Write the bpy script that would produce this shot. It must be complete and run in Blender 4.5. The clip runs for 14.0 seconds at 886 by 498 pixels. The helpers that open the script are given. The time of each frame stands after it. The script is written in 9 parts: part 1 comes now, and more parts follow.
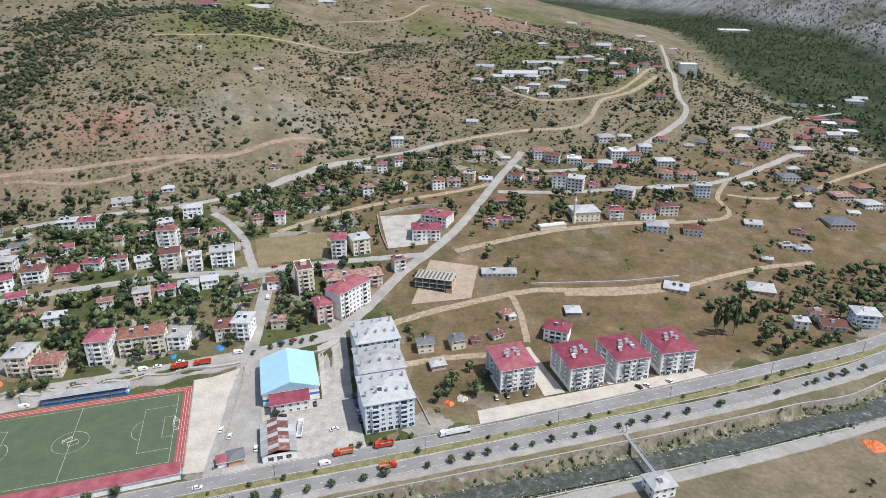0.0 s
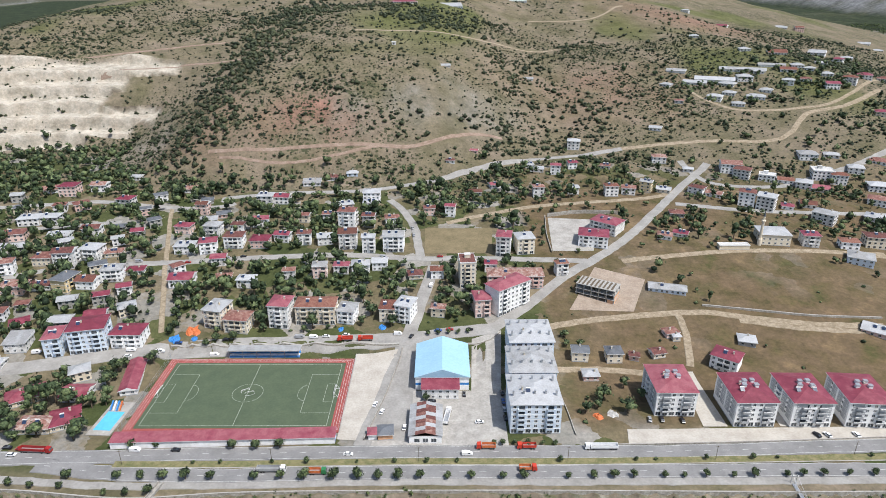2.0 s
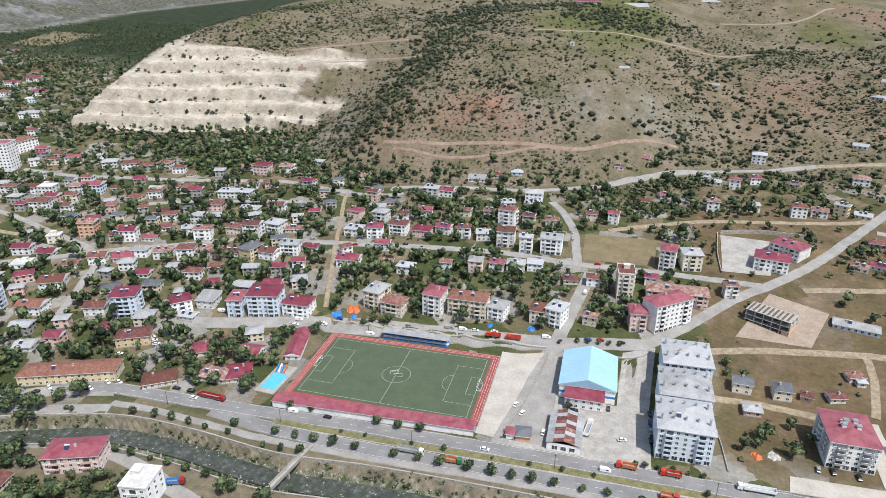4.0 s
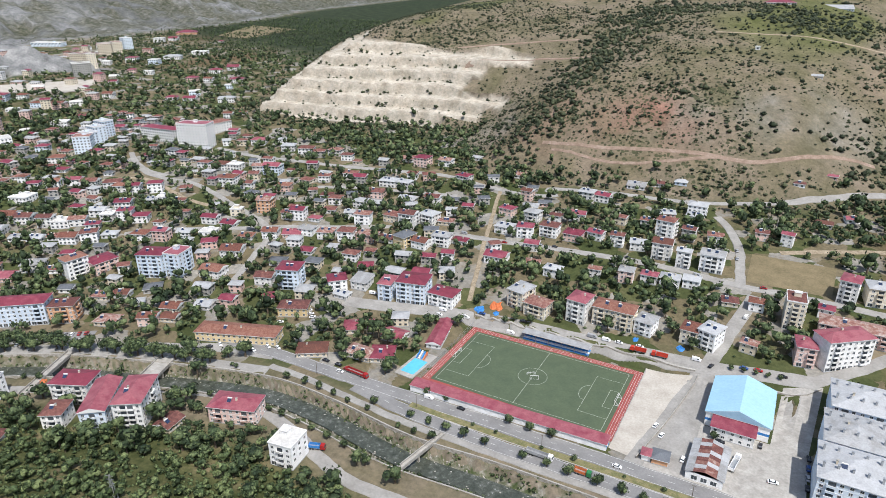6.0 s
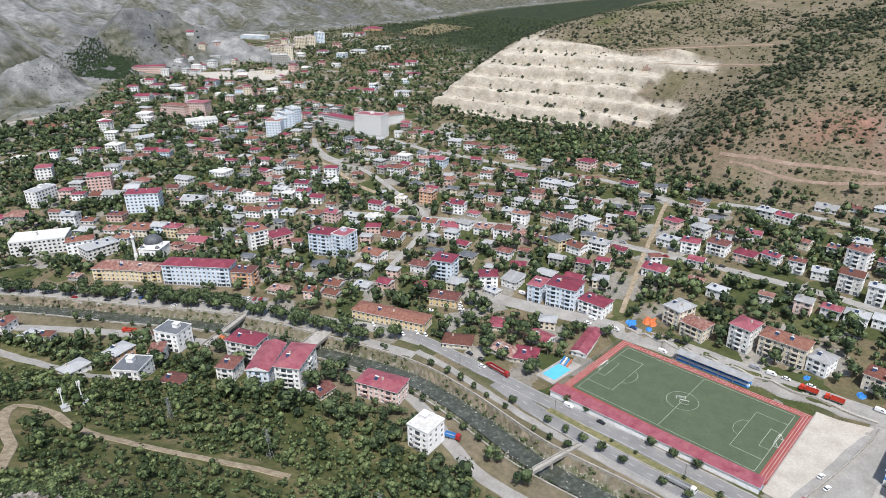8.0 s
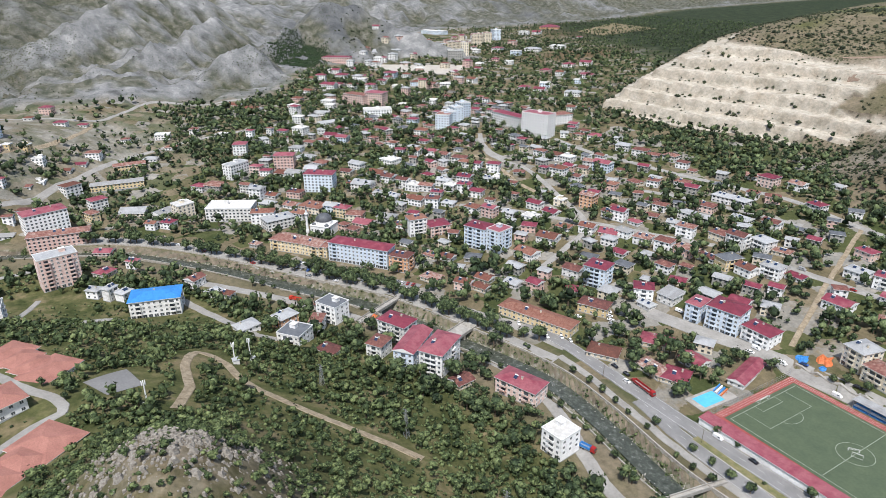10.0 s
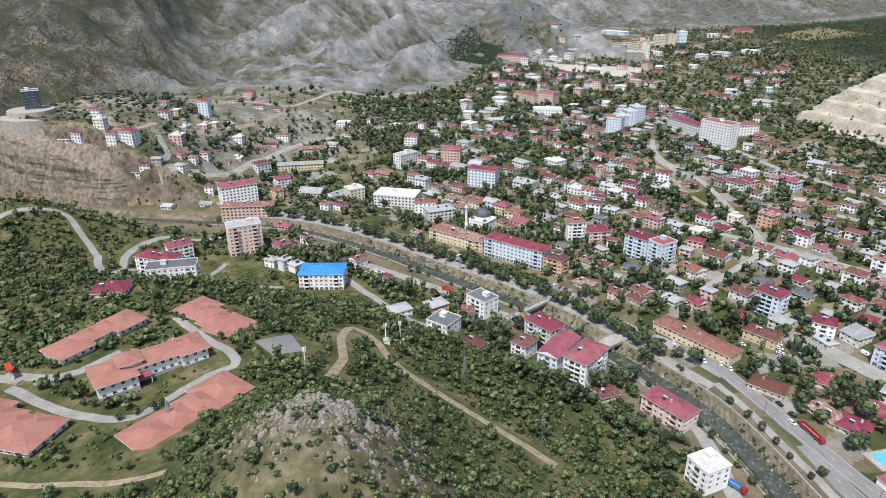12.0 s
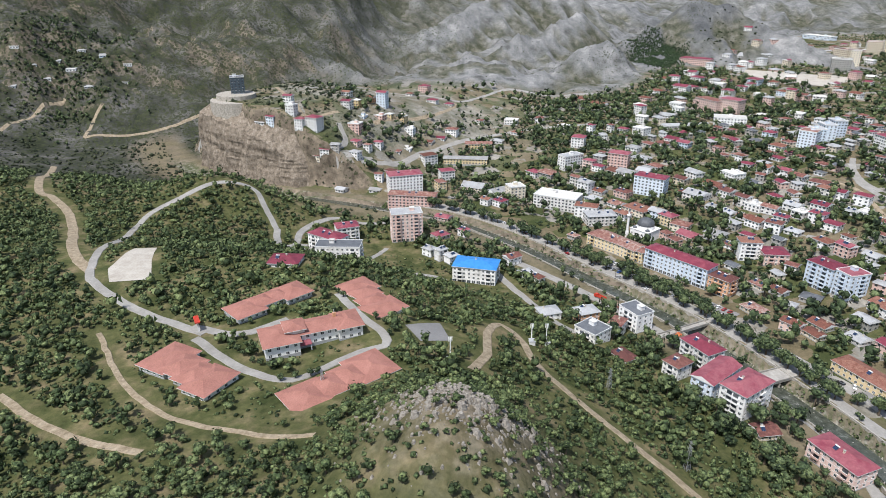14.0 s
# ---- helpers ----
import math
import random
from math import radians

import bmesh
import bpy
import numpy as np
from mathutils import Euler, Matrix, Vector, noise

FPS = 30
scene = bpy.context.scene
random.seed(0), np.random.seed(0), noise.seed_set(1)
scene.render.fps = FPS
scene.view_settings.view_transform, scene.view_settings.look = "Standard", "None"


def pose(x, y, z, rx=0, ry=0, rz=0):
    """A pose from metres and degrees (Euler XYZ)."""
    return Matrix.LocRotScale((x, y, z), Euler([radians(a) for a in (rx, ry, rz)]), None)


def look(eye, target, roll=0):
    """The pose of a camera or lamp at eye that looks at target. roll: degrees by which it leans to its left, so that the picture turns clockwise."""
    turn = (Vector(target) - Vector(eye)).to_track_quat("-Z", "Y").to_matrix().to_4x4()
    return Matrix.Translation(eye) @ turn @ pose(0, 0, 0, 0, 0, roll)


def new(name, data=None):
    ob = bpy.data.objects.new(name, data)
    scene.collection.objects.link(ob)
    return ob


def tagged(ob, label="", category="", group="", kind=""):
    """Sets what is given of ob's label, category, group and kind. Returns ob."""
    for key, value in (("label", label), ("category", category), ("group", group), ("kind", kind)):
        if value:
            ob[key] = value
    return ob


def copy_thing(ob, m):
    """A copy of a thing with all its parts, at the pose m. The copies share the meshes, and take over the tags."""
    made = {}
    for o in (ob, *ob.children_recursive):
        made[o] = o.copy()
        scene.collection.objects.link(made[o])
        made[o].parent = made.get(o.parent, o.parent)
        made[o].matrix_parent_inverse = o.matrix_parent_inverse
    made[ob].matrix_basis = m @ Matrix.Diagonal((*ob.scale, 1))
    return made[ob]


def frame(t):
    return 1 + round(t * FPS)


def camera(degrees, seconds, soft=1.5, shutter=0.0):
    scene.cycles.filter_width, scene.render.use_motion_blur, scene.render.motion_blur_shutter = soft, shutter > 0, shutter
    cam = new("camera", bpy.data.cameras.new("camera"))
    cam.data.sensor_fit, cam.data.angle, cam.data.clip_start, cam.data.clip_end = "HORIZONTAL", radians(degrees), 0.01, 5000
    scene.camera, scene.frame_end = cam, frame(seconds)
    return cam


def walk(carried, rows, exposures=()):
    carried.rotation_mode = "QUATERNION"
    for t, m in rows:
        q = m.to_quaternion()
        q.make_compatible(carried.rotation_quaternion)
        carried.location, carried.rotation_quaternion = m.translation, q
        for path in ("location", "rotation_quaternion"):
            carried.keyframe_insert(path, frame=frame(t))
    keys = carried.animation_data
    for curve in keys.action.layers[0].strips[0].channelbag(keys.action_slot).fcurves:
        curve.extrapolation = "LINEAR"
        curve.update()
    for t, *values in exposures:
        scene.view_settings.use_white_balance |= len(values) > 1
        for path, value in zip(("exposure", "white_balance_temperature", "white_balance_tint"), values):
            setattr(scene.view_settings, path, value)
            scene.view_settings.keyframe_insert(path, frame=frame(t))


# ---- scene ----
# The camera hovers at one place, 205 m above the football pitch, and turns to its left.
EYE = (0.0, 0.0, 205.0)


def turned(yaw, pitch, roll):
    return pose(*EYE, 90 + pitch, -0.92 * roll, yaw + 0.39 * roll)


cam = camera(69.2, 14.0, soft=0.5)
walk(cam, [
    (0.0, turned(-15.81, -23.15, -0.09)), (0.5, turned(-12.00, -23.16, -0.07)), (1.0, turned(-8.04, -23.17, -0.07)),
    (1.5, turned(-4.01, -23.17, -0.10)), (2.0, turned(0.00, -23.17, -0.10)), (2.5, turned(3.97, -23.16, -0.15)),
    (3.0, turned(7.77, -23.16, -0.17)), (5.5, turned(25.88, -23.17, -0.30)), (6.0, turned(29.46, -23.18, -0.33)),
    (6.5, turned(33.15, -23.17, -0.33)), (7.0, turned(36.86, -23.16, -0.37)), (7.5, turned(40.62, -23.15, -0.41)),
    (8.0, turned(44.32, -23.14, -0.38)), (10.5, turned(62.80, -23.26, -0.09)), (11.0, turned(66.50, -23.27, -0.05)),
    (11.5, turned(70.29, -23.30, -0.05)), (12.0, turned(74.09, -23.33, -0.06)), (12.5, turned(77.81, -23.36, -0.08)),
    (13.0, turned(81.55, -23.38, -0.13)), (13.5, turned(85.28, -23.40, -0.15)), (14.0, turned(89.04, -23.42, -0.15)),
])

# ---- light: a high summer sun and a clear sky ----
SUN_AT = Vector((0.47, -0.36, 1.1)).normalized()
world = bpy.data.worlds.new("world")
scene.world = world
world.use_nodes = True
wn = world.node_tree.nodes
sky = wn.new("ShaderNodeTexSky")
sky.sky_type = "NISHITA"
sky.sun_disc = False
sky.sun_elevation = math.asin(SUN_AT.z)
sky.sun_rotation = math.atan2(SUN_AT.x, SUN_AT.y)
sky.air_density, sky.dust_density = 1.2, 2.0
wn["Background"].inputs["Strength"].default_value = 0.15
world.node_tree.links.new(sky.outputs["Color"], wn["Background"].inputs["Color"])
sun = new("sun", bpy.data.lights.new("sun", "SUN"))
sun.data.energy, sun.data.angle, sun.data.color = 5.0, radians(0.6), (1.0, 0.982, 0.96)
sun.matrix_world = look(SUN_AT * 900, (0, 0, 0))
scene.view_settings.exposure = 0.0


# ---- materials ----
def ramp_nodes(nt, stops):
    r = nt.nodes.new("ShaderNodeValToRGB")
    while len(r.color_ramp.elements) < len(stops):
        r.color_ramp.elements.new(0.5)
    for e, (p, c) in zip(r.color_ramp.elements, stops):
        e.position, e.color = p, (*c, 1)
    return r


def stuff_mat(name, stops, size=1.0, rough=0.9, bump=0.0, detail=5.0, metal=0.0, per_object=0.0, per_island=0.0, fine=None, spec=0.3):
    """Noise-driven surface: stops are (place, colour) of a ramp over a noise of that size in metres."""
    m = bpy.data.materials.new(name)
    m.use_nodes = True
    nt = m.node_tree
    b = nt.nodes["Principled BSDF"]
    b.inputs["Roughness"].default_value = rough
    b.inputs["Metallic"].default_value = metal
    b.inputs["Specular IOR Level"].default_value = spec
    geo = nt.nodes.new("ShaderNodeNewGeometry")
    n = nt.nodes.new("ShaderNodeTexNoise")
    n.inputs["Scale"].default_value = 1.0 / size
    n.inputs["Detail"].default_value = detail
    n.inputs["Roughness"].default_value = 0.62
    nt.links.new(geo.outputs["Position"], n.inputs["Vector"])
    r = ramp_nodes(nt, stops)
    value = n.outputs["Fac"]
    if per_object or per_island:
        add = nt.nodes.new("ShaderNodeMath")
        add.operation = "MULTIPLY_ADD"
        add.inputs[1].default_value = per_object or per_island
        if per_object:
            info = nt.nodes.new("ShaderNodeObjectInfo")
            nt.links.new(info.outputs["Random"], add.inputs[0])
        else:
            nt.links.new(geo.outputs["Random Per Island"], add.inputs[0])
        sub = nt.nodes.new("ShaderNodeMath")
        sub.operation = "SUBTRACT"
        sub.inputs[1].default_value = 0.5 * (per_object or per_island)
        nt.links.new(value, sub.inputs[0])
        nt.links.new(sub.outputs[0], add.inputs[2])
        value = add.outputs[0]
    nt.links.new(value, r.inputs["Fac"])
    colour = r.outputs["Color"]
    if fine:
        n2 = nt.nodes.new("ShaderNodeTexNoise")
        n2.inputs["Scale"].default_value = 1.0 / fine[0]
        n2.inputs["Detail"].default_value = 4
        nt.links.new(geo.outputs["Position"], n2.inputs["Vector"])
        r2 = ramp_nodes(nt, [(0.3, (1 - fine[1],) * 3), (0.7, (1 + fine[1],) * 3)])
        mul = nt.nodes.new("ShaderNodeMix")
        mul.data_type, mul.blend_type = "RGBA", "MULTIPLY"
        mul.inputs["Factor"].default_value = 1
        nt.links.new(n2.outputs["Fac"], r2.inputs["Fac"])
        nt.links.new(colour, mul.inputs["A"])
        nt.links.new(r2.outputs["Color"], mul.inputs["B"])
        colour = mul.outputs["Result"]
    nt.links.new(colour, b.inputs["Base Color"])
    if bump:
        bp = nt.nodes.new("ShaderNodeBump")
        bp.inputs["Strength"].default_value = 0.6
        bp.inputs["Distance"].default_value = bump
        nt.links.new(n.outputs["Fac"], bp.inputs["Height"])
        nt.links.new(bp.outputs["Normal"], b.inputs["Normal"])
    return m


def plain(name, c, vary=0.12, size=2.0, rough=0.85, **more):
    lo = tuple(v * (1 - vary) for v in c)
    hi = tuple(min(v * (1 + vary), 0.95) for v in c)
    return stuff_mat(name, [(0.3, lo), (0.7, hi)], size, rough, **more)


ROOFS = {
    "r": stuff_mat("maroon_metal", [(0.22, (0.130, 0.022, 0.036)), (0.5, (0.190, 0.036, 0.056)), (0.78, (0.275, 0.092, 0.108))], 4.0, 0.5, per_object=0.5, fine=(0.7, 0.12), spec=0.4),
    "t": stuff_mat("terracotta_tile", [(0.3, (0.105, 0.045, 0.034)), (0.55, (0.165, 0.066, 0.048)), (0.75, (0.22, 0.110, 0.082))], 2.0, 0.9, per_object=0.5, fine=(0.5, 0.22)),
    "g": stuff_mat("zinc_sheet", [(0.28, (0.26, 0.258, 0.255)), (0.45, (0.325, 0.33, 0.335)), (0.75, (0.40, 0.408, 0.42))], 5.0, 0.6, metal=0.1, per_object=0.5, fine=(0.8, 0.12)),
    "b": stuff_mat("rusty_sheet", [(0.3, (0.10, 0.040, 0.036)), (0.5, (0.165, 0.070, 0.058)), (0.66, (0.24, 0.13, 0.105)), (0.85, (0.36, 0.30, 0.27))], 2.2, 0.85, per_object=0.4, fine=(0.6, 0.2)),
    "f": stuff_mat("pale_screed", [(0.3, (0.42, 0.41, 0.39)), (0.7, (0.62, 0.61, 0.59))], 2.5, 0.9, per_object=0.4, fine=(0.5, 0.1)),
    "u": stuff_mat("blue_sheet", [(0.3, (0.03, 0.17, 0.46)), (0.7, (0.05, 0.24, 0.58))], 3.0, 0.5, fine=(0.8, 0.1)),
    "n": stuff_mat("slate_sheet", [(0.3, (0.075, 0.08, 0.09)), (0.7, (0.13, 0.14, 0.155))], 3.0, 0.6, per_object=0.4, fine=(0.6, 0.12)),
    "k": stuff_mat("raw_concrete", [(0.3, (0.25, 0.24, 0.22)), (0.7, (0.40, 0.39, 0.365))], 1.8, 0.95, fine=(0.4, 0.15)),
    "p": stuff_mat("salmon_tile", [(0.3, (0.25, 0.112, 0.090)), (0.7, (0.335, 0.158, 0.128))], 5.0, 0.9, fine=(0.45, 0.16)),
    "s": stuff_mat("sky_blue_sheet", [(0.3, (0.27, 0.45, 0.575)), (0.7, (0.31, 0.50, 0.625))], 8.0, 0.6, fine=(1.2, 0.06)),
}
WALLS = {
    "w": stuff_mat("white_render", [(0.20, (0.46, 0.44, 0.41)), (0.42, (0.70, 0.69, 0.675)), (0.68, (0.86, 0.855, 0.85))], 3.0, 0.9, per_object=0.4, fine=(0.5, 0.06)),
    "c": stuff_mat("cream_render", [(0.3, (0.58, 0.50, 0.38)), (0.7, (0.72, 0.65, 0.53))], 3.0, 0.9, per_object=0.4, fine=(0.5, 0.06)),
    "p": stuff_mat("pink_render", [(0.3, (0.58, 0.38, 0.33)), (0.7, (0.70, 0.53, 0.47))], 3.0, 0.9, per_object=0.4, fine=(0.5, 0.06)),
    "b": stuff_mat("pale_blue_render", [(0.3, (0.52, 0.60, 0.70)), (0.7, (0.66, 0.73, 0.80))], 3.0, 0.9, per_object=0.4, fine=(0.5, 0.05)),
    "y": stuff_mat("yellow_render", [(0.3, (0.58, 0.44, 0.24)), (0.7, (0.68, 0.55, 0.34))], 3.0, 0.9, per_object=0.4, fine=(0.5, 0.06)),
    "o": stuff_mat("orange_render", [(0.3, (0.52, 0.27, 0.15)), (0.7, (0.64, 0.38, 0.23))], 3.0, 0.9, per_object=0.4, fine=(0.5, 0.06)),
    "k": ROOFS["k"],
    "q": stuff_mat("white_render_new", [(0.3, (0.72, 0.71, 0.70)), (0.7, (0.80, 0.80, 0.79))], 4.0, 0.9, fine=(0.5, 0.03)),
    "d": stuff_mat("dark_glass_wall", [(0.3, (0.05, 0.07, 0.09)), (0.7, (0.09, 0.11, 0.13))], 5.0, 0.15),
}
GLASS = stuff_mat("window_glass", [(0.3, (0.03, 0.04, 0.05)), (0.7, (0.09, 0.10, 0.11))], 1.5, 0.12, per_object=0.8, spec=0.6)
FRAME = plain("white_plastic", (0.72, 0.72, 0.71), 0.05)
GREYBAND = plain("grey_render", (0.34, 0.35, 0.36), 0.08)
CONCRETE = stuff_mat("concrete", [(0.25, (0.22, 0.205, 0.185)), (0.5, (0.32, 0.305, 0.28)), (0.75, (0.41, 0.395, 0.365))], 7.0, 0.95, bump=0.05, fine=(1.2, 0.12))
STONEWALL = stuff_mat("stone_wall", [(0.3, (0.20, 0.18, 0.15)), (0.5, (0.33, 0.305, 0.265)), (0.7, (0.44, 0.41, 0.365))], 1.6, 0.95, bump=0.2, fine=(0.6, 0.2))
ASPHALT = stuff_mat("asphalt", [(0.25, (0.15, 0.147, 0.145)), (0.5, (0.195, 0.192, 0.19)), (0.75, (0.245, 0.24, 0.235))], 14.0, 0.9, fine=(0.8, 0.1))
DIRT = stuff_mat("dirt_road", [(0.28, (0.165, 0.130, 0.085)), (0.5, (0.262, 0.212, 0.148)), (0.75, (0.355, 0.30, 0.225))], 3.0, 0.95, bump=0.1, fine=(1.0, 0.18))
REDDIRT = stuff_mat("red_dirt_road", [(0.28, (0.17, 0.120, 0.088)), (0.5, (0.235, 0.170, 0.130)), (0.75, (0.30, 0.235, 0.19))], 6.0, 0.95, bump=0.1, fine=(1.0, 0.18))
STREET_CONCRETE = stuff_mat("street_concrete", [(0.25, (0.205, 0.195, 0.18)), (0.5, (0.262, 0.252, 0.236)), (0.75, (0.325, 0.315, 0.295))], 9.0, 0.95, bump=0.03, fine=(1.2, 0.1))
PAINT = plain("road_paint", (0.5, 0.5, 0.48), 0.2)
METAL = plain("galvanised_steel", (0.42, 0.43, 0.44), 0.1, metal=0.6, rough=0.45)
RUBBER = plain("tyre_rubber", (0.03, 0.03, 0.03), 0.2)
PANEL = plain("solar_panel", (0.025, 0.04, 0.08), 0.2, rough=0.15)
REDPAINT = plain("red_paint", (0.45, 0.045, 0.025), 0.15, rough=0.5)


def leaf_mat(name, stops, clump, mottle, per_island):
    """Foliage: colour by island and by clump, mottled leaf by leaf, with a rough leafy relief."""
    m = stuff_mat(name, stops, clump, 0.7, per_island=per_island, fine=(0.75, mottle), spec=0.2)
    nt = m.node_tree
    geo = nt.nodes.new("ShaderNodeNewGeometry")
    n = nt.nodes.new("ShaderNodeTexNoise")
    n.inputs["Scale"].default_value, n.inputs["Detail"].default_value, n.inputs["Roughness"].default_value = 1.3, 4, 0.7
    nt.links.new(geo.outputs["Position"], n.inputs["Vector"])
    bp = nt.nodes.new("ShaderNodeBump")
    bp.inputs["Strength"].default_value, bp.inputs["Distance"].default_value = 0.7, 0.45
    nt.links.new(n.outputs["Fac"], bp.inputs["Height"])
    nt.links.new(bp.outputs["Normal"], nt.nodes["Principled BSDF"].inputs["Normal"])
    return m


LEAVES = leaf_mat("leaves", [(0.2, (0.020, 0.032, 0.013)), (0.5, (0.060, 0.087, 0.036)), (0.8, (0.142, 0.174, 0.074))], 22.0, 0.65, 0.65)
STREETLEAVES = leaf_mat("street_leaves", [(0.2, (0.015, 0.026, 0.013)), (0.5, (0.046, 0.069, 0.032)), (0.8, (0.128, 0.162, 0.073))], 14.0, 0.6, 0.62)
SCRUB = leaf_mat("scrub", [(0.2, (0.018, 0.025, 0.014)), (0.5, (0.036, 0.047, 0.025)), (0.8, (0.078, 0.088, 0.046))], 60.0, 0.5, 0.45)
PINE = leaf_mat("pine_needles", [(0.2, (0.012, 0.026, 0.012)), (0.8, (0.038, 0.062, 0.026))], 9.0, 0.4, 0.5)
BARK = plain("bark", (0.11, 0.085, 0.06), 0.3, 0.5)


# ---- the lie of the land ----
def sstep(a,b,x):
    t=np.clip((x-a)/(b-a),0,1); return t*t*(3-2*t)
# value noise, vectorised
def hash2(i,j,k):
    n=(i*374761393+j*668265263+k*974634533)&0xffffffff
    n=((n^(n>>13))*1274126177)&0xffffffff
    return ((n^(n>>16))&0xffff)/65535.0
def vnoise(x,y,k=0):
    xi=np.floor(x).astype(np.int64); yi=np.floor(y).astype(np.int64); fx=x-xi; fy=y-yi
    fx=fx*fx*(3-2*fx); fy=fy*fy*(3-2*fy)
    a=hash2(xi,yi,k);b=hash2(xi+1,yi,k);c=hash2(xi,yi+1,k);d=hash2(xi+1,yi+1,k)
    return (a*(1-fx)+b*fx)*(1-fy)+(c*(1-fx)+d*fx)*fy
def fbm(x,y,size,octaves=4,k=0):
    v=0;a=.5
    for o in range(octaves):
        v=v+a*(vnoise(x/size,y/size,k+o)-.5)*2; size=size/2.03; a*=.5
    return v
def ridged(x,y,size,octaves=4,k=0):
    v=0;a=.5
    for o in range(octaves):
        v=v+a*(1-np.abs(2*vnoise(x/size,y/size,k+o)-1)); size=size/2.1; a*=.5
    return v
RIVER=[(1500,900),(700,420),(480,260),(311,206),(245,202),(156,201),(44,202),(-40,202),(-92,201),(-137,198),(-190,203),(-232,202),(-291,184),(-356,158),(-410,122),(-478,77),(-542,20),(-578,-50),(-612,-125),(-648,-200),(-710,-275),(-790,-330),(-900,-380),(-1500,-500)]
def seg_dist(x,y,line):
    best=np.full(np.shape(x),1e18); sign=np.ones(np.shape(x))
    for (ax,ay),(bx,by) in zip(line[:-1],line[1:]):
        dx,dy=bx-ax,by-ay; t=np.clip(((x-ax)*dx+(y-ay)*dy)/(dx*dx+dy*dy),0,1)
        ex,ey=x-ax-t*dx,y-ay-t*dy; d=ex*ex+ey*ey; m=d<best
        best=np.where(m,d,best); sign=np.where(m,np.where(dx*(y-ay)-dy*(x-ax)>0,-1.0,1.0),sign)
    return np.sqrt(best),sign
def inside_dist(x,y,poly):
    d,_=seg_dist(x,y,poly+poly[:1]); c=np.zeros(np.shape(x),bool)
    for (ax,ay),(bx,by) in zip(poly,poly[1:]+poly[:1]):
        if ay!=by: c^=((ay>y)!=(by>y))&(x<(bx-ax)*(y-ay)/(by-ay)+ax)
    return np.where(c,d,-d)
NORTH_HILL=[(-622,598),(-540,610),(-468,622),(-400,640),(-330,640),(-262,560),(-190,545),(-80,548),(20,570),(120,640),(230,600),(400,520),(560,520),(700,640),(760,900),(1150,1700),(1500,4700),(-1300,4700),(-950,1500),(-725,800)]
GRAY=[(-700,-1500),(-800,-430),(-860,-330),(-930,-233),(-970,-103),(-973,-3),(-949,112),(-925,200),(-950,285),(-1110,390),(-1230,470),(-1620,930),(-1640,1400),(-1750,1800),(-2000,2400),(-2500,4700),(-4700,4700),(-4700,-1500)]
EAST=[(900,500),(1500,1500),(1700,4700),(4700,4700),(4700,500)]
RIDGES=[(-1093,242,88, -1122,294,98, 0.62),
(-1122,294,98, -1147,316,89, 0.62),
(-1247,366,83, -1310,494,148, 0.50),
(-1310,494,148, -1296,580,142, 0.50),
(-1296,580,142, -1172,670,81, 0.50),
(-1172,670,81, -1086,715,65, 0.50),
(-1080,-11,47, -1178,69,69, 0.60),
(-1178,69,69, -1284,201,101, 0.60),
(-1284,201,101, -1386,307,130, 0.60),
(-1400,-29,90, -1545,129,153, 0.55),
(-1545,129,153, -1668,327,167, 0.55),
(-1001,-89,47, -1107,-173,79, 0.50),
(-1107,-173,79, -1214,-299,111, 0.50),
(-1214,-299,111, -1328,-445,161, 0.50),
(-984,42,55, -988,55,54, 0.50),
(-1479,-248,143, -1445,-119,99, 0.50),
(-1445,-119,99, -1379,-64,66, 0.50)]
def hill_chain(n,seed):
    """Further ridges, scattered over the grey mountains."""
    r=np.random.RandomState(seed); res=[]
    while len(res)<n:
        a,q=r.uniform(1.75,3.75),r.uniform(1450,3600); x,y=q*np.cos(a),q*np.sin(a)
        g=float(inside_dist(np.array(x),np.array(y),GRAY))
        if g<480 or x>-700: continue
        b=r.uniform(0,6.28); l=r.uniform(80,320); h=60+.13*g+r.uniform(10,90)
        res.append((x,y,h,x+l*np.cos(b),y+l*np.sin(b),h-r.uniform(0,60),r.uniform(.42,.6)))
    return res
RIDGES=RIDGES+hill_chain(46,5)
def ridges(x,y):
    """Height of crisp fluted ridges, and how deep in a flute a point lies."""
    best=np.full(np.shape(x),-1e9); cut=np.zeros(np.shape(x))
    for i,(ax,ay,az,bx,by,bz,k) in enumerate(RIDGES):
        dx,dy=bx-ax,by-ay; L=np.hypot(dx,dy); t=np.clip(((x-ax)*dx+(y-ay)*dy)/(L*L),0,1)
        ex,ey=x-ax-t*dx,y-ay-t*dy; d=np.hypot(ex,ey); u=t*L+np.arctan2(ey,ex)*45
        f=.65*np.abs(2*vnoise(u/46.,i*3.7+d*.0012,61)-1)+.35*np.abs(2*vnoise(u/17.,i*5.1+d*.004,62)-1)
        z=az+(bz-az)*t-k*d-(1-f)*np.minimum(d*.42,34)
        m=z>best; best=np.where(m,z,best); cut=np.where(m,(1-f)*np.clip(d/60,0,1),cut)
    return best,cut
def carved(x,y):
    """Sharp rain-cut gullies between narrow spurs, from 0 in a gully to 1 on a spur."""
    u,v=x+fbm(x,y,160,3,18)*55,y+fbm(x,y,160,3,19)*55
    return ridged(u*.8-v*.5,v*.8+u*.3,68,5,17)
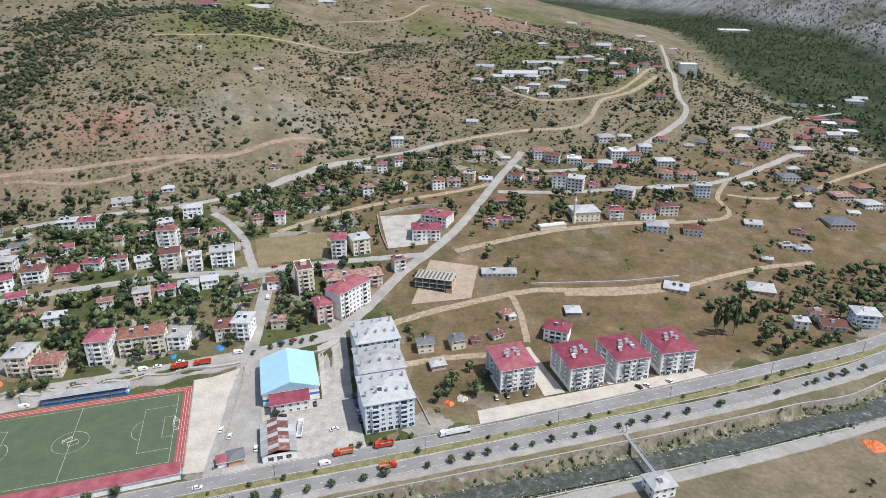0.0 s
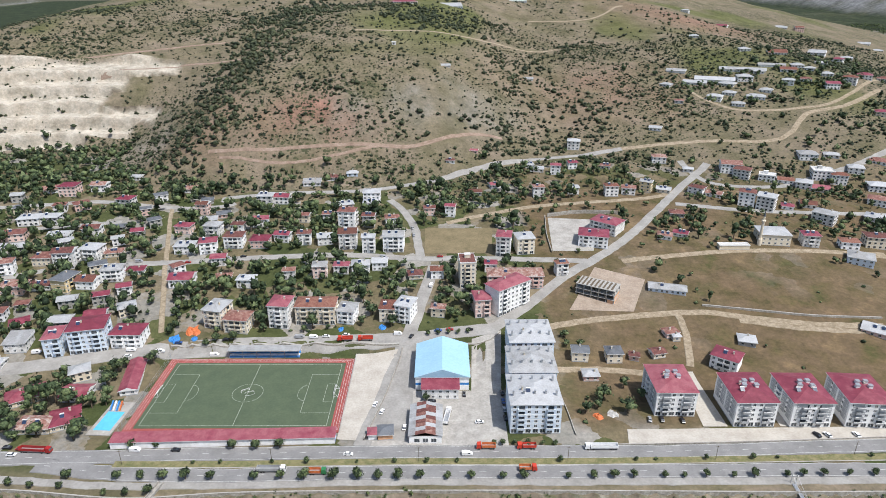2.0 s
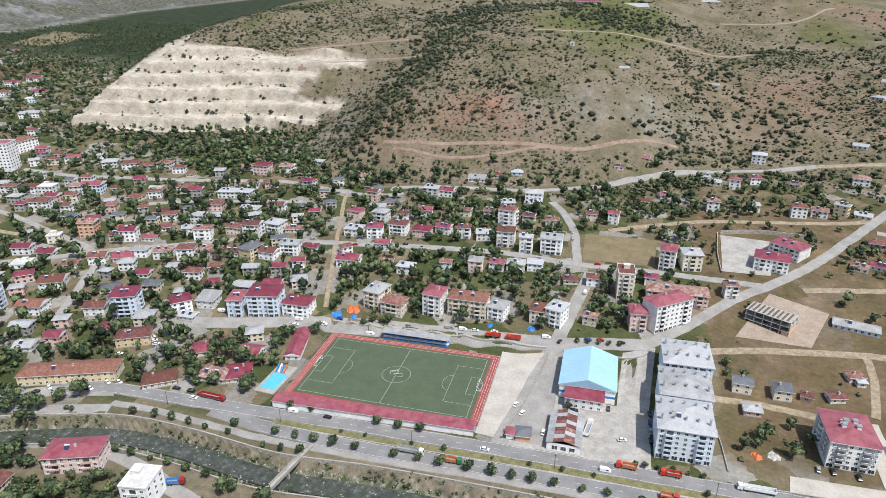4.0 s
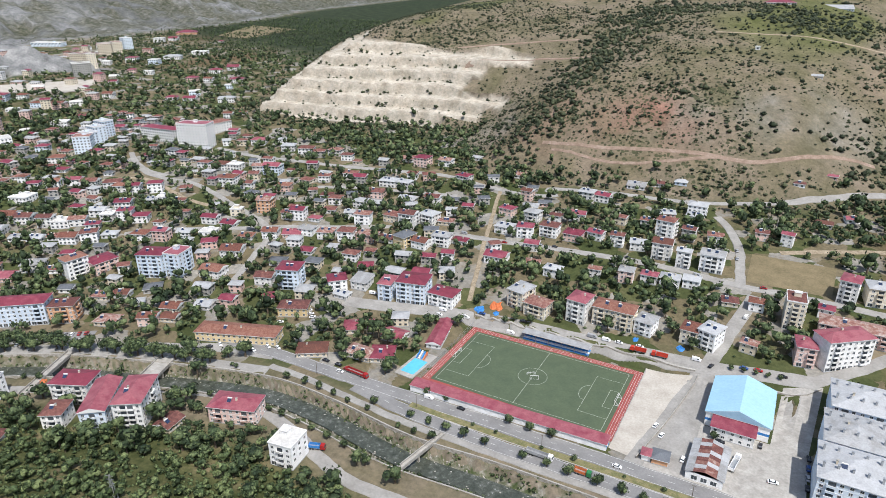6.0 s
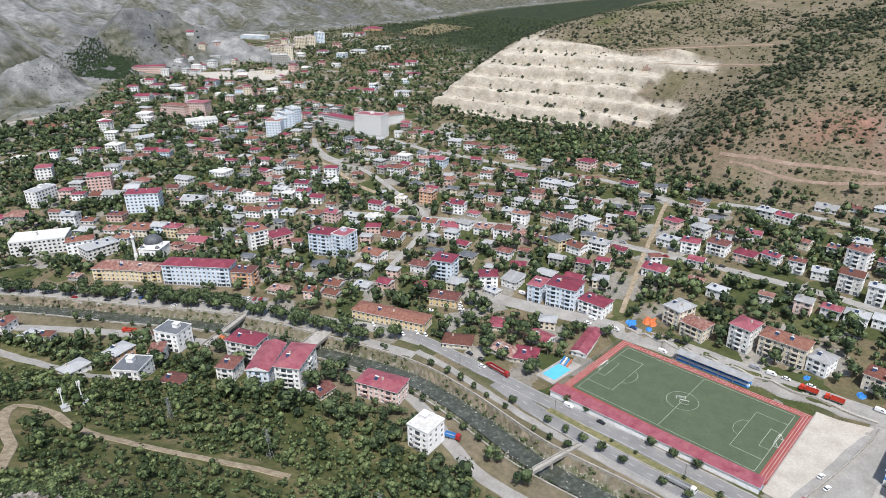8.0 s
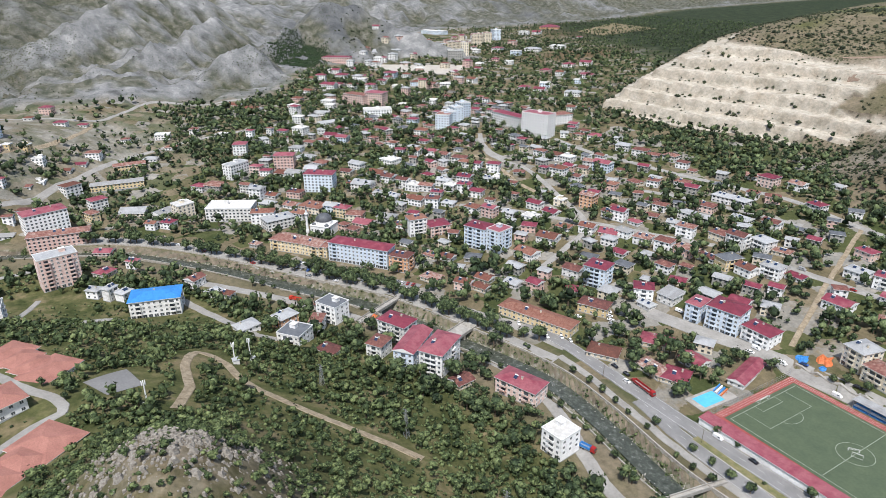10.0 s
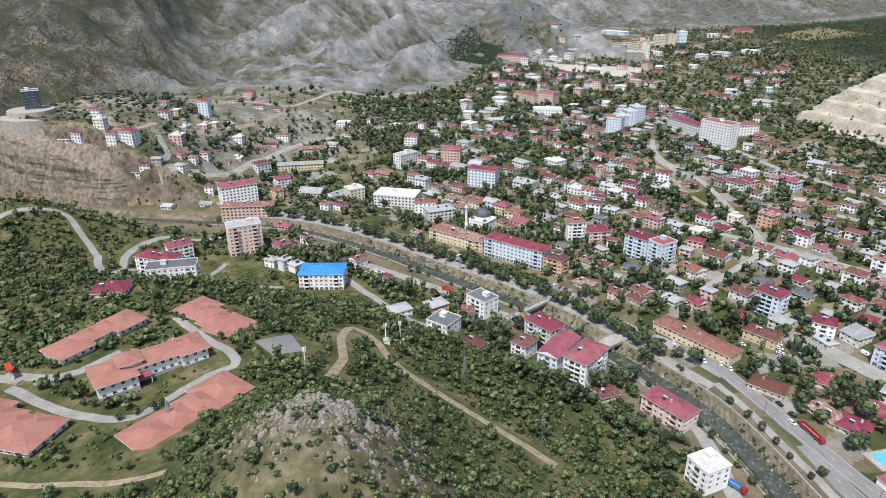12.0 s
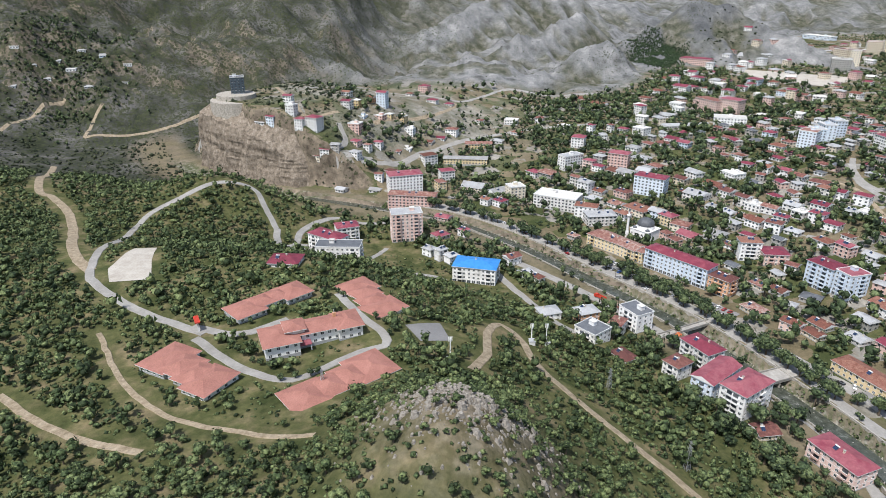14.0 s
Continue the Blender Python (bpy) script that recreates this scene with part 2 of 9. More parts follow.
def hill_rise(x,p):
    pp=np.maximum(p,0); east=sstep(-20,150,x); wtip=1-sstep(-540,-440,x)
    return (.11+.05*east)*np.minimum(pp,900)+(66*(1-east)+8*east)*(1-np.exp(-(pp/(95-25*wtip))**1.35))+.02*pp
def faces(x,y):
    """Bare eroded faces low on the hill."""
    m=0
    for cx,cy,ax,ay in ((-98,626,34,30),(-30,645,30,28),(26,668,42,42),(62,690,26,26),(-292,640,26,40),(-330,620,40,16)):
        m=np.maximum(m,np.exp(-(((x-cx)/ax)**2+((y-cy)/ay)**2)**2))
    return m*np.clip(.75+1.1*fbm(x,y,30,3,43),0,1)
def benches(x,y,p):
    return (hill_rise(x,p)+fbm(x,y,90,2,9)*5)/12.5
def quarry_mask(x,y,p):
    e=fbm(x,y,60,4,31)*26; b=np.floor(benches(x,y,p)+.25); f=(hash2(b.astype(np.int64),b.astype(np.int64)*0+3,5)-.5)*80
    return sstep(-640,-622,x+e*.5)*(1-sstep(-341,-334,x+e*.45+f))*(1-sstep(134,141,p+e*.5))*sstep(3,8,p+e*.3)
def height(x,y):
    x=np.asarray(x,float);y=np.asarray(y,float)
    d,sg=seg_dist(x,y,RIVER); s=d*sg
    town=60*(1-np.exp(-np.maximum(s-95,0)/350.))
    # level terrace of the sports ground
    level=sstep(-168,-162,x)*sstep(24,20,x)*sstep(240,244,y)*sstep(326,323,y)
    town=town*(1-level)
    # north hill
    p=inside_dist(x,y,NORTH_HILL); pp=np.maximum(p,0)
    rise=hill_rise(x,p)
    rough=fbm(x,y,260,4,3)*np.minimum(pp*.06,16)
    z=town+rise+rough-faces(x,y)*2.6*(1-np.abs(2*vnoise(x/9.+fbm(x,y,40,2,23)*.8,y/70.,24)-1))
    # quarry benches
    q=quarry_mask(x,y,p)*.92
    b=benches(x,y,p); fl=np.floor(b)
    z=z*(1-q)+(town+(fl+sstep(.62,.88,b-fl))*12.5+fbm(x,y,24,3,9)*1.1)*q
    # castle rock, a plateau above the gorge with a cliff to the river
    v=(x+600)*-.54+(y+60)*-.84
    crag=sstep(-25,130,v+fbm(x,y,50,3,7)*14)*sstep(24,38,s+fbm(x,y,26,4,8)*7)*(1-.75*sstep(90,330,s))*sstep(330,230,v)
    z=z+crag*74
    # south hill under and beside the camera
    S=np.maximum(-s,0)
    west=1-sstep(20,190,x)
    far=sstep(-340,-420,x)
    south=west*((1-far)*50*sstep(34,215,S)+far*46*sstep(70,300,S))
    south=south+west*33*np.exp(-(((x+150)/44)**2+((y-8)/36)**2))
    south=south+30*np.exp(-(((x+40)/120)**2+((y+40)/110)**2))
    south=south+40*np.exp(-(((x+535)/55)**2+((y+185)/70)**2))*sstep(20,60,S)+22*np.exp(-(((x+560)/90)**2+((y+340)/90)**2))*sstep(20,60,S)
    south=south+fbm(x,y,120,4,5)*5*sstep(60,160,S)*(.3+.7*west)
    z=np.where(s<0,south,z)
    # gray mountains in the west, far mountains in the east
    g=np.maximum(inside_dist(x,y,GRAY),0)
    sw=sstep(-60,-280,y)
    north=1-sw
    z=z-30*sstep(0,200,g)*north+north*(.05*g+.2*np.maximum(g-350,0))+sw*(.42*g+(ridged(x+.35*y,y-.2*x,330,5,11)-.5)*np.minimum(g*.8,120))
    z=z+(ridged(x-.3*y,y+.2*x,170,4,13)-.5)*np.minimum(g*.3,26)
    z=z+(carved(x,y)-.55)*np.minimum(g*.4,58)
    rz,_=ridges(x,y)
    z=np.where((inside_dist(x,y,GRAY)>-250)&(x<-900),np.maximum(z,rz+fbm(x,y,30,3,15)*1.5+(carved(x,y)-.66)*np.clip(rz*.42,0,34)),z)
    e=np.maximum(inside_dist(x,y,EAST),0)
    z=z+.4*e+(ridged(x,y,500,5,21)-.45)*np.minimum(e*.5,150)
    # far side of the gorge and ground south of all
    k=np.maximum(-y-430+.25*(x+500),0)
    z=z+np.where(s<0,.12*k,0)
    bed=(1-sstep(7.5,11,d))*sstep(-760,-700,x)
    z=z*(1-bed)+(-5.)*bed
    return z


# ---- the ground: one sheet out to the horizon, finer in the middle ----
def make_ground():
    rad = np.concatenate([np.linspace(0.5, 60, 9)[:-1], np.geomspace(60, 430, 150)[:-1], np.geomspace(430, 960, 220)[:-1], np.geomspace(960, 1900, 110)[:-1], np.geomspace(1900, 4700, 50)])
    ang = np.radians(np.concatenate([np.linspace(28, 216, 560), np.linspace(216, 388, 70)[1:-1]]))
    spokes = len(ang)
    rr, aa = np.meshgrid(rad, ang, indexing="ij")
    x, y = rr * np.cos(aa), rr * np.sin(aa)
    z = height(x, y)
    n = len(rad)
    verts = np.stack([x, y, z], -1).reshape(-1, 3)
    i = np.arange(n - 1)[:, None] * spokes
    j = np.arange(spokes)[None, :]
    k = (j + 1) % spokes
    quads = np.stack([i + j, i + spokes + j, i + spokes + k, i + k], -1).reshape(-1, 4)
    me = bpy.data.meshes.new("ground")
    me.from_pydata(verts.tolist(), [], quads.tolist() + [list(range(spokes))])
    me.polygons.foreach_set("use_smooth", np.ones(len(quads) + 1, bool))
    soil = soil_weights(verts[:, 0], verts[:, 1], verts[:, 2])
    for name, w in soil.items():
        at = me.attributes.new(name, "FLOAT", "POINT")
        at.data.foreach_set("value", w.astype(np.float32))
    me.update()
    return me


def gorge_land(x, y, s, g, edge):
    # scrubby western slopes; their soil colour also carries painted cloud shade
    return sstep(20, 60, -s) * sstep(-520, -600, x) + sstep(-245, -290, y + .5 * edge) * sstep(-640, -690, x) * sstep(10, 30, s) * sstep(30, -20, g) + sstep(-20, 30, g) * (.92 * sstep(40, -260, y + .1 * (x + 1200) + 3 * edge))


def soil_weights(x, y, z):
    """Where each kind of soil or painted tone lies, from 0 to 1."""
    d, sg = seg_dist(x, y, RIVER)
    s = d * sg
    p = inside_dist(x, y, NORTH_HILL)
    edge = fbm(x, y, 60, 4, 31) * 26
    quarry = quarry_mask(x, y, p)
    g = inside_dist(x, y, GRAY)
    gray = sstep(-10, 40, g + edge) * (.28 + .72 * sstep(-260, 40, y + .1 * (x + 1200) + 3 * edge)) + sstep(0, 80, inside_dist(x, y, EAST) + edge)
    crest, flute = ridges(x, y)
    gray = np.maximum(gray, (x < -900) * sstep(46, 54, crest))
    face = faces(x, y) * (.45 + .5 * np.abs(2 * vnoise(x / 8. + fbm(x, y, 40, 2, 23) * .8, y / 60., 25) - 1))
    red = np.exp(-(((x + 125) / 55) ** 2 + ((y - 622) / 36) ** 2)) * (fbm(x, y, 30, 4, 41) * 1.3 + .62)
    red = np.maximum(red, .5 * np.exp(-(((x + 225) / 60) ** 2 + ((y - 615) / 40) ** 2)) * (fbm(x, y, 30, 4, 42) * 1.5 + .5))
    red = np.maximum(red, .6 * np.exp(-(((x - 190) / 90) ** 2 + ((y - 770) / 70) ** 2)) * (fbm(x, y, 50, 4, 44) * 1.5 + .5))
    red = np.maximum(red, .7 * np.exp(-(((x - 420) / 120) ** 2 + ((y - 1150) / 90) ** 2)))
    wood = sstep(22, 45, -s) * (1 - sstep(30, 140, x)) * sstep(-600, -520, x)
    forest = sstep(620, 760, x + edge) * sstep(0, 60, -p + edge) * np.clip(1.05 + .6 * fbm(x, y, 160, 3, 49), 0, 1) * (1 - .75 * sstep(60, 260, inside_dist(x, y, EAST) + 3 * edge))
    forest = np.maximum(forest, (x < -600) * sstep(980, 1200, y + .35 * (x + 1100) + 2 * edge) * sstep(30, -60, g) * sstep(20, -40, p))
    n = fbm(x, y, 90, 4, 71)
    # cloud shade on the north-western hill, painted as a darker patch of rock
    shade_tone = np.exp(-(((x + 1275) / 120) ** 2 + ((y - 470) / 150) ** 2) ** 2) * np.clip(.85 + .5 * fbm(x, y, 50, 3, 48), 0, 1)
    # broad random darker tones over the other grey slopes
    shade_tone = np.maximum(shade_tone, .75 * sstep(.1, .4, fbm(x, y, 330, 3, 50)) * sstep(60, 160, g))
    scree = (x < -560) * (y < -60) * sstep(20, 40, s) * sstep(400, 300, s) * (g < 30)
    tuft = sstep(-30, 15, p) * np.clip(.52 + .9 * n, .12, .95) * (1 - .92 * quarry) * (1 - .55 * face) * (1 - .4 * sstep(300, 460, p)) + .55 * (g > 10) * np.clip(.45 + .9 * fbm(x, y, 130, 4, 91), .1, 1) + .8 * gorge_land(x, y, s, g, edge) + .6 * scree
    gorge = gorge_land(x, y, s, g, edge)
    town = sstep(14, 30, s) * sstep(10, -30, p)
    rock = np.exp(-(((x + 158) / 32) ** 2 + ((y - 9) / 25) ** 2)) * 1.1
    dry = sstep(58, 70, x) * sstep(250, 262, y) * sstep(620, 500, y) * sstep(30, 60, s) * np.clip(.95 + .5 * fbm(x, y, 60, 3, 45), 0, 1)
    dry = np.maximum(dry, np.exp(-(((x + 1002) / 60) ** 2 + ((y - 909) / 130) ** 2) ** 2) + np.exp(-(((x + 1363) / 110) ** 2 + ((y - 1256) / 160) ** 2) ** 2))
    dry = np.maximum(dry, .8 * np.exp(-(((x + 820) / 45) ** 2 + ((y + 440) / 30) ** 2)) + .7 * np.exp(-(((x + 640) / 40) ** 2 + ((y + 300) / 22) ** 2)))
    pale = np.exp(-(((x + 820) / 150) ** 2 + ((y + 50) / 165) ** 2) ** 2) * np.clip(.75 + 1.4 * fbm(x, y, 40, 3, 46), 0, 1) * sstep(30, 60, s)
    green = sstep(.12, .4, fbm(x, y, 170, 3, 47)) * sstep(120, 220, p)
    # gullies and flutes: scrub, plus shade painted in to strengthen the relief
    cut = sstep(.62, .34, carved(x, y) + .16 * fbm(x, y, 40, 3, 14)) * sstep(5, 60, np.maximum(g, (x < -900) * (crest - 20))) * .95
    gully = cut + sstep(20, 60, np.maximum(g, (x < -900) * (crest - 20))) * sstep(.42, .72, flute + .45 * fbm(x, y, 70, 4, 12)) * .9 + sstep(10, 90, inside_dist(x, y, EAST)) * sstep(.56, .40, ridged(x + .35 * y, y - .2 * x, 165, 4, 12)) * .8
    bed = (1 - sstep(9, 12, d)) * sstep(-760, -720, x)
    return {"quarry": np.clip(quarry, 0, 1), "gray": np.clip(gray, 0, 1), "red": np.clip(red, 0, 1),
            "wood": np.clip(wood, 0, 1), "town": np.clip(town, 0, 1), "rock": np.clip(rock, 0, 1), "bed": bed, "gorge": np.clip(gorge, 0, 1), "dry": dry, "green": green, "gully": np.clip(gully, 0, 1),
            "face": np.clip(face, 0, 1), "forest": np.clip(forest, 0, 1), "shade_tone": np.clip(shade_tone, 0, 1), "pale": np.clip(pale, 0, 1), "tuft": np.clip(tuft, 0, 1)}


def ground_material():
    m = bpy.data.materials.new("ground")
    m.use_nodes = True
    nt = m.node_tree
    N, L = nt.nodes, nt.links
    b = N["Principled BSDF"]
    b.inputs["Roughness"].default_value = 0.95
    b.inputs["Specular IOR Level"].default_value = 0.1
    geo = N.new("ShaderNodeNewGeometry")

    def noise_at(size, detail=6, rough=0.6):
        n = N.new("ShaderNodeTexNoise")
        n.inputs["Scale"].default_value = 1 / size
        n.inputs["Detail"].default_value = detail
        n.inputs["Roughness"].default_value = rough
        L.new(geo.outputs["Position"], n.inputs["Vector"])
        return n.outputs["Fac"]

    def layer(size, stops):
        r = ramp_nodes(nt, stops)
        L.new(noise_at(size), r.inputs["Fac"])
        return r.outputs["Color"]

    def plots(size, stops):
        """Garden plots and yards: one colour for each cell, with soft ragged edges."""
        warp = N.new("ShaderNodeVectorMath")
        warp.operation = "MULTIPLY_ADD"
        ragged = N.new("ShaderNodeTexNoise")
        ragged.inputs["Scale"].default_value, ragged.inputs["Detail"].default_value = 0.22, 4
        L.new(geo.outputs["Position"], ragged.inputs["Vector"])
        L.new(ragged.outputs["Color"], warp.inputs[0])
        warp.inputs[1].default_value = (7, 7, 0)
        L.new(geo.outputs["Position"], warp.inputs[2])
        flat = N.new("ShaderNodeVectorMath")
        flat.operation = "MULTIPLY"
        flat.inputs[1].default_value = (1, 1, 0)
        L.new(warp.outputs[0], flat.inputs[0])
        vor = N.new("ShaderNodeTexVoronoi")
        vor.inputs["Scale"].default_value = 1 / size
        L.new(flat.outputs[0], vor.inputs["Vector"])
        pick = N.new("ShaderNodeSeparateColor")
        L.new(vor.outputs["Color"], pick.inputs["Color"])
        blur = N.new("ShaderNodeMath")
        blur.operation = "MULTIPLY_ADD"
        blur.inputs[1].default_value = 0.7
        L.new(pick.outputs[0], blur.inputs[0])
        lower = N.new("ShaderNodeMath")
        lower.operation = "MULTIPLY"
        lower.inputs[1].default_value = 0.32
        L.new(noise_at(11, 6, 0.7), lower.inputs[0])
        L.new(lower.outputs[0], blur.inputs[2])
        r = ramp_nodes(nt, stops)
        L.new(blur.outputs[0], r.inputs["Fac"])
        return r.outputs["Color"]

    colour = layer(38, [(0.30, (0.096, 0.090, 0.052)), (0.44, (0.140, 0.122, 0.080)), (0.58, (0.172, 0.144, 0.104)), (0.72, (0.200, 0.162, 0.126))])
    kinds = [
        ("town", plots(17, [(0.12, (0.048, 0.062, 0.024)), (0.40, (0.078, 0.086, 0.038)), (0.48, (0.128, 0.108, 0.066)), (0.70, (0.175, 0.145, 0.098)), (0.76, (0.215, 0.203, 0.182)), (0.92, (0.285, 0.275, 0.255))]), 0.5),
        ("dry", layer(20, [(0.30, (0.072, 0.070, 0.030)), (0.42, (0.110, 0.084, 0.046)), (0.56, (0.136, 0.098, 0.062)), (0.72, (0.190, 0.136, 0.078))]), 0.5),
        ("pale", layer(14, [(0.32, (0.125, 0.118, 0.085)), (0.48, (0.215, 0.203, 0.175)), (0.68, (0.31, 0.298, 0.27))]), 0.5),
        ("green", layer(25, [(0.35, (0.075, 0.085, 0.03)), (0.65, (0.125, 0.125, 0.06))]), 0.5),
        ("face", layer(14, [(0.32, (0.150, 0.138, 0.112)), (0.5, (0.205, 0.192, 0.168)), (0.68, (0.262, 0.25, 0.225))]), 0.5),
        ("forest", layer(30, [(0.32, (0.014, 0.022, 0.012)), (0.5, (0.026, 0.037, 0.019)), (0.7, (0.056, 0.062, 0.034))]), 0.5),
        ("red", layer(30, [(0.35, (0.17, 0.11, 0.08)), (0.6, (0.235, 0.135, 0.105))]), 0.5),
        # grey rock, tinted slightly blue in place of distance haze
        ("gray", layer(27, [(0.32, (0.090, 0.092, 0.092)), (0.42, (0.156, 0.159, 0.163)), (0.56, (0.208, 0.211, 0.216)), (0.68, (0.285, 0.286, 0.288))]), 0.6),
        # bluish dark grey: painted cloud shade and random dark tones
        ("shade_tone", layer(40, [(0.32, (0.062, 0.066, 0.071)), (0.5, (0.100, 0.105, 0.113)), (0.68, (0.160, 0.164, 0.171))]), 0.5),
        # scrubby gully soil with the shade of the recesses in its colour
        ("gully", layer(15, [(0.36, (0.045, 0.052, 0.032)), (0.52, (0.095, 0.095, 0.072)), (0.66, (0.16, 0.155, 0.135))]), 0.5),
        # dark scrub and stone, deepened further to stand for cloud shade
        ("gorge", layer(36, [(0.36, (0.028, 0.034, 0.021)), (0.50, (0.055, 0.057, 0.050)), (0.64, (0.118, 0.115, 0.110))]), 0.6),
        ("wood", layer(14, [(0.34, (0.042, 0.054, 0.020)), (0.50, (0.088, 0.092, 0.040)), (0.68, (0.180, 0.148, 0.088))]), 0.4),
        ("rock", layer(6, [(0.35, (0.070, 0.062, 0.036)), (0.48, (0.135, 0.112, 0.078)), (0.62, (0.225, 0.192, 0.152))]), 0.5),
        ("quarry", layer(12, [(0.3, (0.30, 0.262, 0.212)), (0.44, (0.39, 0.352, 0.295)), (0.7, (0.475, 0.44, 0.385))]), 0.35),
        ("bed", layer(4, [(0.36, (0.055, 0.072, 0.030)), (0.5, (0.115, 0.118, 0.080)), (0.64, (0.25, 0.24, 0.21))]), 0.2),
    ]
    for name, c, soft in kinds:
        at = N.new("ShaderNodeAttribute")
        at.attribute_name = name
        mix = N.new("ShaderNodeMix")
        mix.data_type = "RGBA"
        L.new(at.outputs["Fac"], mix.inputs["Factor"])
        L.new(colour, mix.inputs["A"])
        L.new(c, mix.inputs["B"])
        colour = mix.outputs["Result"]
    split = N.new("ShaderNodeSeparateXYZ")
    L.new(geo.outputs["True Normal"], split.inputs["Vector"])
    steep = N.new("ShaderNodeMapRange")
    steep.inputs["From Min"].default_value, steep.inputs["From Max"].default_value = 0.72, 0.5
    L.new(split.outputs["Z"], steep.inputs["Value"])
    cliff = N.new("ShaderNodeMix")
    cliff.data_type = "RGBA"
    bare = steep.outputs["Result"]
    for name in ("gray", "quarry"):
        at = N.new("ShaderNodeAttribute")
        at.attribute_name = name
        less = N.new("ShaderNodeMath")
        less.operation = "MULTIPLY_ADD"
        less.inputs[1].default_value, less.inputs[2].default_value = (-0.95 if name == "gray" else -0.72), 1.0
        L.new(at.outputs["Fac"], less.inputs[0])
        both = N.new("ShaderNodeMath")
        both.operation = "MULTIPLY"
        L.new(bare, both.inputs[0])
        L.new(less.outputs[0], both.inputs[1])
        bare = both.outputs[0]
    L.new(bare, cliff.inputs["Factor"])
    L.new(colour, cliff.inputs["A"])
    L.new(layer(11, [(0.32, (0.075, 0.062, 0.048)), (0.48, (0.15, 0.125, 0.098)), (0.66, (0.235, 0.195, 0.15))]), cliff.inputs["B"])
    colour = cliff.outputs["Result"]
    r = ramp_nodes(nt, [(0.3, (0.72, 0.74, 0.72)), (0.7, (1.2, 1.17, 1.15))])
    L.new(noise_at(2.6, 5, 0.7), r.inputs["Fac"])
    mul = N.new("ShaderNodeMix")
    mul.data_type, mul.blend_type = "RGBA", "MULTIPLY"
    mul.inputs["Factor"].default_value = 1
    L.new(colour, mul.inputs["A"])
    L.new(r.outputs["Color"], mul.inputs["B"])
    coarse = ramp_nodes(nt, [(0.32, (0.76, 0.78, 0.76)), (0.5, (1.0, 1.0, 1.0)), (0.68, (1.22, 1.20, 1.18))])
    L.new(noise_at(17, 9, 0.72), coarse.inputs["Fac"])
    mul_two = N.new("ShaderNodeMix")
    mul_two.data_type, mul_two.blend_type = "RGBA", "MULTIPLY"
    smooth = N.new("ShaderNodeAttribute")
    smooth.attribute_name = "gray"
    share = N.new("ShaderNodeMath")
    share.operation = "MULTIPLY_ADD"
    share.inputs[1].default_value, share.inputs[2].default_value = 0.0, 1.0
    L.new(smooth.outputs["Fac"], share.inputs[0])
    L.new(share.outputs[0], mul_two.inputs["Factor"])
    L.new(mul.outputs["Result"], mul_two.inputs["A"])
    L.new(coarse.outputs["Color"], mul_two.inputs["B"])
    # low tufts of thorn and juniper, too small to stand out one by one
    vor = N.new("ShaderNodeTexVoronoi")
    vor.inputs["Scale"].default_value = 1 / 3.4
    L.new(geo.outputs["Position"], vor.inputs["Vector"])
    tuft = N.new("ShaderNodeAttribute")
    tuft.attribute_name = "tuft"
    reach = N.new("ShaderNodeMath")
    reach.operation = "MULTIPLY_ADD"
    reach.inputs[1].default_value, reach.inputs[2].default_value = 0.98, -0.02
    L.new(tuft.outputs["Fac"], reach.inputs[0])
    pick = N.new("ShaderNodeSeparateColor")
    L.new(vor.outputs["Color"], pick.inputs["Color"])
    each = N.new("ShaderNodeMath")
    each.operation = "MULTIPLY"
    L.new(reach.outputs[0], each.inputs[0])
    L.new(pick.outputs[0], each.inputs[1])
    over = N.new("ShaderNodeMath")
    over.operation = "SUBTRACT"
    L.new(each.outputs[0], over.inputs[0])
    L.new(vor.outputs["Distance"], over.inputs[1])
    grown = N.new("ShaderNodeMapRange")
    grown.inputs["From Min"].default_value, grown.inputs["From Max"].default_value, grown.inputs["To Max"].default_value = -0.05, 0.08, 0.85
    L.new(over.outputs[0], grown.inputs["Value"])
    shrubby = N.new("ShaderNodeMix")
    shrubby.data_type = "RGBA"
    L.new(grown.outputs["Result"], shrubby.inputs["Factor"])
    L.new(mul_two.outputs["Result"], shrubby.inputs["A"])
    L.new(layer(8, [(0.35, (0.026, 0.033, 0.017)), (0.65, (0.060, 0.067, 0.034))]), shrubby.inputs["B"])
    L.new(shrubby.outputs["Result"], b.inputs["Base Color"])
    bp = N.new("ShaderNodeBump")
    bp.inputs["Strength"].default_value = 0.7
    bp.inputs["Distance"].default_value = 1.4
    L.new(noise_at(7, 8, 0.68), bp.inputs["Height"])
    L.new(bp.outputs["Normal"], b.inputs["Normal"])
    return m


ground = new("ground", make_ground())
ground.data.materials.append(ground_material())
tagged(ground, "dry grassy hills and valley floor around the town", "ground", kind="structure")

from mathutils.bvhtree import BVHTree
GROUND_TREE = BVHTree.FromPolygons([v.co for v in ground.data.vertices], [p.vertices[:] for p in ground.data.polygons])


def ground_z(x, y):
    hit = GROUND_TREE.ray_cast(Vector((x, y, 3000)), Vector((0, 0, -1)))
    return hit[0].z if hit[0] else 0.0


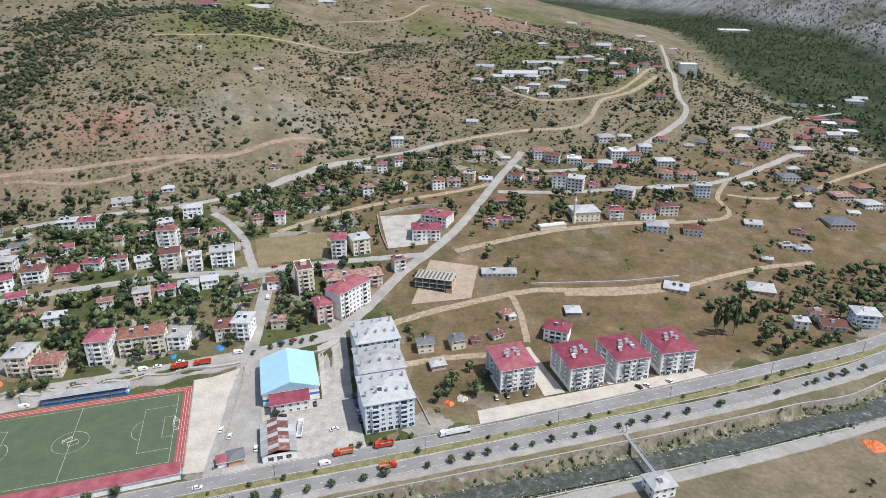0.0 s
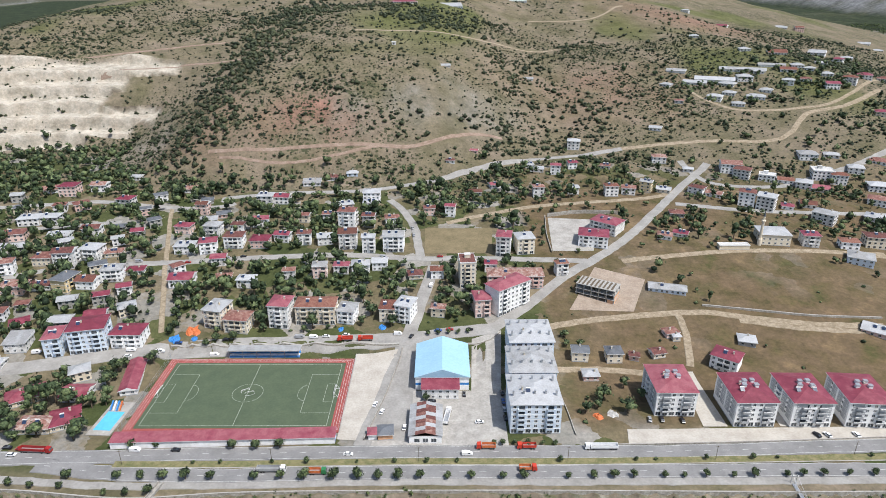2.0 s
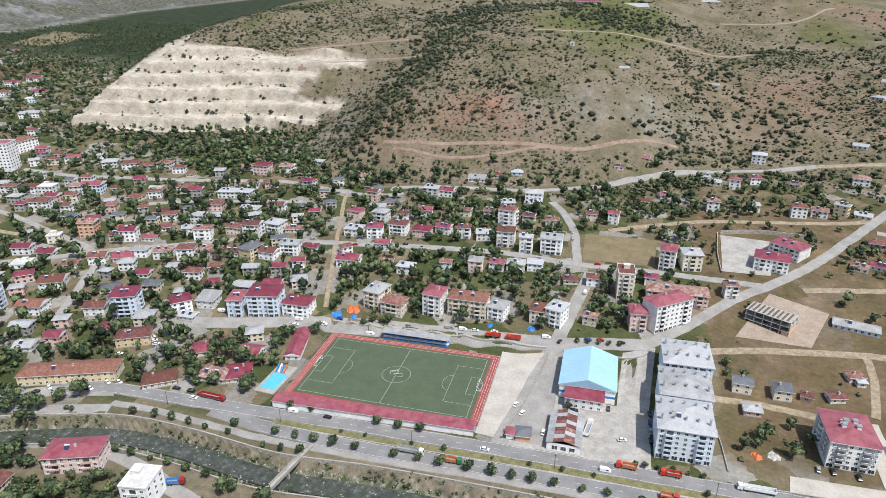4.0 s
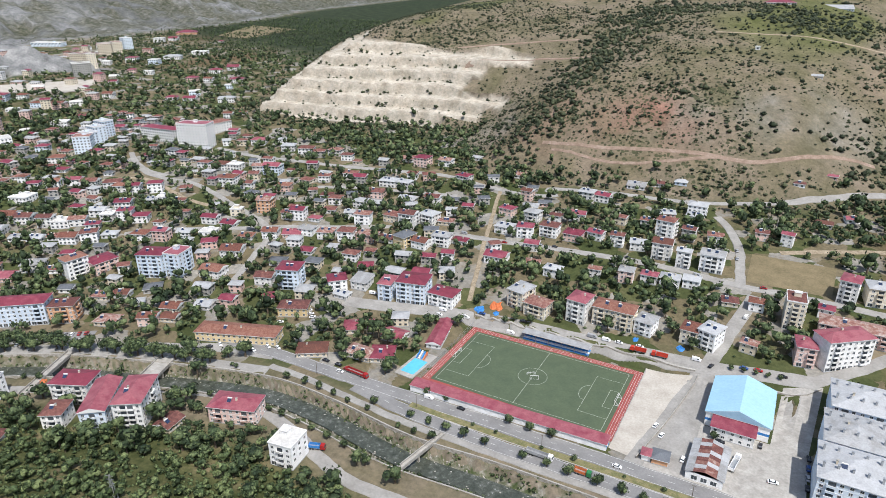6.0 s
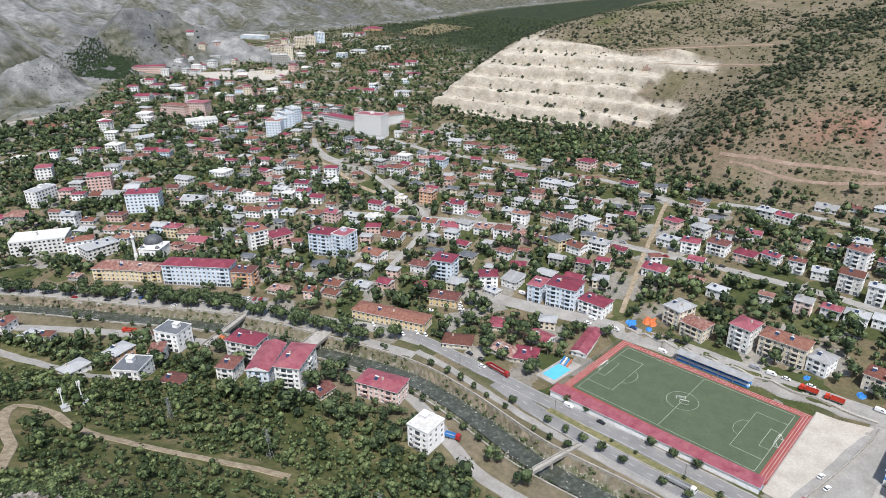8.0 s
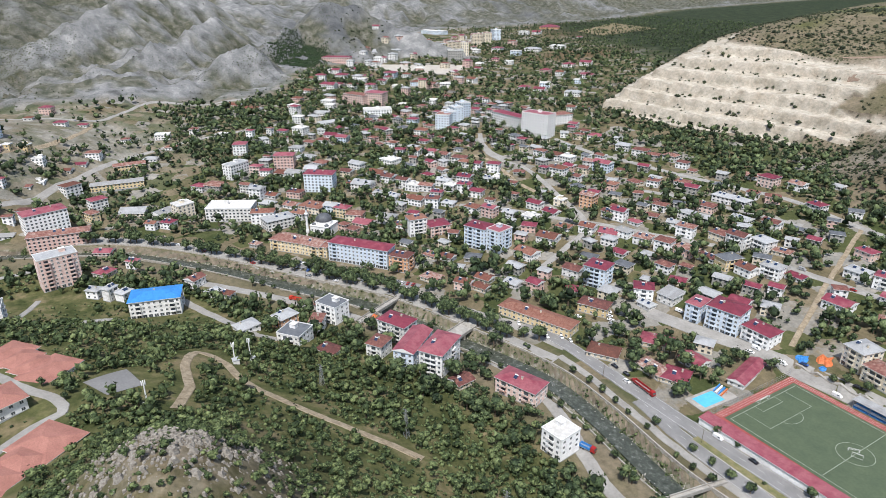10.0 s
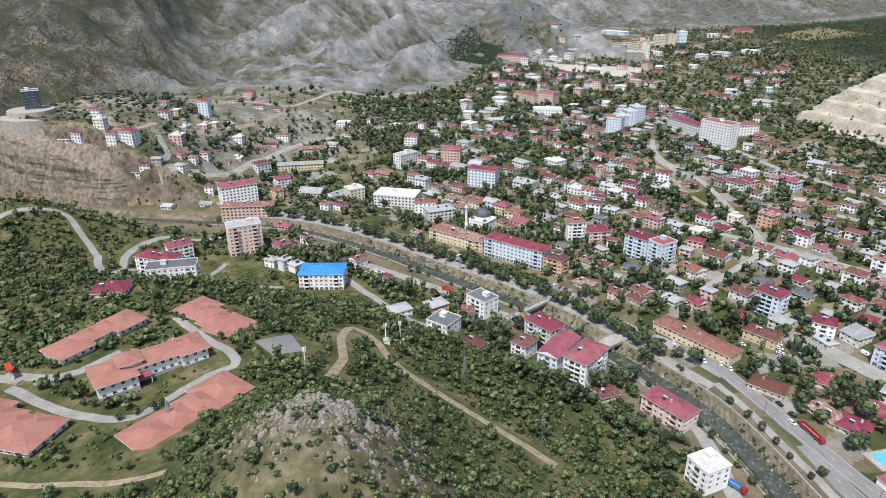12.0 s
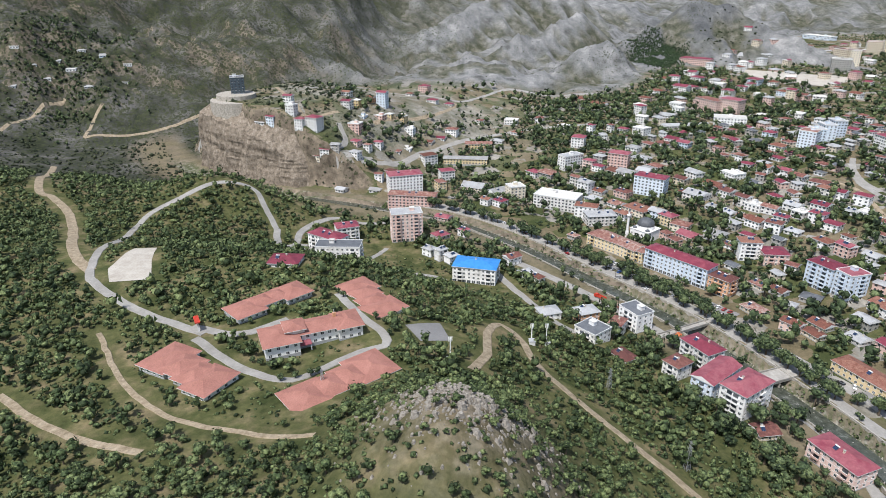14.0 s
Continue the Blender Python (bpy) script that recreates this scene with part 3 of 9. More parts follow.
# ---- helpers for building ----
class Shape:
    """Gathers faces with material slots and makes one mesh of them."""

    def __init__(self, *mats):
        self.v, self.f, self.m, self.mats = [], [], [], mats

    def face(self, pts, slot=0):
        i = len(self.v)
        self.v += [tuple(p) for p in pts]
        self.f.append(tuple(range(i, i + len(pts))))
        self.m.append(slot)

    def box(self, x0, y0, z0, x1, y1, z1, slot=0, bottom=True):
        i = len(self.v)
        self.v += [(x0, y0, z0), (x1, y0, z0), (x1, y1, z0), (x0, y1, z0), (x0, y0, z1), (x1, y0, z1), (x1, y1, z1), (x0, y1, z1)]
        fs = [(0, 1, 5, 4), (1, 2, 6, 5), (2, 3, 7, 6), (3, 0, 4, 7), (4, 5, 6, 7)] + ([(3, 2, 1, 0)] if bottom else [])
        self.f += [tuple(i + k for k in f) for f in fs]
        self.m += [slot] * len(fs)

    def prism(self, cx, cy, z0, z1, r0, r1, n=8, slot=0, turn=0.0):
        i = len(self.v)
        for z, r in ((z0, r0), (z1, r1)):
            self.v += [(cx + r * math.cos(turn + 2 * math.pi * k / n), cy + r * math.sin(turn + 2 * math.pi * k / n), z) for k in range(n)]
        self.f += [(i + k, i + (k + 1) % n, i + n + (k + 1) % n, i + n + k) for k in range(n)]
        self.f += [tuple(i + n + k for k in range(n)), tuple(i + n - 1 - k for k in range(n))]
        self.m += [slot] * (n + 2)

    def bar(self, a, b, r, slot=0):
        a, b = Vector(a), Vector(b)
        d = (b - a).normalized()
        s = d.orthogonal().normalized() * r
        t = d.cross(s)
        i = len(self.v)
        for p in (a, b):
            self.v += [tuple(p + s), tuple(p + t), tuple(p - s), tuple(p - t)]
        self.f += [(i + k, i + (k + 1) % 4, i + 4 + (k + 1) % 4, i + 4 + k) for k in range(4)]
        self.m += [slot] * 4

    def mesh(self, name):
        me = bpy.data.meshes.new(name)
        me.from_pydata(self.v, [], self.f)
        for m in self.mats:
            me.materials.append(m)
        me.polygons.foreach_set("material_index", self.m)
        me.update()
        return me


def part(name, shape, parent, label="", at=None):
    """Links a Shape or a mesh as one part under parent; at: its pose in the parent's space."""
    me = shape.mesh(name) if isinstance(shape, Shape) else shape
    ob = new(name, me)
    ob.parent = parent
    if at is not None:
        ob.matrix_basis = at
    return tagged(ob, label) if label else ob


def thing(name, x, y, z, rot, label, category, group=""):
    ob = new(name)
    ob.empty_display_size = 0.5
    ob.matrix_basis = pose(x, y, z, 0, 0, rot)
    return tagged(ob, label, category, group)


def low_ground(x, y, rot, w, d):
    c, s = math.cos(radians(rot)), math.sin(radians(rot))
    return min(ground_z(x + c * a * w / 2 - s * b * d / 2, y + s * a * w / 2 + c * b * d / 2) for a in (-1, 1) for b in (-1, 1))


TAKEN = []  # (x, y, radius) where no tree may grow
ROADLINES = []  # (points, width)


# ---- houses ----
def window_mesh(w, h):
    s = Shape(FRAME, GLASS)
    f = 0.09
    s.box(-w / 2, -0.08, 0, -w / 2 + f, 0.02, h)
    s.box(w / 2 - f, -0.08, 0, w / 2, 0.02, h)
    s.box(-w / 2 + f, -0.08, h - f, w / 2 - f, 0.02, h)
    s.box(-w / 2 - .08, -0.16, -0.08, w / 2 + .08, 0.02, 0)
    s.box(-0.04, -0.07, 0, 0.04, 0.02, h - f)
    s.face([(-w / 2 + f, -0.03, 0), (w / 2 - f, -0.03, 0), (w / 2 - f, -0.03, h - f), (-w / 2 + f, -0.03, h - f)], 1)
    return s.mesh("window")


WINDOW = window_mesh(1.5, 1.4)
SHOP = window_mesh(2.6, 2.2)
BALCONIES = {}


def balcony_mesh(mat):
    if mat.name not in BALCONIES:
        s = Shape(mat, FRAME, GLASS)
        s.box(-1.9, -1.3, -0.15, 1.9, 0, 0)
        s.box(-1.9, -1.3, 0, 1.9, -1.18, 0.95)
        s.box(-1.9, -1.18, 0, -1.78, 0, 0.95)
        s.box(1.78, -1.18, 0, 1.9, 0, 0.95)
        s.box(-1.95, -1.34, 0.95, 1.95, -1.14, 1.0, 1)
        s.face([(-1.4, -0.02, 0.05), (1.4, -0.02, 0.05), (1.4, -0.02, 2.2), (-1.4, -0.02, 2.2)], 2)
        BALCONIES[mat.name] = s.mesh("balcony")
    return BALCONIES[mat.name]


def heater_mesh():
    s = Shape(PANEL, FRAME, METAL)
    s.face([(-1.0, -1.0, 0.15), (1.0, -1.0, 0.15), (1.0, 0.6, 1.2), (-1.0, 0.6, 1.2)], 0)
    s.face([(-1.0, 0.62, 1.14), (1.0, 0.62, 1.14), (1.0, -1.0, 0.09), (-1.0, -1.0, 0.09)], 2)
    s.box(-1.1, 0.6, 1.1, 1.1, 1.1, 1.6, 1)
    for x in (-0.9, 0.9):
        s.bar((x, 0.8, -0.6), (x, 0.8, 1.15), 0.05, 2)
        s.bar((x, -0.95, -0.4), (x, -0.95, 0.15), 0.05, 2)
    return s.mesh("water_heater")


HEATER = heater_mesh()


def chimney_mesh():
    s = Shape(WALLS["c"], ROOFS["k"])
    s.box(-0.4, -0.4, -1.2, 0.4, 0.4, 1.3)
    s.box(-0.52, -0.52, 1.3, 0.52, 0.52, 1.45, 1)
    return s.mesh("chimney")


CHIMNEY = chimney_mesh()


def loft(s, w, d, profile):
    """Rectangular rings of (outset, z, slot of the face above), joined from the bottom up."""
    i = len(s.v)
    for o, z, _ in profile:
        X, Y = w / 2 + o, d / 2 + o
        s.v += [(-X, -Y, z), (X, -Y, z), (X, Y, z), (-X, Y, z)]
    for k in range(len(profile) - 1):
        for j in range(4):
            s.f.append((i + 4 * k + j, i + 4 * k + (j + 1) % 4, i + 4 * k + 4 + (j + 1) % 4, i + 4 * k + 4 + j))
            s.m.append(profile[k][2])
    return i + 4 * (len(profile) - 1)


def roof_shape(shape, w, d, roof):
    """A closed roof standing on z = 0, with eaves, and its top height."""
    s = Shape(ROOFS[roof], FRAME)
    o, t = 0.65, 0.28
    if shape == "f":
        k = loft(s, w, d, [(0, 0, 1), (0.25, 0, 1), (0.25, 0.75, 1), (0.05, 0.75, 1), (0.05, 0.26, 0)])
        s.f.append((k, k + 1, k + 2, k + 3))
        s.m.append(0)
        return s, 0.26
    k = loft(s, w, d, [(-0.3, 0, 1), (o, 0, 1), (o, t, 1)])
    X, Y, n = w / 2 + o, d / 2 + o, len(s.v)
    if shape == "m":
        h = 0.16 * d
        s.v += [(X, Y, t + h), (-X, Y, t + h)]
        s.f += [(k, k + 1, n, n + 1), (k + 1, k + 2, n), (k + 2, k + 3, n + 1, n), (k + 3, k, n + 1)]
        s.m += [0, 1, 1, 1]
        return s, t + h * 0.5
    along_x = (w >= d) if shape != "s" else False
    L, B = (X, Y) if along_x else (Y, X)
    h = B * ((0.32 if min(w, d) < 15 else 0.23) if shape == "h" else 0.34)
    i = max(L - B * 0.92, 0.3) if shape == "h" else L
    g = 0 if shape == "h" else 1
    if along_x:
        s.v += [(-i, 0, t + h), (i, 0, t + h)]
        s.f += [(k, k + 1, n + 1, n), (k + 2, k + 3, n, n + 1), (k + 1, k + 2, n + 1), (k + 3, k, n)]
    else:
        s.v += [(0, -i, t + h), (0, i, t + h)]
        s.f += [(k + 1, k + 2, n + 1, n), (k + 3, k, n, n + 1), (k, k + 1, n), (k + 2, k + 3, n + 1)]
    s.m += [0, 0, g, g]
    return s, t + h


ROOFWORD = {"r": "maroon metal", "t": "terracotta tiled", "g": "grey sheet-metal", "b": "rusty brown", "f": "pale concrete", "u": "bright blue", "n": "slate-grey", "k": "bare concrete", "p": "salmon tiled", "s": "sky-blue"}
WALLWORD = {"w": "white", "c": "cream", "p": "pinkish", "b": "pale blue", "y": "yellow", "o": "orange", "k": "bare concrete", "q": "white and grey", "d": "dark glass"}
SHAPEWORD = {"h": "hipped", "g": "gabled", "s": "gabled", "f": "flat", "m": "sloping"}
COUNT = {1: "single-storey", 2: "two-storey", 3: "three-storey", 4: "four-storey", 5: "five-storey", 6: "six-storey", 7: "seven-storey", 8: "eight-storey", 9: "nine-storey"}
house_rng = random.Random(7)


def place_house(x, y, rot, w, d, storeys, roof, wall, shape, base=None, storey=2.95, bare=False):
    rng = house_rng
    z0 = low_ground(x, y, rot, w, d) if base is None else base
    tall = storeys >= 4
    word = "apartment building" if tall else "house"
    ob = thing("apartment_building" if tall else "house", x, y, z0, rot,
               f"{WALLWORD[wall]} {COUNT[storeys]} {word} with a {ROOFWORD[roof]} {SHAPEWORD[shape]} roof", word, "buildings of the town")
    TAKEN.append((x, y, rot, w / 2 + 1.5, d / 2 + 1.5))
    h = storeys * storey + (0.5 if tall else 0.25)
    far = math.hypot(x, y)
    ws = Shape(WALLS[wall], GREYBAND, FRAME, GLASS)
    prof = [(0.08, -3.5, 1), (0.08, 0.5, 1), (0, 0.5, 0)]
    if storeys >= 3 and far < 700:
        for k in range(1, storeys):
            prof += [(0, k * storey + 0.05, 2), (0.07, k * storey + 0.05, 2), (0.07, k * storey + 0.22, 2), (0, k * storey + 0.22, 0)]
    loft(ws, w, d, prof + [(0, h, 0)])
    n = max(int(w / 3.3), 1)
    m = max(int(d / 3.6), 1)
    if far >= 520 and not bare:
        for k in range(storeys):
            z = k * storey + 1.15
            for i in range(n):
                px = (i + 0.5) / n * w - w / 2
                ws.box(px - 0.8, -d / 2 - 0.06, z, px + 0.8, -d / 2 + 0.05, z + 1.4, 3)
                ws.box(px - 0.85, -d / 2 - 0.12, z - 0.1, px + 0.85, -d / 2 + 0.05, z, 2)
            for j in range(m):
                py = (j + 0.5) / m * d - d / 2
                for side in (-1, 1):
                    ws.box(side * w / 2 - 0.06, py - 0.75, z, side * w / 2 + 0.06, py + 0.75, z + 1.4, 3)
    part("wall", ws, ob)
    if wall == "q":
        for px in (-w * 0.3, w * 0.3):
            ps = Shape(GREYBAND)
            ps.box(px - 2.6, -d / 2 - 0.04, storey * 2.1, px + 2.6, -d / 2 + 0.2, h - 0.3)
            part("cladding_panel", ps, ob, "grey cladding panel")
        for k in range(4):
            py = -d * 0.36 + k * d * 0.24
            ps = Shape(GREYBAND)
            ps.box(-w / 2 - 0.04, py - 2.2, storey * 1.1, -w / 2 + 0.2, py + 2.2, h - 0.3)
            part("cladding_panel", ps, ob, "grey cladding panel")
    rs, top = roof_shape(shape, w, d, roof)
    roof_part = part("roof", rs, ob, f"{ROOFWORD[roof]} {SHAPEWORD[shape]} roof", pose(0, 0, h))
    if bare:
        return ob, h
    if shape == "f" and w > 8:
        st = Shape(WALLS[wall if wall != "d" else "w"], ROOFS["f"])
        st.box(-1.9, -1.6, 0, 1.9, 1.6, 2.4)
        st.box(-2.1, -1.8, 2.4, 2.1, 1.8, 2.6, 1)
        part("stairhead", st, roof_part, at=pose(rng.uniform(-w / 5, w / 5), d * 0.12, 0.26))
    if far < 520:
        wide = rng.random() < 0.6
        cols = [] if storeys < 3 else ([n // 2] if n < 4 else [1, n - 2])
        for k in range(storeys):
            z = k * storey + 1.15
            for i in range(n):
                px = (i + 0.5) / n * w - w / 2
                if k and i in cols and w > 8:
                    part("balcony", balcony_mesh(GREYBAND if wall == "q" else WALLS[wall]), ob, at=pose(px, -d / 2, k * storey + 0.22))
                elif k == 0 and tall:
                    if w > 9:
                        part("shop_window", SHOP, ob, at=pose(px, -d / 2, 0.55))
                else:
                    part("window", WINDOW, ob, at=pose(px, -d / 2, z))
            if k or not tall:
                for j in range(m):
                    py = (j + 0.5) / m * d - d / 2
                    side = 1 if x < 60 else -1
                    if tall and wide and j == m // 2:
                        part("balcony", balcony_mesh(WALLS[wall]), ob, at=pose(side * w / 2, py, k * storey + 0.22, 0, 0, 90 * side))
                    else:
                        part("window", WINDOW, ob, at=pose(side * w / 2, py, z, 0, 0, 90 * side))
    if shape in "hg" and far < 620:
        part("chimney", CHIMNEY, roof_part, at=pose(rng.uniform(-w / 4, w / 4), rng.uniform(-d / 8, d / 8), top * 0.75))
        for k in range(rng.choice([0, 1, 1, 2]) if w > 8 and roof in "rtgb" else 0):
            part("water_heater", HEATER, roof_part, "solar water heater", pose((k - 0.5) * w * 0.3 + rng.uniform(-w / 10, w / 10), -d * 0.18, top * 0.62))
    return ob, h


def river_gap(x, y):
    d, sg = seg_dist(np.array(float(x)), np.array(float(y)), RIVER)
    return float(d * sg)


def road_gap(x, y):
    return min(float(np.min(np.hypot(line[:, 0] - x, line[:, 1] - y))) - w for line, w in ROADLINES)


FARMATS = [*ROOFS.values(), *WALLS.values(), GLASS, FRAME, GREYBAND]
FAR = Shape(*FARMATS)


def far_house(x, y, rot, w, d, storeys, roof, wall, shape):
    """Distant small houses, joined into one mesh."""
    z0 = low_ground(x, y, rot, w, d)
    TAKEN.append((x, y, rot, w / 2 + 1.5, d / 2 + 1.5))
    h = storeys * 2.95 + 0.25
    ws = Shape(WALLS[wall], GREYBAND, GLASS, FRAME)
    loft(ws, w, d, [(0.08, -3.5, 1), (0.08, 0.5, 1), (0, 0.5, 0), (0, h, 0)])
    n, m = max(int(w / 3.3), 1), max(int(d / 3.6), 1)
    for k in range(storeys):
        z = k * 2.95 + 1.15
        for i in range(n):
            px = (i + 0.5) / n * w - w / 2
            ws.box(px - 0.8, -d / 2 - 0.06, z, px + 0.8, -d / 2 + 0.05, z + 1.4, 2)
        for j in range(m):
            py = (j + 0.5) / m * d - d / 2
            for side in (-1, 1):
                ws.box(side * w / 2 - 0.06, py - 0.75, z, side * w / 2 + 0.06, py + 0.75, z + 1.4, 2)
    rs, _ = roof_shape(shape, w, d, roof)
    mat = pose(x, y, z0, 0, 0, rot)
    for s, lift in ((ws, 0), (rs, h)):
        i = len(FAR.v)
        FAR.v += [tuple(mat @ Vector((a, b, c + lift))) for a, b, c in s.v]
        FAR.f += [tuple(i + k for k in f) for f in s.f]
        FAR.m += [FARMATS.index(s.mats[k]) for k in s.m]


# ---- roads, quays and the river ----
def smooth_line(pts, step):
    """Points about every step metres along a smooth curve through pts."""
    p = np.array(pts, float)
    ext = np.vstack([2 * p[0] - p[1], p, 2 * p[-1] - p[-2]])
    out = []
    for i in range(1, len(ext) - 2):
        a, b, c, d = ext[i - 1], ext[i], ext[i + 1], ext[i + 2]
        n = max(int(np.linalg.norm(c - b) / step), 1)
        for t in np.arange(n) / n:
            out.append(0.5 * (2 * b + (c - a) * t + (2 * a - 5 * b + 4 * c - d) * t * t + (3 * b - a - 3 * c + d) * t ** 3))
    out.append(p[-1])
    return np.array(out)


def normals_of(line):
    d = np.gradient(line, axis=0)
    d /= np.linalg.norm(d, axis=1)[:, None] + 1e-9
    return np.stack([-d[:, 1], d[:, 0]], -1)


def ribbon(line, offsets, heights, mats, flat=None, skirt=0.0):
    """A strip along line; offsets across it, each with a height over the ground (or over flat)."""
    nrm = normals_of(line)
    s = Shape(*mats)
    rows = []
    for (x, y), (nx, ny) in zip(line, nrm):
        row = []
        for o, h in zip(offsets, heights):
            px, py = x + nx * o, y + ny * o
            row.append((px, py, (ground_z(px, py) if flat is None else flat) + h))
        rows.append(row)
    n = len(offsets)
    for i, r in enumerate(rows):
        s.v += r
        if i:
            for k in range(n - 1):
                s.f.append(((i - 1) * n + k, (i - 1) * n + k + 1, i * n + k + 1, i * n + k))
                s.m.append(min(k, len(mats) - 1))
    return s


ROADMATS = {"asphalt": ASPHALT, "concrete": STREET_CONCRETE, "dirt": DIRT, "red dirt": REDDIRT}
ROADWORDS = {"asphalt": "worn grey asphalt road", "concrete": "pale dusty concrete street through the town", "dirt": "pale unpaved dirt track over the slope", "red dirt": "reddish unpaved track cut along the hillside"}


def lay_road(kind, width, pts):
    line = smooth_line(pts, 5.0)
    w = width / 2
    h = 0.35 if kind == "asphalt" else 0.31 if kind == "concrete" else 0.27
    side = random.Random(int(pts[0][0]) + 7)
    line = line + normals_of(line) * np.array([[side.uniform(-0.35, 0.35)] for _ in line])
    s = ribbon(line, [-w - 0.6, -w, -w / 3, w / 3, w, w + 0.6], [-0.5, h, h, h, h, -0.5], [ROADMATS[kind]])
    road = tagged(new("road", s.mesh("road")), ROADWORDS[kind], "road", kind="structure")
    ROADLINES.append((line, w + 1.0))
    return line


highway_north = lay_road("asphalt", 9, [(520, 330), (430, 282), (354, 253), (256, 245), (175, 241), (101, 238), (-6, 238), (-101, 237), (-165, 235), (-210, 234), (-249, 233), (-277, 226)])
highway_south = lay_road("asphalt", 8.5, [(505, 312), (415, 264), (333, 236), (241, 227), (166, 226), (55, 225), (-21, 225), (-97, 223), (-152, 225), (-185, 230)])
promenade = lay_road("concrete", 9, [(-244, 232), (-275, 224), (-298, 212), (-321, 200), (-354, 181), (-399, 150), (-444, 117), (-514, 73), (-566, 25), (-597, -31)])
lay_road("concrete", 4, [(495, 304), (400, 253), (326, 229), (237, 221), (162, 219.5), (54, 219), (-21, 219), (-110, 217), (-150, 217), (-208, 222), (-239, 222)])
bank_road = lay_road("concrete", 6.5, [(440, 230), (360, 203), (283, 191), (224, 187), (177, 186), (148, 186), (107, 186), (20, 184), (-60, 178), (-133, 170), (-163, 175), (-191, 185), (-220, 190), (-248, 187), (-275, 177), (-307, 164), (-340, 140), (-395, 104), (-446, 64)])
lay_road("concrete", 5, [(-426, 47), (-393, 59), (-360, 70), (-341, 75), (-330, 85)])
lay_road("concrete", 10, [(-248, 304), (-214, 311), (-176, 320), (-128, 325), (-75, 328), (-22, 331), (5, 336), (33, 340)])
lay_road("concrete", 8, [(-39, 242), (-31, 282), (-27, 309), (-21, 330), (-14, 370), (-6, 411)])
lay_road("concrete", 6, [(-16, 422), (-19, 443), (-22, 466), (-32, 496), (-45, 519)])
lay_road("concrete", 7, [(29, 338), (52, 361), (83, 396), (112, 422), (140, 451), (174, 495), (208, 542), (254, 601)])
lay_road("concrete", 6, [(-549, 476), (-495, 475), (-439, 485), (-387, 494), (-328, 508), (-288, 515), (-243, 507), (-208, 503), (-176, 510), (-186, 523), (-130, 534), (-71, 539), (-22, 556), (19, 577), (64, 607), (122, 627), (181, 638)])
lay_road("dirt", 5, [(181, 638), (227, 641), (267, 641), (326, 634), (354, 647), (388, 683), (436, 696), (494, 735)])
lay_road("dirt", 4, [(283, 755), (301, 723), (327, 700), (382, 694), (448, 718), (583, 846)])
lay_road("dirt", 5, [(3, 475), (35, 490), (78, 506), (127, 514), (177, 523), (203, 536)])
lay_road("dirt", 5, [(60, 340), (89, 347), (129, 353), (165, 355), (198, 348), (230, 343), (270, 342)])
lay_road("dirt", 4, [(147, 352), (145, 330), (139, 306)])
lay_road("dirt", 4, [(63, 304), (87, 304), (112, 301)])
lay_road("dirt", 5, [(127, 416), (170, 424), (213, 430), (262, 430), (322, 428)])
lay_road("dirt", 4, [(183, 347), (221, 339), (264, 337), (305, 344), (344, 350), (392, 351)])
lay_road("dirt", 3, [(-170, 336), (-182, 371), (-191, 397), (-206, 444), (-218, 481), (-226, 508)])
lay_road("concrete", 6, [(-225, 413), (-194, 415), (-143, 420), (-75, 425), (-18, 420), (27, 420), (71, 418), (103, 416)])
lay_road("concrete", 6, [(231, 609), (241, 557), (291, 549), (337, 565), (386, 583), (437, 611), (480, 649), (509, 717), (676, 984), (836, 1247)])
lay_road("concrete", 6, [(195, 510), (254, 497), (310, 496), (389, 497), (428, 506), (477, 525), (529, 545), (592, 571)])
lay_road("dirt", 4, [(429, 503), (392, 467), (372, 428), (296, 425)])
lay_road("dirt", 4, [(406, 472), (438, 462), (491, 469), (566, 504), (686, 551)])
lay_road("concrete", 4, [(508, 606), (576, 630), (715, 712), (819, 747)])
lay_road("concrete", 5, [(-336, 288), (-346, 319), (-365, 356), (-425, 376), (-491, 393), (-528, 388), (-565, 392), (-618, 420)])
lay_road("concrete", 5, [(-464, 295), (-440, 317), (-392, 344), (-358, 364), (-305, 389), (-276, 404)])
lay_road("concrete", 5, [(-385, 439), (-344, 456), (-301, 467), (-255, 478)])
lay_road("dirt", 4, [(-575, 355), (-542, 378), (-475, 366), (-443, 365)])
lay_road("concrete", 6, [(-643, -74), (-669, -36), (-716, 5), (-759, 48), (-786, 102), (-796, 157), (-799, 230), (-800, 291)])
lay_road("concrete", 5, [(-798, -154), (-913, -98), (-904, -34), (-885, 35), (-922, 77), (-957, 113), (-941, 194), (-949, 261)])
lay_road("dirt", 4, [(-796, -188), (-713, -151), (-677, -133), (-701, -101)])
lay_road("concrete", 5, [(-680, -99), (-661, -90), (-638, -95), (-657, -62)])
lay_road("dirt", 5, [(-873, 35), (-808, 11), (-760, -23), (-710, -65)])
lay_road("concrete", 5, [(-603, 409), (-559, 394), (-530, 394)])
lay_road("concrete", 4.5, [(-485, -126), (-507, -139), (-529, -153), (-525, -175), (-502, -201), (-471, -222), (-396, -212), (-332, -194), (-311, -180), (-285, -149), (-272, -125), (-261, -107)])
lay_road("dirt", 6, [(-331, -193), (-362, -219), (-462, -275), (-504, -310), (-527, -334), (-698, -420)])
lay_road("concrete", 4.5, [(-268, -115), (-260, -92), (-267, -80), (-275, -71)])
lay_road("concrete", 4, [(-257, -110), (-239, -91), (-227, -75), (-221, -58), (-232, -45), (-243, -32), (-247, -22), (-258, -23), (-275, -35), (-302, -50)])
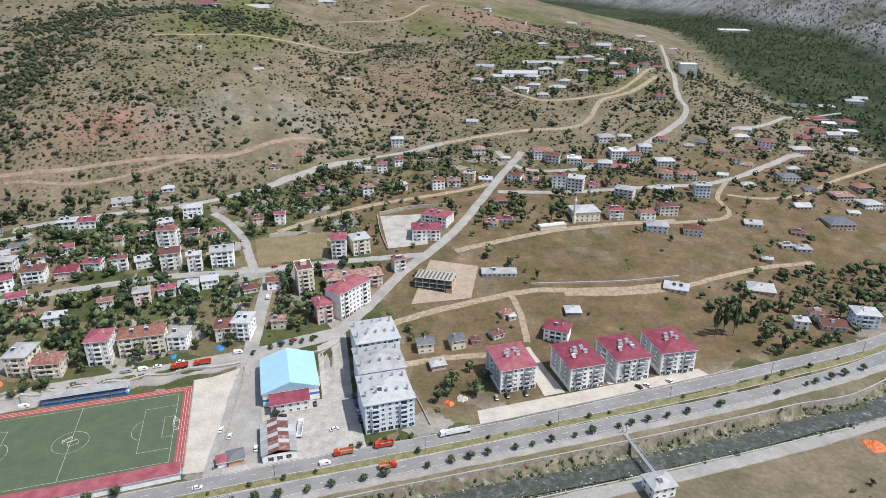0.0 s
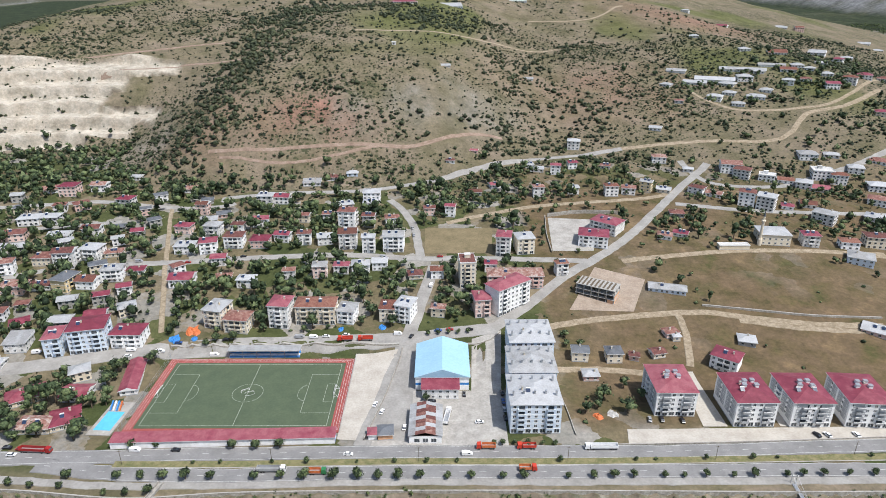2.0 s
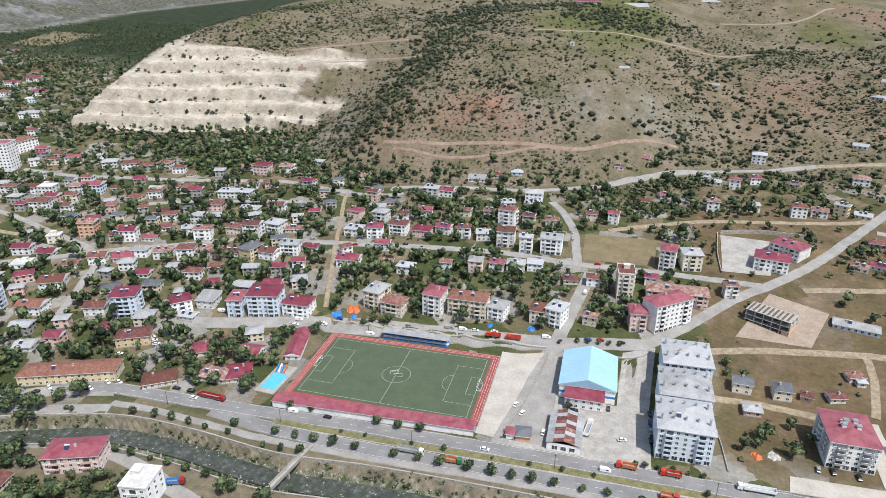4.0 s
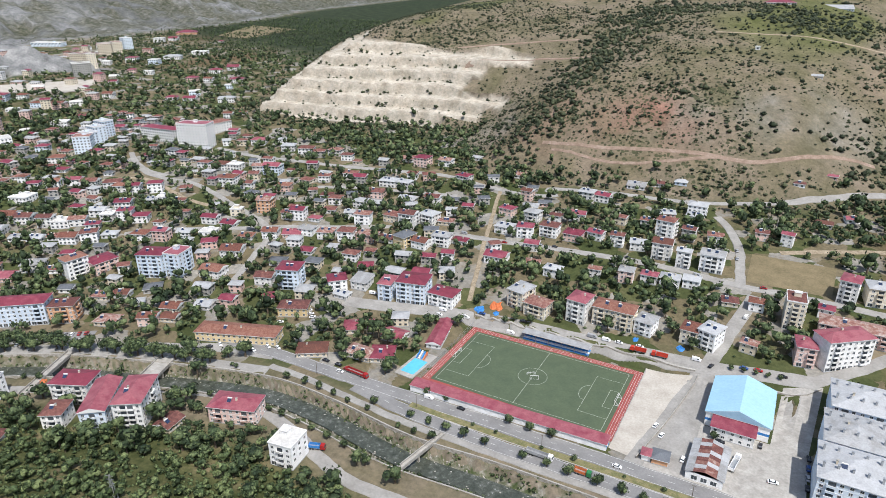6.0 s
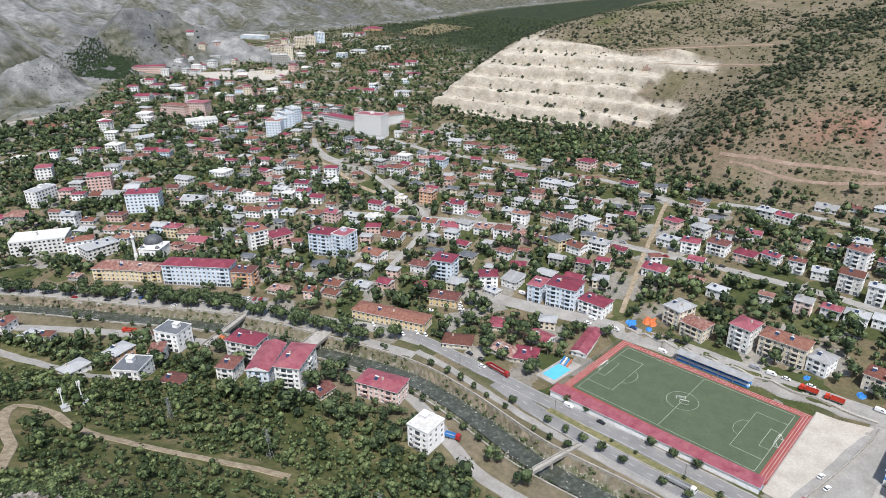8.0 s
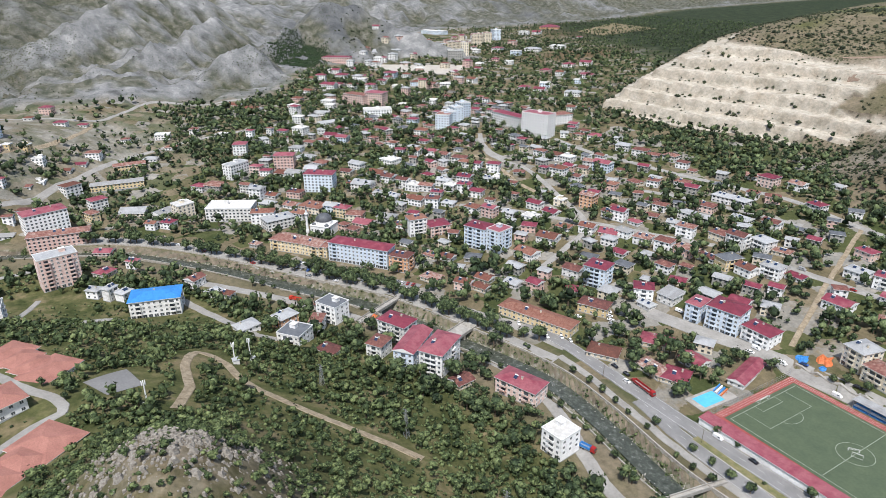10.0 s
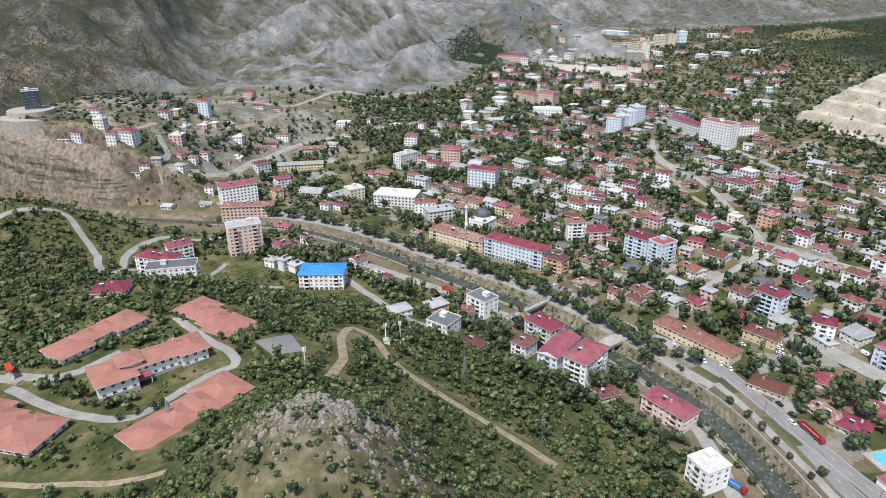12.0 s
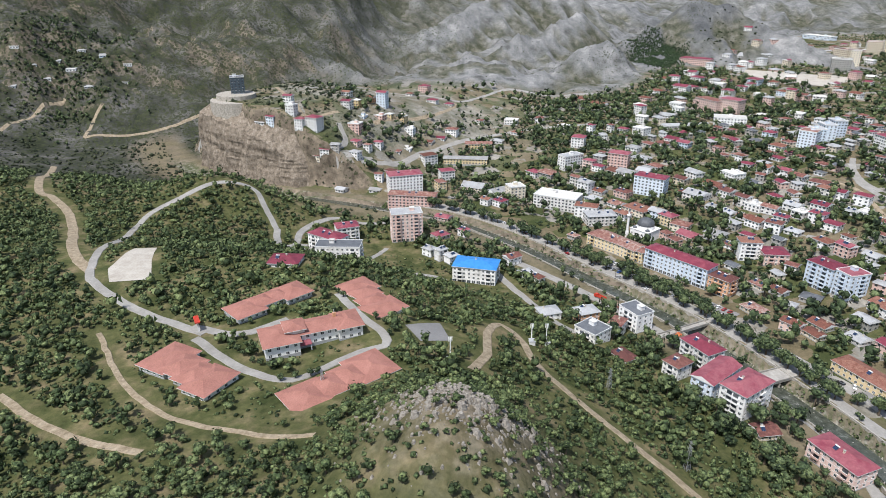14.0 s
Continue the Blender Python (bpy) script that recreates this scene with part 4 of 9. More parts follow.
lay_road("dirt", 4, [(-232, 16), (-256, 25), (-282, 27), (-302, 36), (-288, 45), (-263, 50), (-239, 62), (-218, 77), (-204, 90), (-189, 103)])
lay_road("dirt", 3, [(-214, -173), (-198, -150), (-185, -126), (-175, -100)])
lay_road("dirt", 2.2, [(-262, -156), (-225, -130), (-199, -102), (-183, -68), (-173, -40)])
lay_road("red dirt", 3, [(-415, 773), (-384, 783), (-310, 806), (-262, 818)])
lay_road("red dirt", 3.2, [(-385, 742), (-364, 745), (-299, 762), (-224, 752)])
lay_road("red dirt", 3.2, [(-219, 587), (-168, 585), (-117, 589), (-76, 592), (-35, 595), (-3, 607), (36, 633), (60, 640)])
lay_road("red dirt", 2.4, [(-207, 580), (-146, 572), (-96, 581), (-56, 594)])
lay_road("dirt", 3, [(-110, 800), (-60, 812), (20, 845), (90, 900), (160, 935)])
lay_road("concrete", 5, [(-485, -126), (-468, -122), (-450, -115), (-456, -106), (-488, -108), (-516, -98), (-534, -82), (-528, -62), (-532, -40)])
lay_road("concrete", 5, [(-438, -62), (-428, -46), (-423, -24), (-418, 2), (-412, 8)])
lay_road("concrete", 3.5, [(-436, -52), (-455, -44), (-474, -37)])
lay_road("dirt", 4, [(136, 1084), (228, 1087), (306, 1164)])
lay_road("dirt", 4, [(-793, -532), (-853, -522), (-894, -500)])
lay_road("dirt", 4, [(-821, -446), (-868, -449), (-882, -443)])
lay_road("dirt", 4, [(-821, -446), (-845, -399), (-872, -356), (-911, -322)])
lay_road("concrete", 5, [(-778, -287), (-781, -283), (-754, -265)])


# river water, quay walls and road markings
def river_material():
    m = bpy.data.materials.new("river_water")
    m.use_nodes = True
    nt = m.node_tree
    b = nt.nodes["Principled BSDF"]
    geo = nt.nodes.new("ShaderNodeNewGeometry")
    n = nt.nodes.new("ShaderNodeTexNoise")
    n.inputs["Scale"].default_value, n.inputs["Detail"].default_value, n.inputs["Roughness"].default_value = 0.35, 8, 0.7
    nt.links.new(geo.outputs["Position"], n.inputs["Vector"])
    r = ramp_nodes(nt, [(0.3, (0.03, 0.036, 0.026)), (0.52, (0.06, 0.066, 0.052)), (0.64, (0.11, 0.115, 0.10)), (0.74, (0.45, 0.46, 0.44))])
    nt.links.new(n.outputs["Fac"], r.inputs["Fac"])
    nt.links.new(r.outputs["Color"], b.inputs["Base Color"])
    b.inputs["Roughness"].default_value = 0.25
    bp = nt.nodes.new("ShaderNodeBump")
    bp.inputs["Strength"].default_value, bp.inputs["Distance"].default_value = 0.6, 0.3
    nt.links.new(n.outputs["Fac"], bp.inputs["Height"])
    nt.links.new(bp.outputs["Normal"], b.inputs["Normal"])
    return m


river_line = smooth_line(RIVER[2:19], 5.0)
river_line = river_line + normals_of(river_line) * (1.2 * np.sin(np.arange(len(river_line)) * 0.13)[:, None])
water = ribbon(river_line, [-5.2, -2, 2, 5.2], [0.9, 0.95, 0.95, 0.9], [river_material()], flat=-5.0)
tagged(new("water", water.mesh("water")), "shallow grey-green river with white ripples", "river", kind="structure")
quay_line = smooth_line(RIVER[2:18], 5.0)
for side, top in ((-1, 0.9), (1, 0.5)):
    o = 10.8 * side
    t = 0.6 * side
    q = ribbon(quay_line, [o - t * 0.4, o, o + t, o + t * 1.02], [0, 5 + top, 5 + top, 3.5], [STONEWALL, CONCRETE, STONEWALL], flat=-5.0)
    tagged(new("quay_wall", q.mesh("quay_wall")), "rough stone quay wall along the river", "wall", kind="structure")

pave_line = smooth_line(RIVER[11:18], 5.0)
paving = ribbon(pave_line, [-20.5, -19.5, -15, -11.6, -11.5], [0.0, 0.2, 0.2, 0.22, 0.0], [STREET_CONCRETE])
tagged(new("pavement", paving.mesh("pavement")), "grey paved promenade above the quay wall", "pavement", kind="structure")
gravel_rng = np.random.RandomState(5)


def boulders():
    s = Shape(STONEWALL)
    idx = gravel_rng.randint(5, len(river_line) - 5, 2600)
    nr = normals_of(river_line)
    for i in idx:
        side = gravel_rng.choice([-1, 1])
        o = side * gravel_rng.uniform(4.0, 8.8) if gravel_rng.rand() < 0.85 else gravel_rng.uniform(-6, 6)
        x, y = river_line[i] + nr[i] * o + gravel_rng.uniform(-3, 3, 2)
        r = gravel_rng.uniform(0.2, 0.65)
        s.prism(x, y, -5.2, -4.3 + r * 0.5, r, r * gravel_rng.uniform(0.4, 0.7), 5, 0, gravel_rng.rand() * 6)
    return s


tagged(new("boulders", boulders().mesh("boulders")), "pale river boulders and gravel in the bed", "stones", kind="stuff")


def markings(line, offset, dash, gap, width):
    nrm = normals_of(line)
    path = line + nrm * offset
    dist = np.concatenate([[0], np.cumsum(np.linalg.norm(np.diff(path, axis=0), axis=1))])
    s = Shape(PAINT)
    a = 0.0
    while a + dash < dist[-1]:
        ts = np.linspace(a, a + dash, max(int(dash / 5), 1) + 1)
        xs, ys = np.interp(ts, dist, path[:, 0]), np.interp(ts, dist, path[:, 1])
        nx, ny = np.interp(ts, dist, nrm[:, 0]), np.interp(ts, dist, nrm[:, 1])
        for k in range(len(ts) - 1):
            pts = []
            for q, sgn in ((k, -1), (k + 1, -1), (k + 1, 1), (k, 1)):
                px, py = xs[q] + nx[q] * sgn * width / 2, ys[q] + ny[q] * sgn * width / 2
                pts.append((px, py, ground_z(px, py) + 0.39))
            s.face(pts)
        a += dash + gap
    return s


for line in (highway_north, highway_south):
    for off, dash, gap, wd in ((0.0, 3.0, 6.0, 0.16), (3.9, 40.0, 0.0, 0.16), (-3.9, 40.0, 0.0, 0.16)):
        tagged(new("road_marking", markings(line, off, dash, gap, wd).mesh("road_marking")), "white painted road line", "marking", kind="structure")
VERGE = stuff_mat("dry_verge", [(0.3, (0.10, 0.11, 0.045)), (0.7, (0.22, 0.19, 0.10))], 3.0, 0.95, bump=0.1, fine=(0.6, 0.2))
verge_line = smooth_line([(505, 320), (420, 272), (345, 245), (250, 236), (170, 233.5), (55, 231.5), (-21, 231.5), (-97, 230), (-150, 230)], 5.0)
verge = ribbon(verge_line, [-2.3, -2.0, 2.0, 2.3], [0.2, 0.45, 0.45, 0.2], [CONCRETE, VERGE, CONCRETE])
tagged(new("median_strip", verge.mesh("median_strip")), "dry grass median strip with pale kerbs", "median", kind="structure")


# ---- larger buildings ----
place_house(116.5, 276.5, -1, 20.0, 24.5, 5, "r", "q", "h", storey=2.75)
place_house(152.5, 268.5, 0, 20.0, 25.0, 5, "r", "q", "h", storey=2.75)
place_house(180, 268, -1, 19.7, 25.0, 5, "r", "q", "h", storey=2.75)
place_house(208.5, 267.5, -5, 20.5, 25.0, 5, "r", "q", "h", storey=2.75)
place_house(41, 364, 38, 26.8, 13.0, 6, "r", "w", "h")
place_house(24, 357, 7, 9.7, 13.0, 4, "r", "p", "h")
place_house(16, 390, 4, 10.2, 15.0, 6, "b", "c", "f")
place_house(48, 388, 0, 36.7, 13.0, 3, "b", "p", "h")
place_house(148, 380, -15, 23.4, 9.0, 1, "g", "b", "g")
place_house(127, 464, -40, 21.4, 16.0, 3, "r", "w", "h")
place_house(112, 443, -13, 21.2, 16.0, 3, "r", "w", "h")
place_house(44, 429, -10, 10.2, 13.0, 5, "r", "w", "h")
place_house(59, 432, 8, 12.6, 13.0, 4, "g", "c", "h")
place_house(-138, 347, -13, 11.7, 15.0, 4, "g", "c", "h")
place_house(-124, 341, -7, 14.5, 12.0, 3, "b", "c", "h")
place_house(-99, 347, -6, 12.0, 14.0, 5, "r", "w", "h")
place_house(-78, 350, 0, 24.2, 13.0, 4, "t", "c", "h")
place_house(-59, 350, -10, 10.5, 12.0, 3, "g", "w", "h")
place_house(-34, 352, -4, 9.5, 12.0, 3, "t", "c", "h")
place_house(-23, 351, -18, 10.1, 13.0, 4, "g", "w", "h")
place_house(-225, 322, 13, 9.2, 15.0, 4, "r", "b", "h")
place_house(-207, 327, 13, 20.0, 17.0, 5, "r", "b", "h")
place_house(-185, 329, 1, 17.7, 13.0, 3, "r", "w", "h")
place_house(-248, 324, 6, 11.8, 12.0, 2, "g", "w", "m")
place_house(-170, 297, 13, 8.6, 30.0, 1, "r", "w", "s")
place_house(-421, 179, 38, 50.1, 14.0, 5, "r", "b", "h")
place_house(-393, 199, 36, 15.5, 12.0, 4, "b", "o", "h")
place_house(-465, 148, 33, 40.9, 15.0, 3, "b", "y", "g")
place_house(-277, 236, 21, 51.1, 13.0, 2, "t", "y", "h")
place_house(-395, 270, 25, 18.9, 15.0, 6, "r", "b", "h")
place_house(-380, 279, 14, 12.9, 16.0, 6, "r", "b", "f")
place_house(-295, 304, 22, 15.9, 15.0, 5, "r", "b", "h")
place_house(-269, 277, 27, 19.1, 12.0, 2, "b", "y", "h")
place_house(-263, 315, 44, 12.6, 12.0, 3, "r", "w", "h")
place_house(-227, 245, 33, 17.5, 12.0, 1, "t", "c", "h")
place_house(-219, 280, 33, 18.2, 12.0, 1, "r", "c", "h")
place_house(-353, 96, 18, 10.1, 13.0, 3, "g", "o", "h")
place_house(-328, 94, 38, 15.2, 15.0, 3, "n", "w", "f")
place_house(-339, 112, 54, 7.6, 11.0, 3, "b", "w", "h")
place_house(-349, 126, 26, 16.4, 13.0, 4, "n", "w", "f")
place_house(-307, 107, 29, 12.5, 9.0, 1, "b", "w", "h")
place_house(-307, 151, 25, 20.1, 13.0, 4, "r", "w", "h")
place_house(-295, 133, 32, 10.1, 12.0, 3, "b", "w", "h")
place_house(-281, 148, 38, 12.1, 28.0, 4, "r", "b", "s")
place_house(-266, 157, 33, 14.0, 24.0, 5, "r", "w", "h")
place_house(-221, 180, 20, 24.2, 13.0, 3, "r", "p", "h")
place_house(-177, 169, 8, 11.9, 13.0, 4, "f", "w", "f")
place_house(-455, -80, 54, 29.4, 14.0, 5, "r", "w", "h")
place_house(-494, -71, 109, 17.8, 14.0, 4, "r", "w", "h")
place_house(-435, -69, 87, 32.5, 14.0, 5, "n", "w", "f")
place_house(-496, -22, 100, 25.4, 14.0, 8, "g", "p", "f")
place_house(-419, 31, 75, 31.0, 19.0, 4, "u", "w", "h")
place_house(-339, -85, 84, 17.5, 14.0, 1, "r", "w", "h")
place_house(-353, 72, 104, 13.1, 10.0, 2, "g", "w", "h")
place_house(-583, -19, 80, 45.6, 14.0, 5, "b", "p", "h")
place_house(-615, -28, 104, 33.2, 18.0, 7, "r", "w", "h")
place_house(-572, 118, 61, 40.6, 22.0, 4, "f", "w", "f")
place_house(-600, 81, 107, 15.7, 14.0, 4, "f", "c", "f")
place_house(-541, 138, 67, 19.7, 12.0, 4, "t", "w", "h")
place_house(-528, 147, 95, 25.4, 16.0, 3, "g", "w", "h")
place_house(-465, 147, 39, 52.0, 14.0, 3, "b", "y", "h")
place_house(-579, 207, 53, 28.2, 16.0, 6, "r", "b", "h")
place_house(-663, 147, 119, 24.5, 12.0, 5, "g", "w", "f")
place_house(-653, 196, 61, 20.7, 14.0, 5, "r", "p", "h")
place_house(-722, 168, 65, 14.3, 14.0, 4, "r", "w", "h")
place_house(-445, 240, 82, 15.4, 12.0, 5, "t", "w", "h")
place_house(-436, 255, 82, 17.8, 16.0, 3, "r", "p", "h")
place_house(-694, 37, 84, 48.2, 11.0, 2, "g", "y", "g")
place_house(-736, 54, 89, 30.9, 11.0, 2, "b", "y", "g")
place_house(-687, -4, 118, 16.1, 12.0, 4, "t", "w", "h")
place_house(-626, 8, 115, 8.3, 12.0, 3, "b", "y", "h")
place_house(-655, 15, 109, 14.6, 12.0, 4, "r", "w", "h")
place_house(-624, 468, 5, 50.5, 15.0, 5, "r", "w", "h")
place_house(-571, 469, 19, 34.3, 17.0, 9, "r", "w", "f")
place_house(-595, 520, 83, 29.5, 14.0, 4, "b", "w", "h")
place_house(-1123, 704, 15, 28.8, 22.0, 9, "b", "c", "f")
place_house(-1115, 715, 60, 19.7, 22.0, 9, "b", "c", "f")
place_house(-1232, 825, 59, 23.4, 22.0, 9, "b", "c", "f")
place_house(-1263, 873, 68, 19.2, 22.0, 8, "b", "c", "f")
place_house(-1321, 939, 75, 18.5, 22.0, 8, "f", "b", "f")
place_house(-1060, 662, 63, 28.0, 22.0, 7, "k", "k", "f")
place_house(-1158, 465, 55, 53.5, 18.0, 4, "r", "p", "h")
place_house(-832, 361, 23, 36.8, 18.0, 5, "b", "p", "h")
place_house(-813, 380, 36, 26.5, 18.0, 6, "r", "p", "h")
place_house(-766, 359, 70, 35.9, 20.0, 3, "f", "w", "f")
place_house(-768, 306, 95, 57.4, 12.0, 1, "g", "w", "g")
place_house(-663, 399, 43, 17.2, 18.0, 6, "b", "b", "f")
place_house(-669, 409, 81, 13.4, 16.0, 6, "g", "b", "f")
place_house(-681, 427, 86, 13.1, 16.0, 6, "g", "b", "f")
place_house(-694, 445, 87, 13.7, 16.0, 6, "g", "b", "f")
place_house(-1530, 891, 23, 72.1, 22.0, 3, "f", "b", "f")
place_house(-188, 261, 26, 13.3, 14.0, 1, "r", "c", "h")
place_house(-200, 256, 1, 16.7, 10.0, 1, "b", "c", "h")

# ---- houses of the quarters ----
place_house(147, 180, -1, 10.7, 9.1, 2, "g", "w", "h")
place_house(-245, 158, 97, 10.7, 9.0, 1, "b", "c", "g")
place_house(81, 298, 1, 8.3, 6.8, 1, "g", "p", "h")
place_house(78, 314, -5, 9.2, 7.6, 2, "n", "c", "g")
place_house(97, 313, 1, 8.7, 8.0, 2, "n", "c", "h")
place_house(109, 313, -15, 5.3, 4.3, 1, "b", "p", "h")
place_house(123, 316, 14, 7.7, 6.3, 1, "b", "c", "g")
place_house(-193, 282, 1, 13.1, 11.4, 1, "r", "w", "g")
place_house(159, 307, -37, 14.4, 12.2, 3, "r", "w", "h")
place_house(-3, 354, -8, 8.5, 6.4, 2, "b", "c", "h")
place_house(138, 329, 4, 4.3, 3.1, 1, "g", "c", "h")
place_house(136, 334, 14, 8.0, 6.3, 1, "b", "p", "h")
place_house(179, 327, -16, 9.5, 8.6, 1, "g", "k", "h")
place_house(-4, 397, 3, 8.6, 7.7, 2, "t", "w", "h")
place_house(-19, 397, 9, 9.3, 8.4, 1, "b", "c", "h")
place_house(-253, 308, 1, 10.1, 7.3, 1, "g", "w", "g")
place_house(-333, 231, 20, 10.2, 8.1, 1, "t", "c", "g")
place_house(33, 405, -3, 8.1, 7.2, 2, "r", "w", "h")
place_house(-341, 221, 31, 11.6, 8.5, 2, "t", "p", "g")
place_house(-84, 398, 5, 9.4, 8.5, 3, "g", "p", "h")
place_house(-131, 386, -2, 11.5, 8.6, 2, "g", "w", "h")
place_house(81, 400, 9, 8.1, 6.4, 3, "t", "w", "h")
place_house(-57, 405, 4, 12.2, 9.2, 2, "g", "w", "h")
place_house(-70, 403, 0, 10.2, 7.7, 2, "r", "w", "h")
place_house(-105, 396, 6, 8.2, 6.1, 2, "b", "w", "h")
place_house(-44, 408, 1, 10.2, 8.9, 2, "g", "w", "g")
place_house(-327, 254, 17, 10.4, 9.5, 1, "g", "w", "g")
place_house(312, 278, -28, 8.4, 6.5, 2, "g", "w", "h")
place_house(-344, 241, 22, 11.9, 9.8, 1, "t", "c", "g")
place_house(-149, 393, 7, 10.4, 8.2, 1, "b", "w", "h")
place_house(-365, 209, 22, 14.0, 10.3, 1, "b", "c", "h")
place_house(-415, 75, 39, 8.5, 6.3, 1, "t", "w", "h")
place_house(-175, 389, 3, 15.4, 12.2, 2, "r", "w", "g")
place_house(262, 337, -37, 15.5, 12.0, 1, "g", "p", "g")
place_house(-423, 68, 115, 10.0, 8.4, 1, "g", "w", "h")
place_house(332, 273, -28, 14.3, 10.9, 1, "t", "p", "g")
place_house(-314, 298, 19, 12.9, 10.0, 2, "b", "w", "g")
place_house(-54, 431, 1, 9.2, 6.8, 4, "g", "w", "g")
place_house(329, 284, -25, 8.7, 7.6, 2, "b", "w", "h")
place_house(-36, 435, -1, 14.9, 11.9, 4, "g", "w", "g")
place_house(-158, 414, 9, 10.1, 8.7, 2, "r", "w", "g")
place_house(-70, 439, 3, 13.0, 11.8, 4, "t", "w", "g")
place_house(354, 271, -26, 14.7, 12.0, 3, "g", "b", "h")
place_house(-448, 14, 127, 8.9, 7.7, 2, "g", "w", "h")
place_house(-445, 60, 123, 11.1, 9.1, 2, "b", "w", "g")
place_house(-88, 444, 11, 11.0, 9.5, 2, "g", "w", "g")
place_house(-237, 386, -3, 12.5, 10.1, 2, "t", "w", "g")
place_house(-453, 6, 129, 8.2, 6.2, 3, "g", "w", "h")
place_house(-224, 395, 8, 13.3, 10.2, 3, "g", "w", "h")
place_house(-103, 443, 6, 9.6, 7.6, 3, "b", "w", "h")
place_house(-212, 403, 5, 11.1, 8.1, 1, "r", "w", "h")
place_house(-390, 238, 26, 9.8, 8.7, 1, "t", "w", "g")
place_house(-355, 288, 13, 16.4, 12.3, 2, "t", "w", "g")
place_house(323, 326, -33, 17.2, 14.5, 1, "g", "p", "h")
place_house(-251, 385, 78, 14.9, 11.2, 3, "n", "y", "h")
place_house(-135, 440, 0, 13.4, 12.0, 2, "r", "p", "h")
place_house(-400, 229, 25, 11.4, 9.2, 1, "b", "c", "h")
place_house(-462, -3, 48, 9.1, 7.2, 2, "g", "w", "h")
place_house(-120, 447, -8, 11.2, 8.1, 2, "r", "w", "g")
place_house(-171, 432, 14, 12.0, 10.7, 3, "r", "w", "h")
place_house(-154, 440, 1, 13.5, 11.5, 3, "b", "w", "h")
place_house(-267, 384, 10, 13.7, 10.0, 1, "b", "w", "h")
place_house(-188, 432, 1, 13.7, 10.8, 2, "g", "w", "h")
place_house(-282, 379, 1, 15.3, 11.0, 2, "b", "p", "h")
place_house(-74, 468, -6, 12.9, 10.4, 5, "b", "w", "h")
place_house(-296, 371, 17, 12.3, 10.8, 3, "b", "w", "h")
place_house(-58, 472, -5, 9.2, 7.7, 3, "b", "k", "g")
place_house(-40, 475, 11, 10.7, 8.0, 2, "b", "w", "h")
place_house(-363, 315, 25, 15.5, 14.1, 2, "t", "w", "g")
place_house(168, 451, -21, 10.1, 8.9, 1, "b", "w", "h")
place_house(-314, 368, 20, 12.5, 11.3, 2, "b", "w", "h")
place_house(-264, 411, 7, 13.4, 10.7, 4, "b", "w", "g")
place_house(181, 454, -27, 10.2, 7.4, 1, "r", "w", "g")
place_house(-238, 427, 12, 11.8, 8.8, 1, "b", "c", "h")
place_house(6, 489, -9, 7.8, 6.7, 3, "r", "w", "g")
place_house(-158, 463, -2, 9.4, 6.9, 2, "b", "w", "h")
place_house(-175, 457, -5, 11.8, 9.9, 3, "g", "w", "h")
place_house(-91, 481, 2, 8.6, 6.7, 2, "b", "w", "g")
place_house(-110, 479, -6, 8.7, 6.8, 2, "b", "c", "g")
place_house(-251, 423, -7, 13.4, 12.2, 3, "g", "w", "h")
place_house(-11, 492, 5, 8.7, 7.2, 2, "b", "p", "g")
place_house(-331, 365, 11, 11.9, 9.3, 2, "g", "w", "h")
place_house(-143, 473, 11, 11.9, 9.3, 2, "r", "w", "g")
place_house(-341, 359, 27, 14.3, 13.0, 1, "r", "p", "g")
place_house(-355, 349, 23, 12.0, 10.7, 2, "t", "w", "g")
place_house(-498, 6, 127, 12.1, 11.1, 1, "r", "w", "h")
place_house(-79, 494, 16, 12.0, 9.4, 3, "g", "p", "h")
place_house(-301, 400, 17, 12.9, 9.5, 3, "b", "w", "h")
place_house(-281, 415, 2, 13.6, 11.4, 2, "b", "c", "h")
place_house(-501, 26, 43, 8.2, 6.9, 2, "r", "w", "h")
place_house(-371, 338, 25, 11.3, 9.5, 1, "t", "w", "h")
place_house(-199, 462, -8, 12.1, 9.4, 2, "r", "p", "h")
place_house(355, 358, -35, 7.4, 5.4, 1, "g", "k", "h")
place_house(-493, 117, 36, 8.2, 6.5, 1, "b", "k", "h")
place_house(-60, 504, 2, 11.3, 9.8, 2, "g", "w", "h")
place_house(297, 417, -29, 16.3, 14.1, 2, "g", "b", "h")
place_house(-316, 403, 24, 9.0, 8.1, 2, "g", "w", "g")
place_house(-340, 386, 8, 9.9, 7.2, 1, "r", "w", "h")
place_house(-462, 234, 39, 10.0, 7.7, 1, "b", "w", "g")
place_house(272, 441, -10, 11.6, 10.4, 3, "r", "w", "h")
place_house(323, 406, -31, 14.1, 11.9, 2, "t", "w", "h")
place_house(-404, 329, 21, 12.5, 10.2, 1, "f", "w", "f")
place_house(-60, 518, 0, 14.0, 11.3, 3, "g", "w", "h")
place_house(-355, 383, 18, 11.7, 10.6, 3, "r", "w", "g")
place_house(189, 489, -10, 10.8, 9.4, 1, "b", "k", "h")
place_house(-363, 379, 11, 10.1, 7.5, 2, "b", "w", "g")
place_house(-430, 305, 20, 11.8, 9.4, 3, "r", "p", "g")
place_house(-421, 320, 24, 11.0, 9.3, 1, "g", "w", "g")
place_house(-399, 348, 10, 12.7, 10.6, 1, "r", "w", "g")
place_house(-486, 211, 32, 17.0, 13.4, 1, "r", "p", "g")
place_house(-478, 229, 39, 15.3, 11.5, 2, "g", "w", "h")
place_house(-268, 458, 6, 12.6, 10.0, 2, "b", "w", "g")
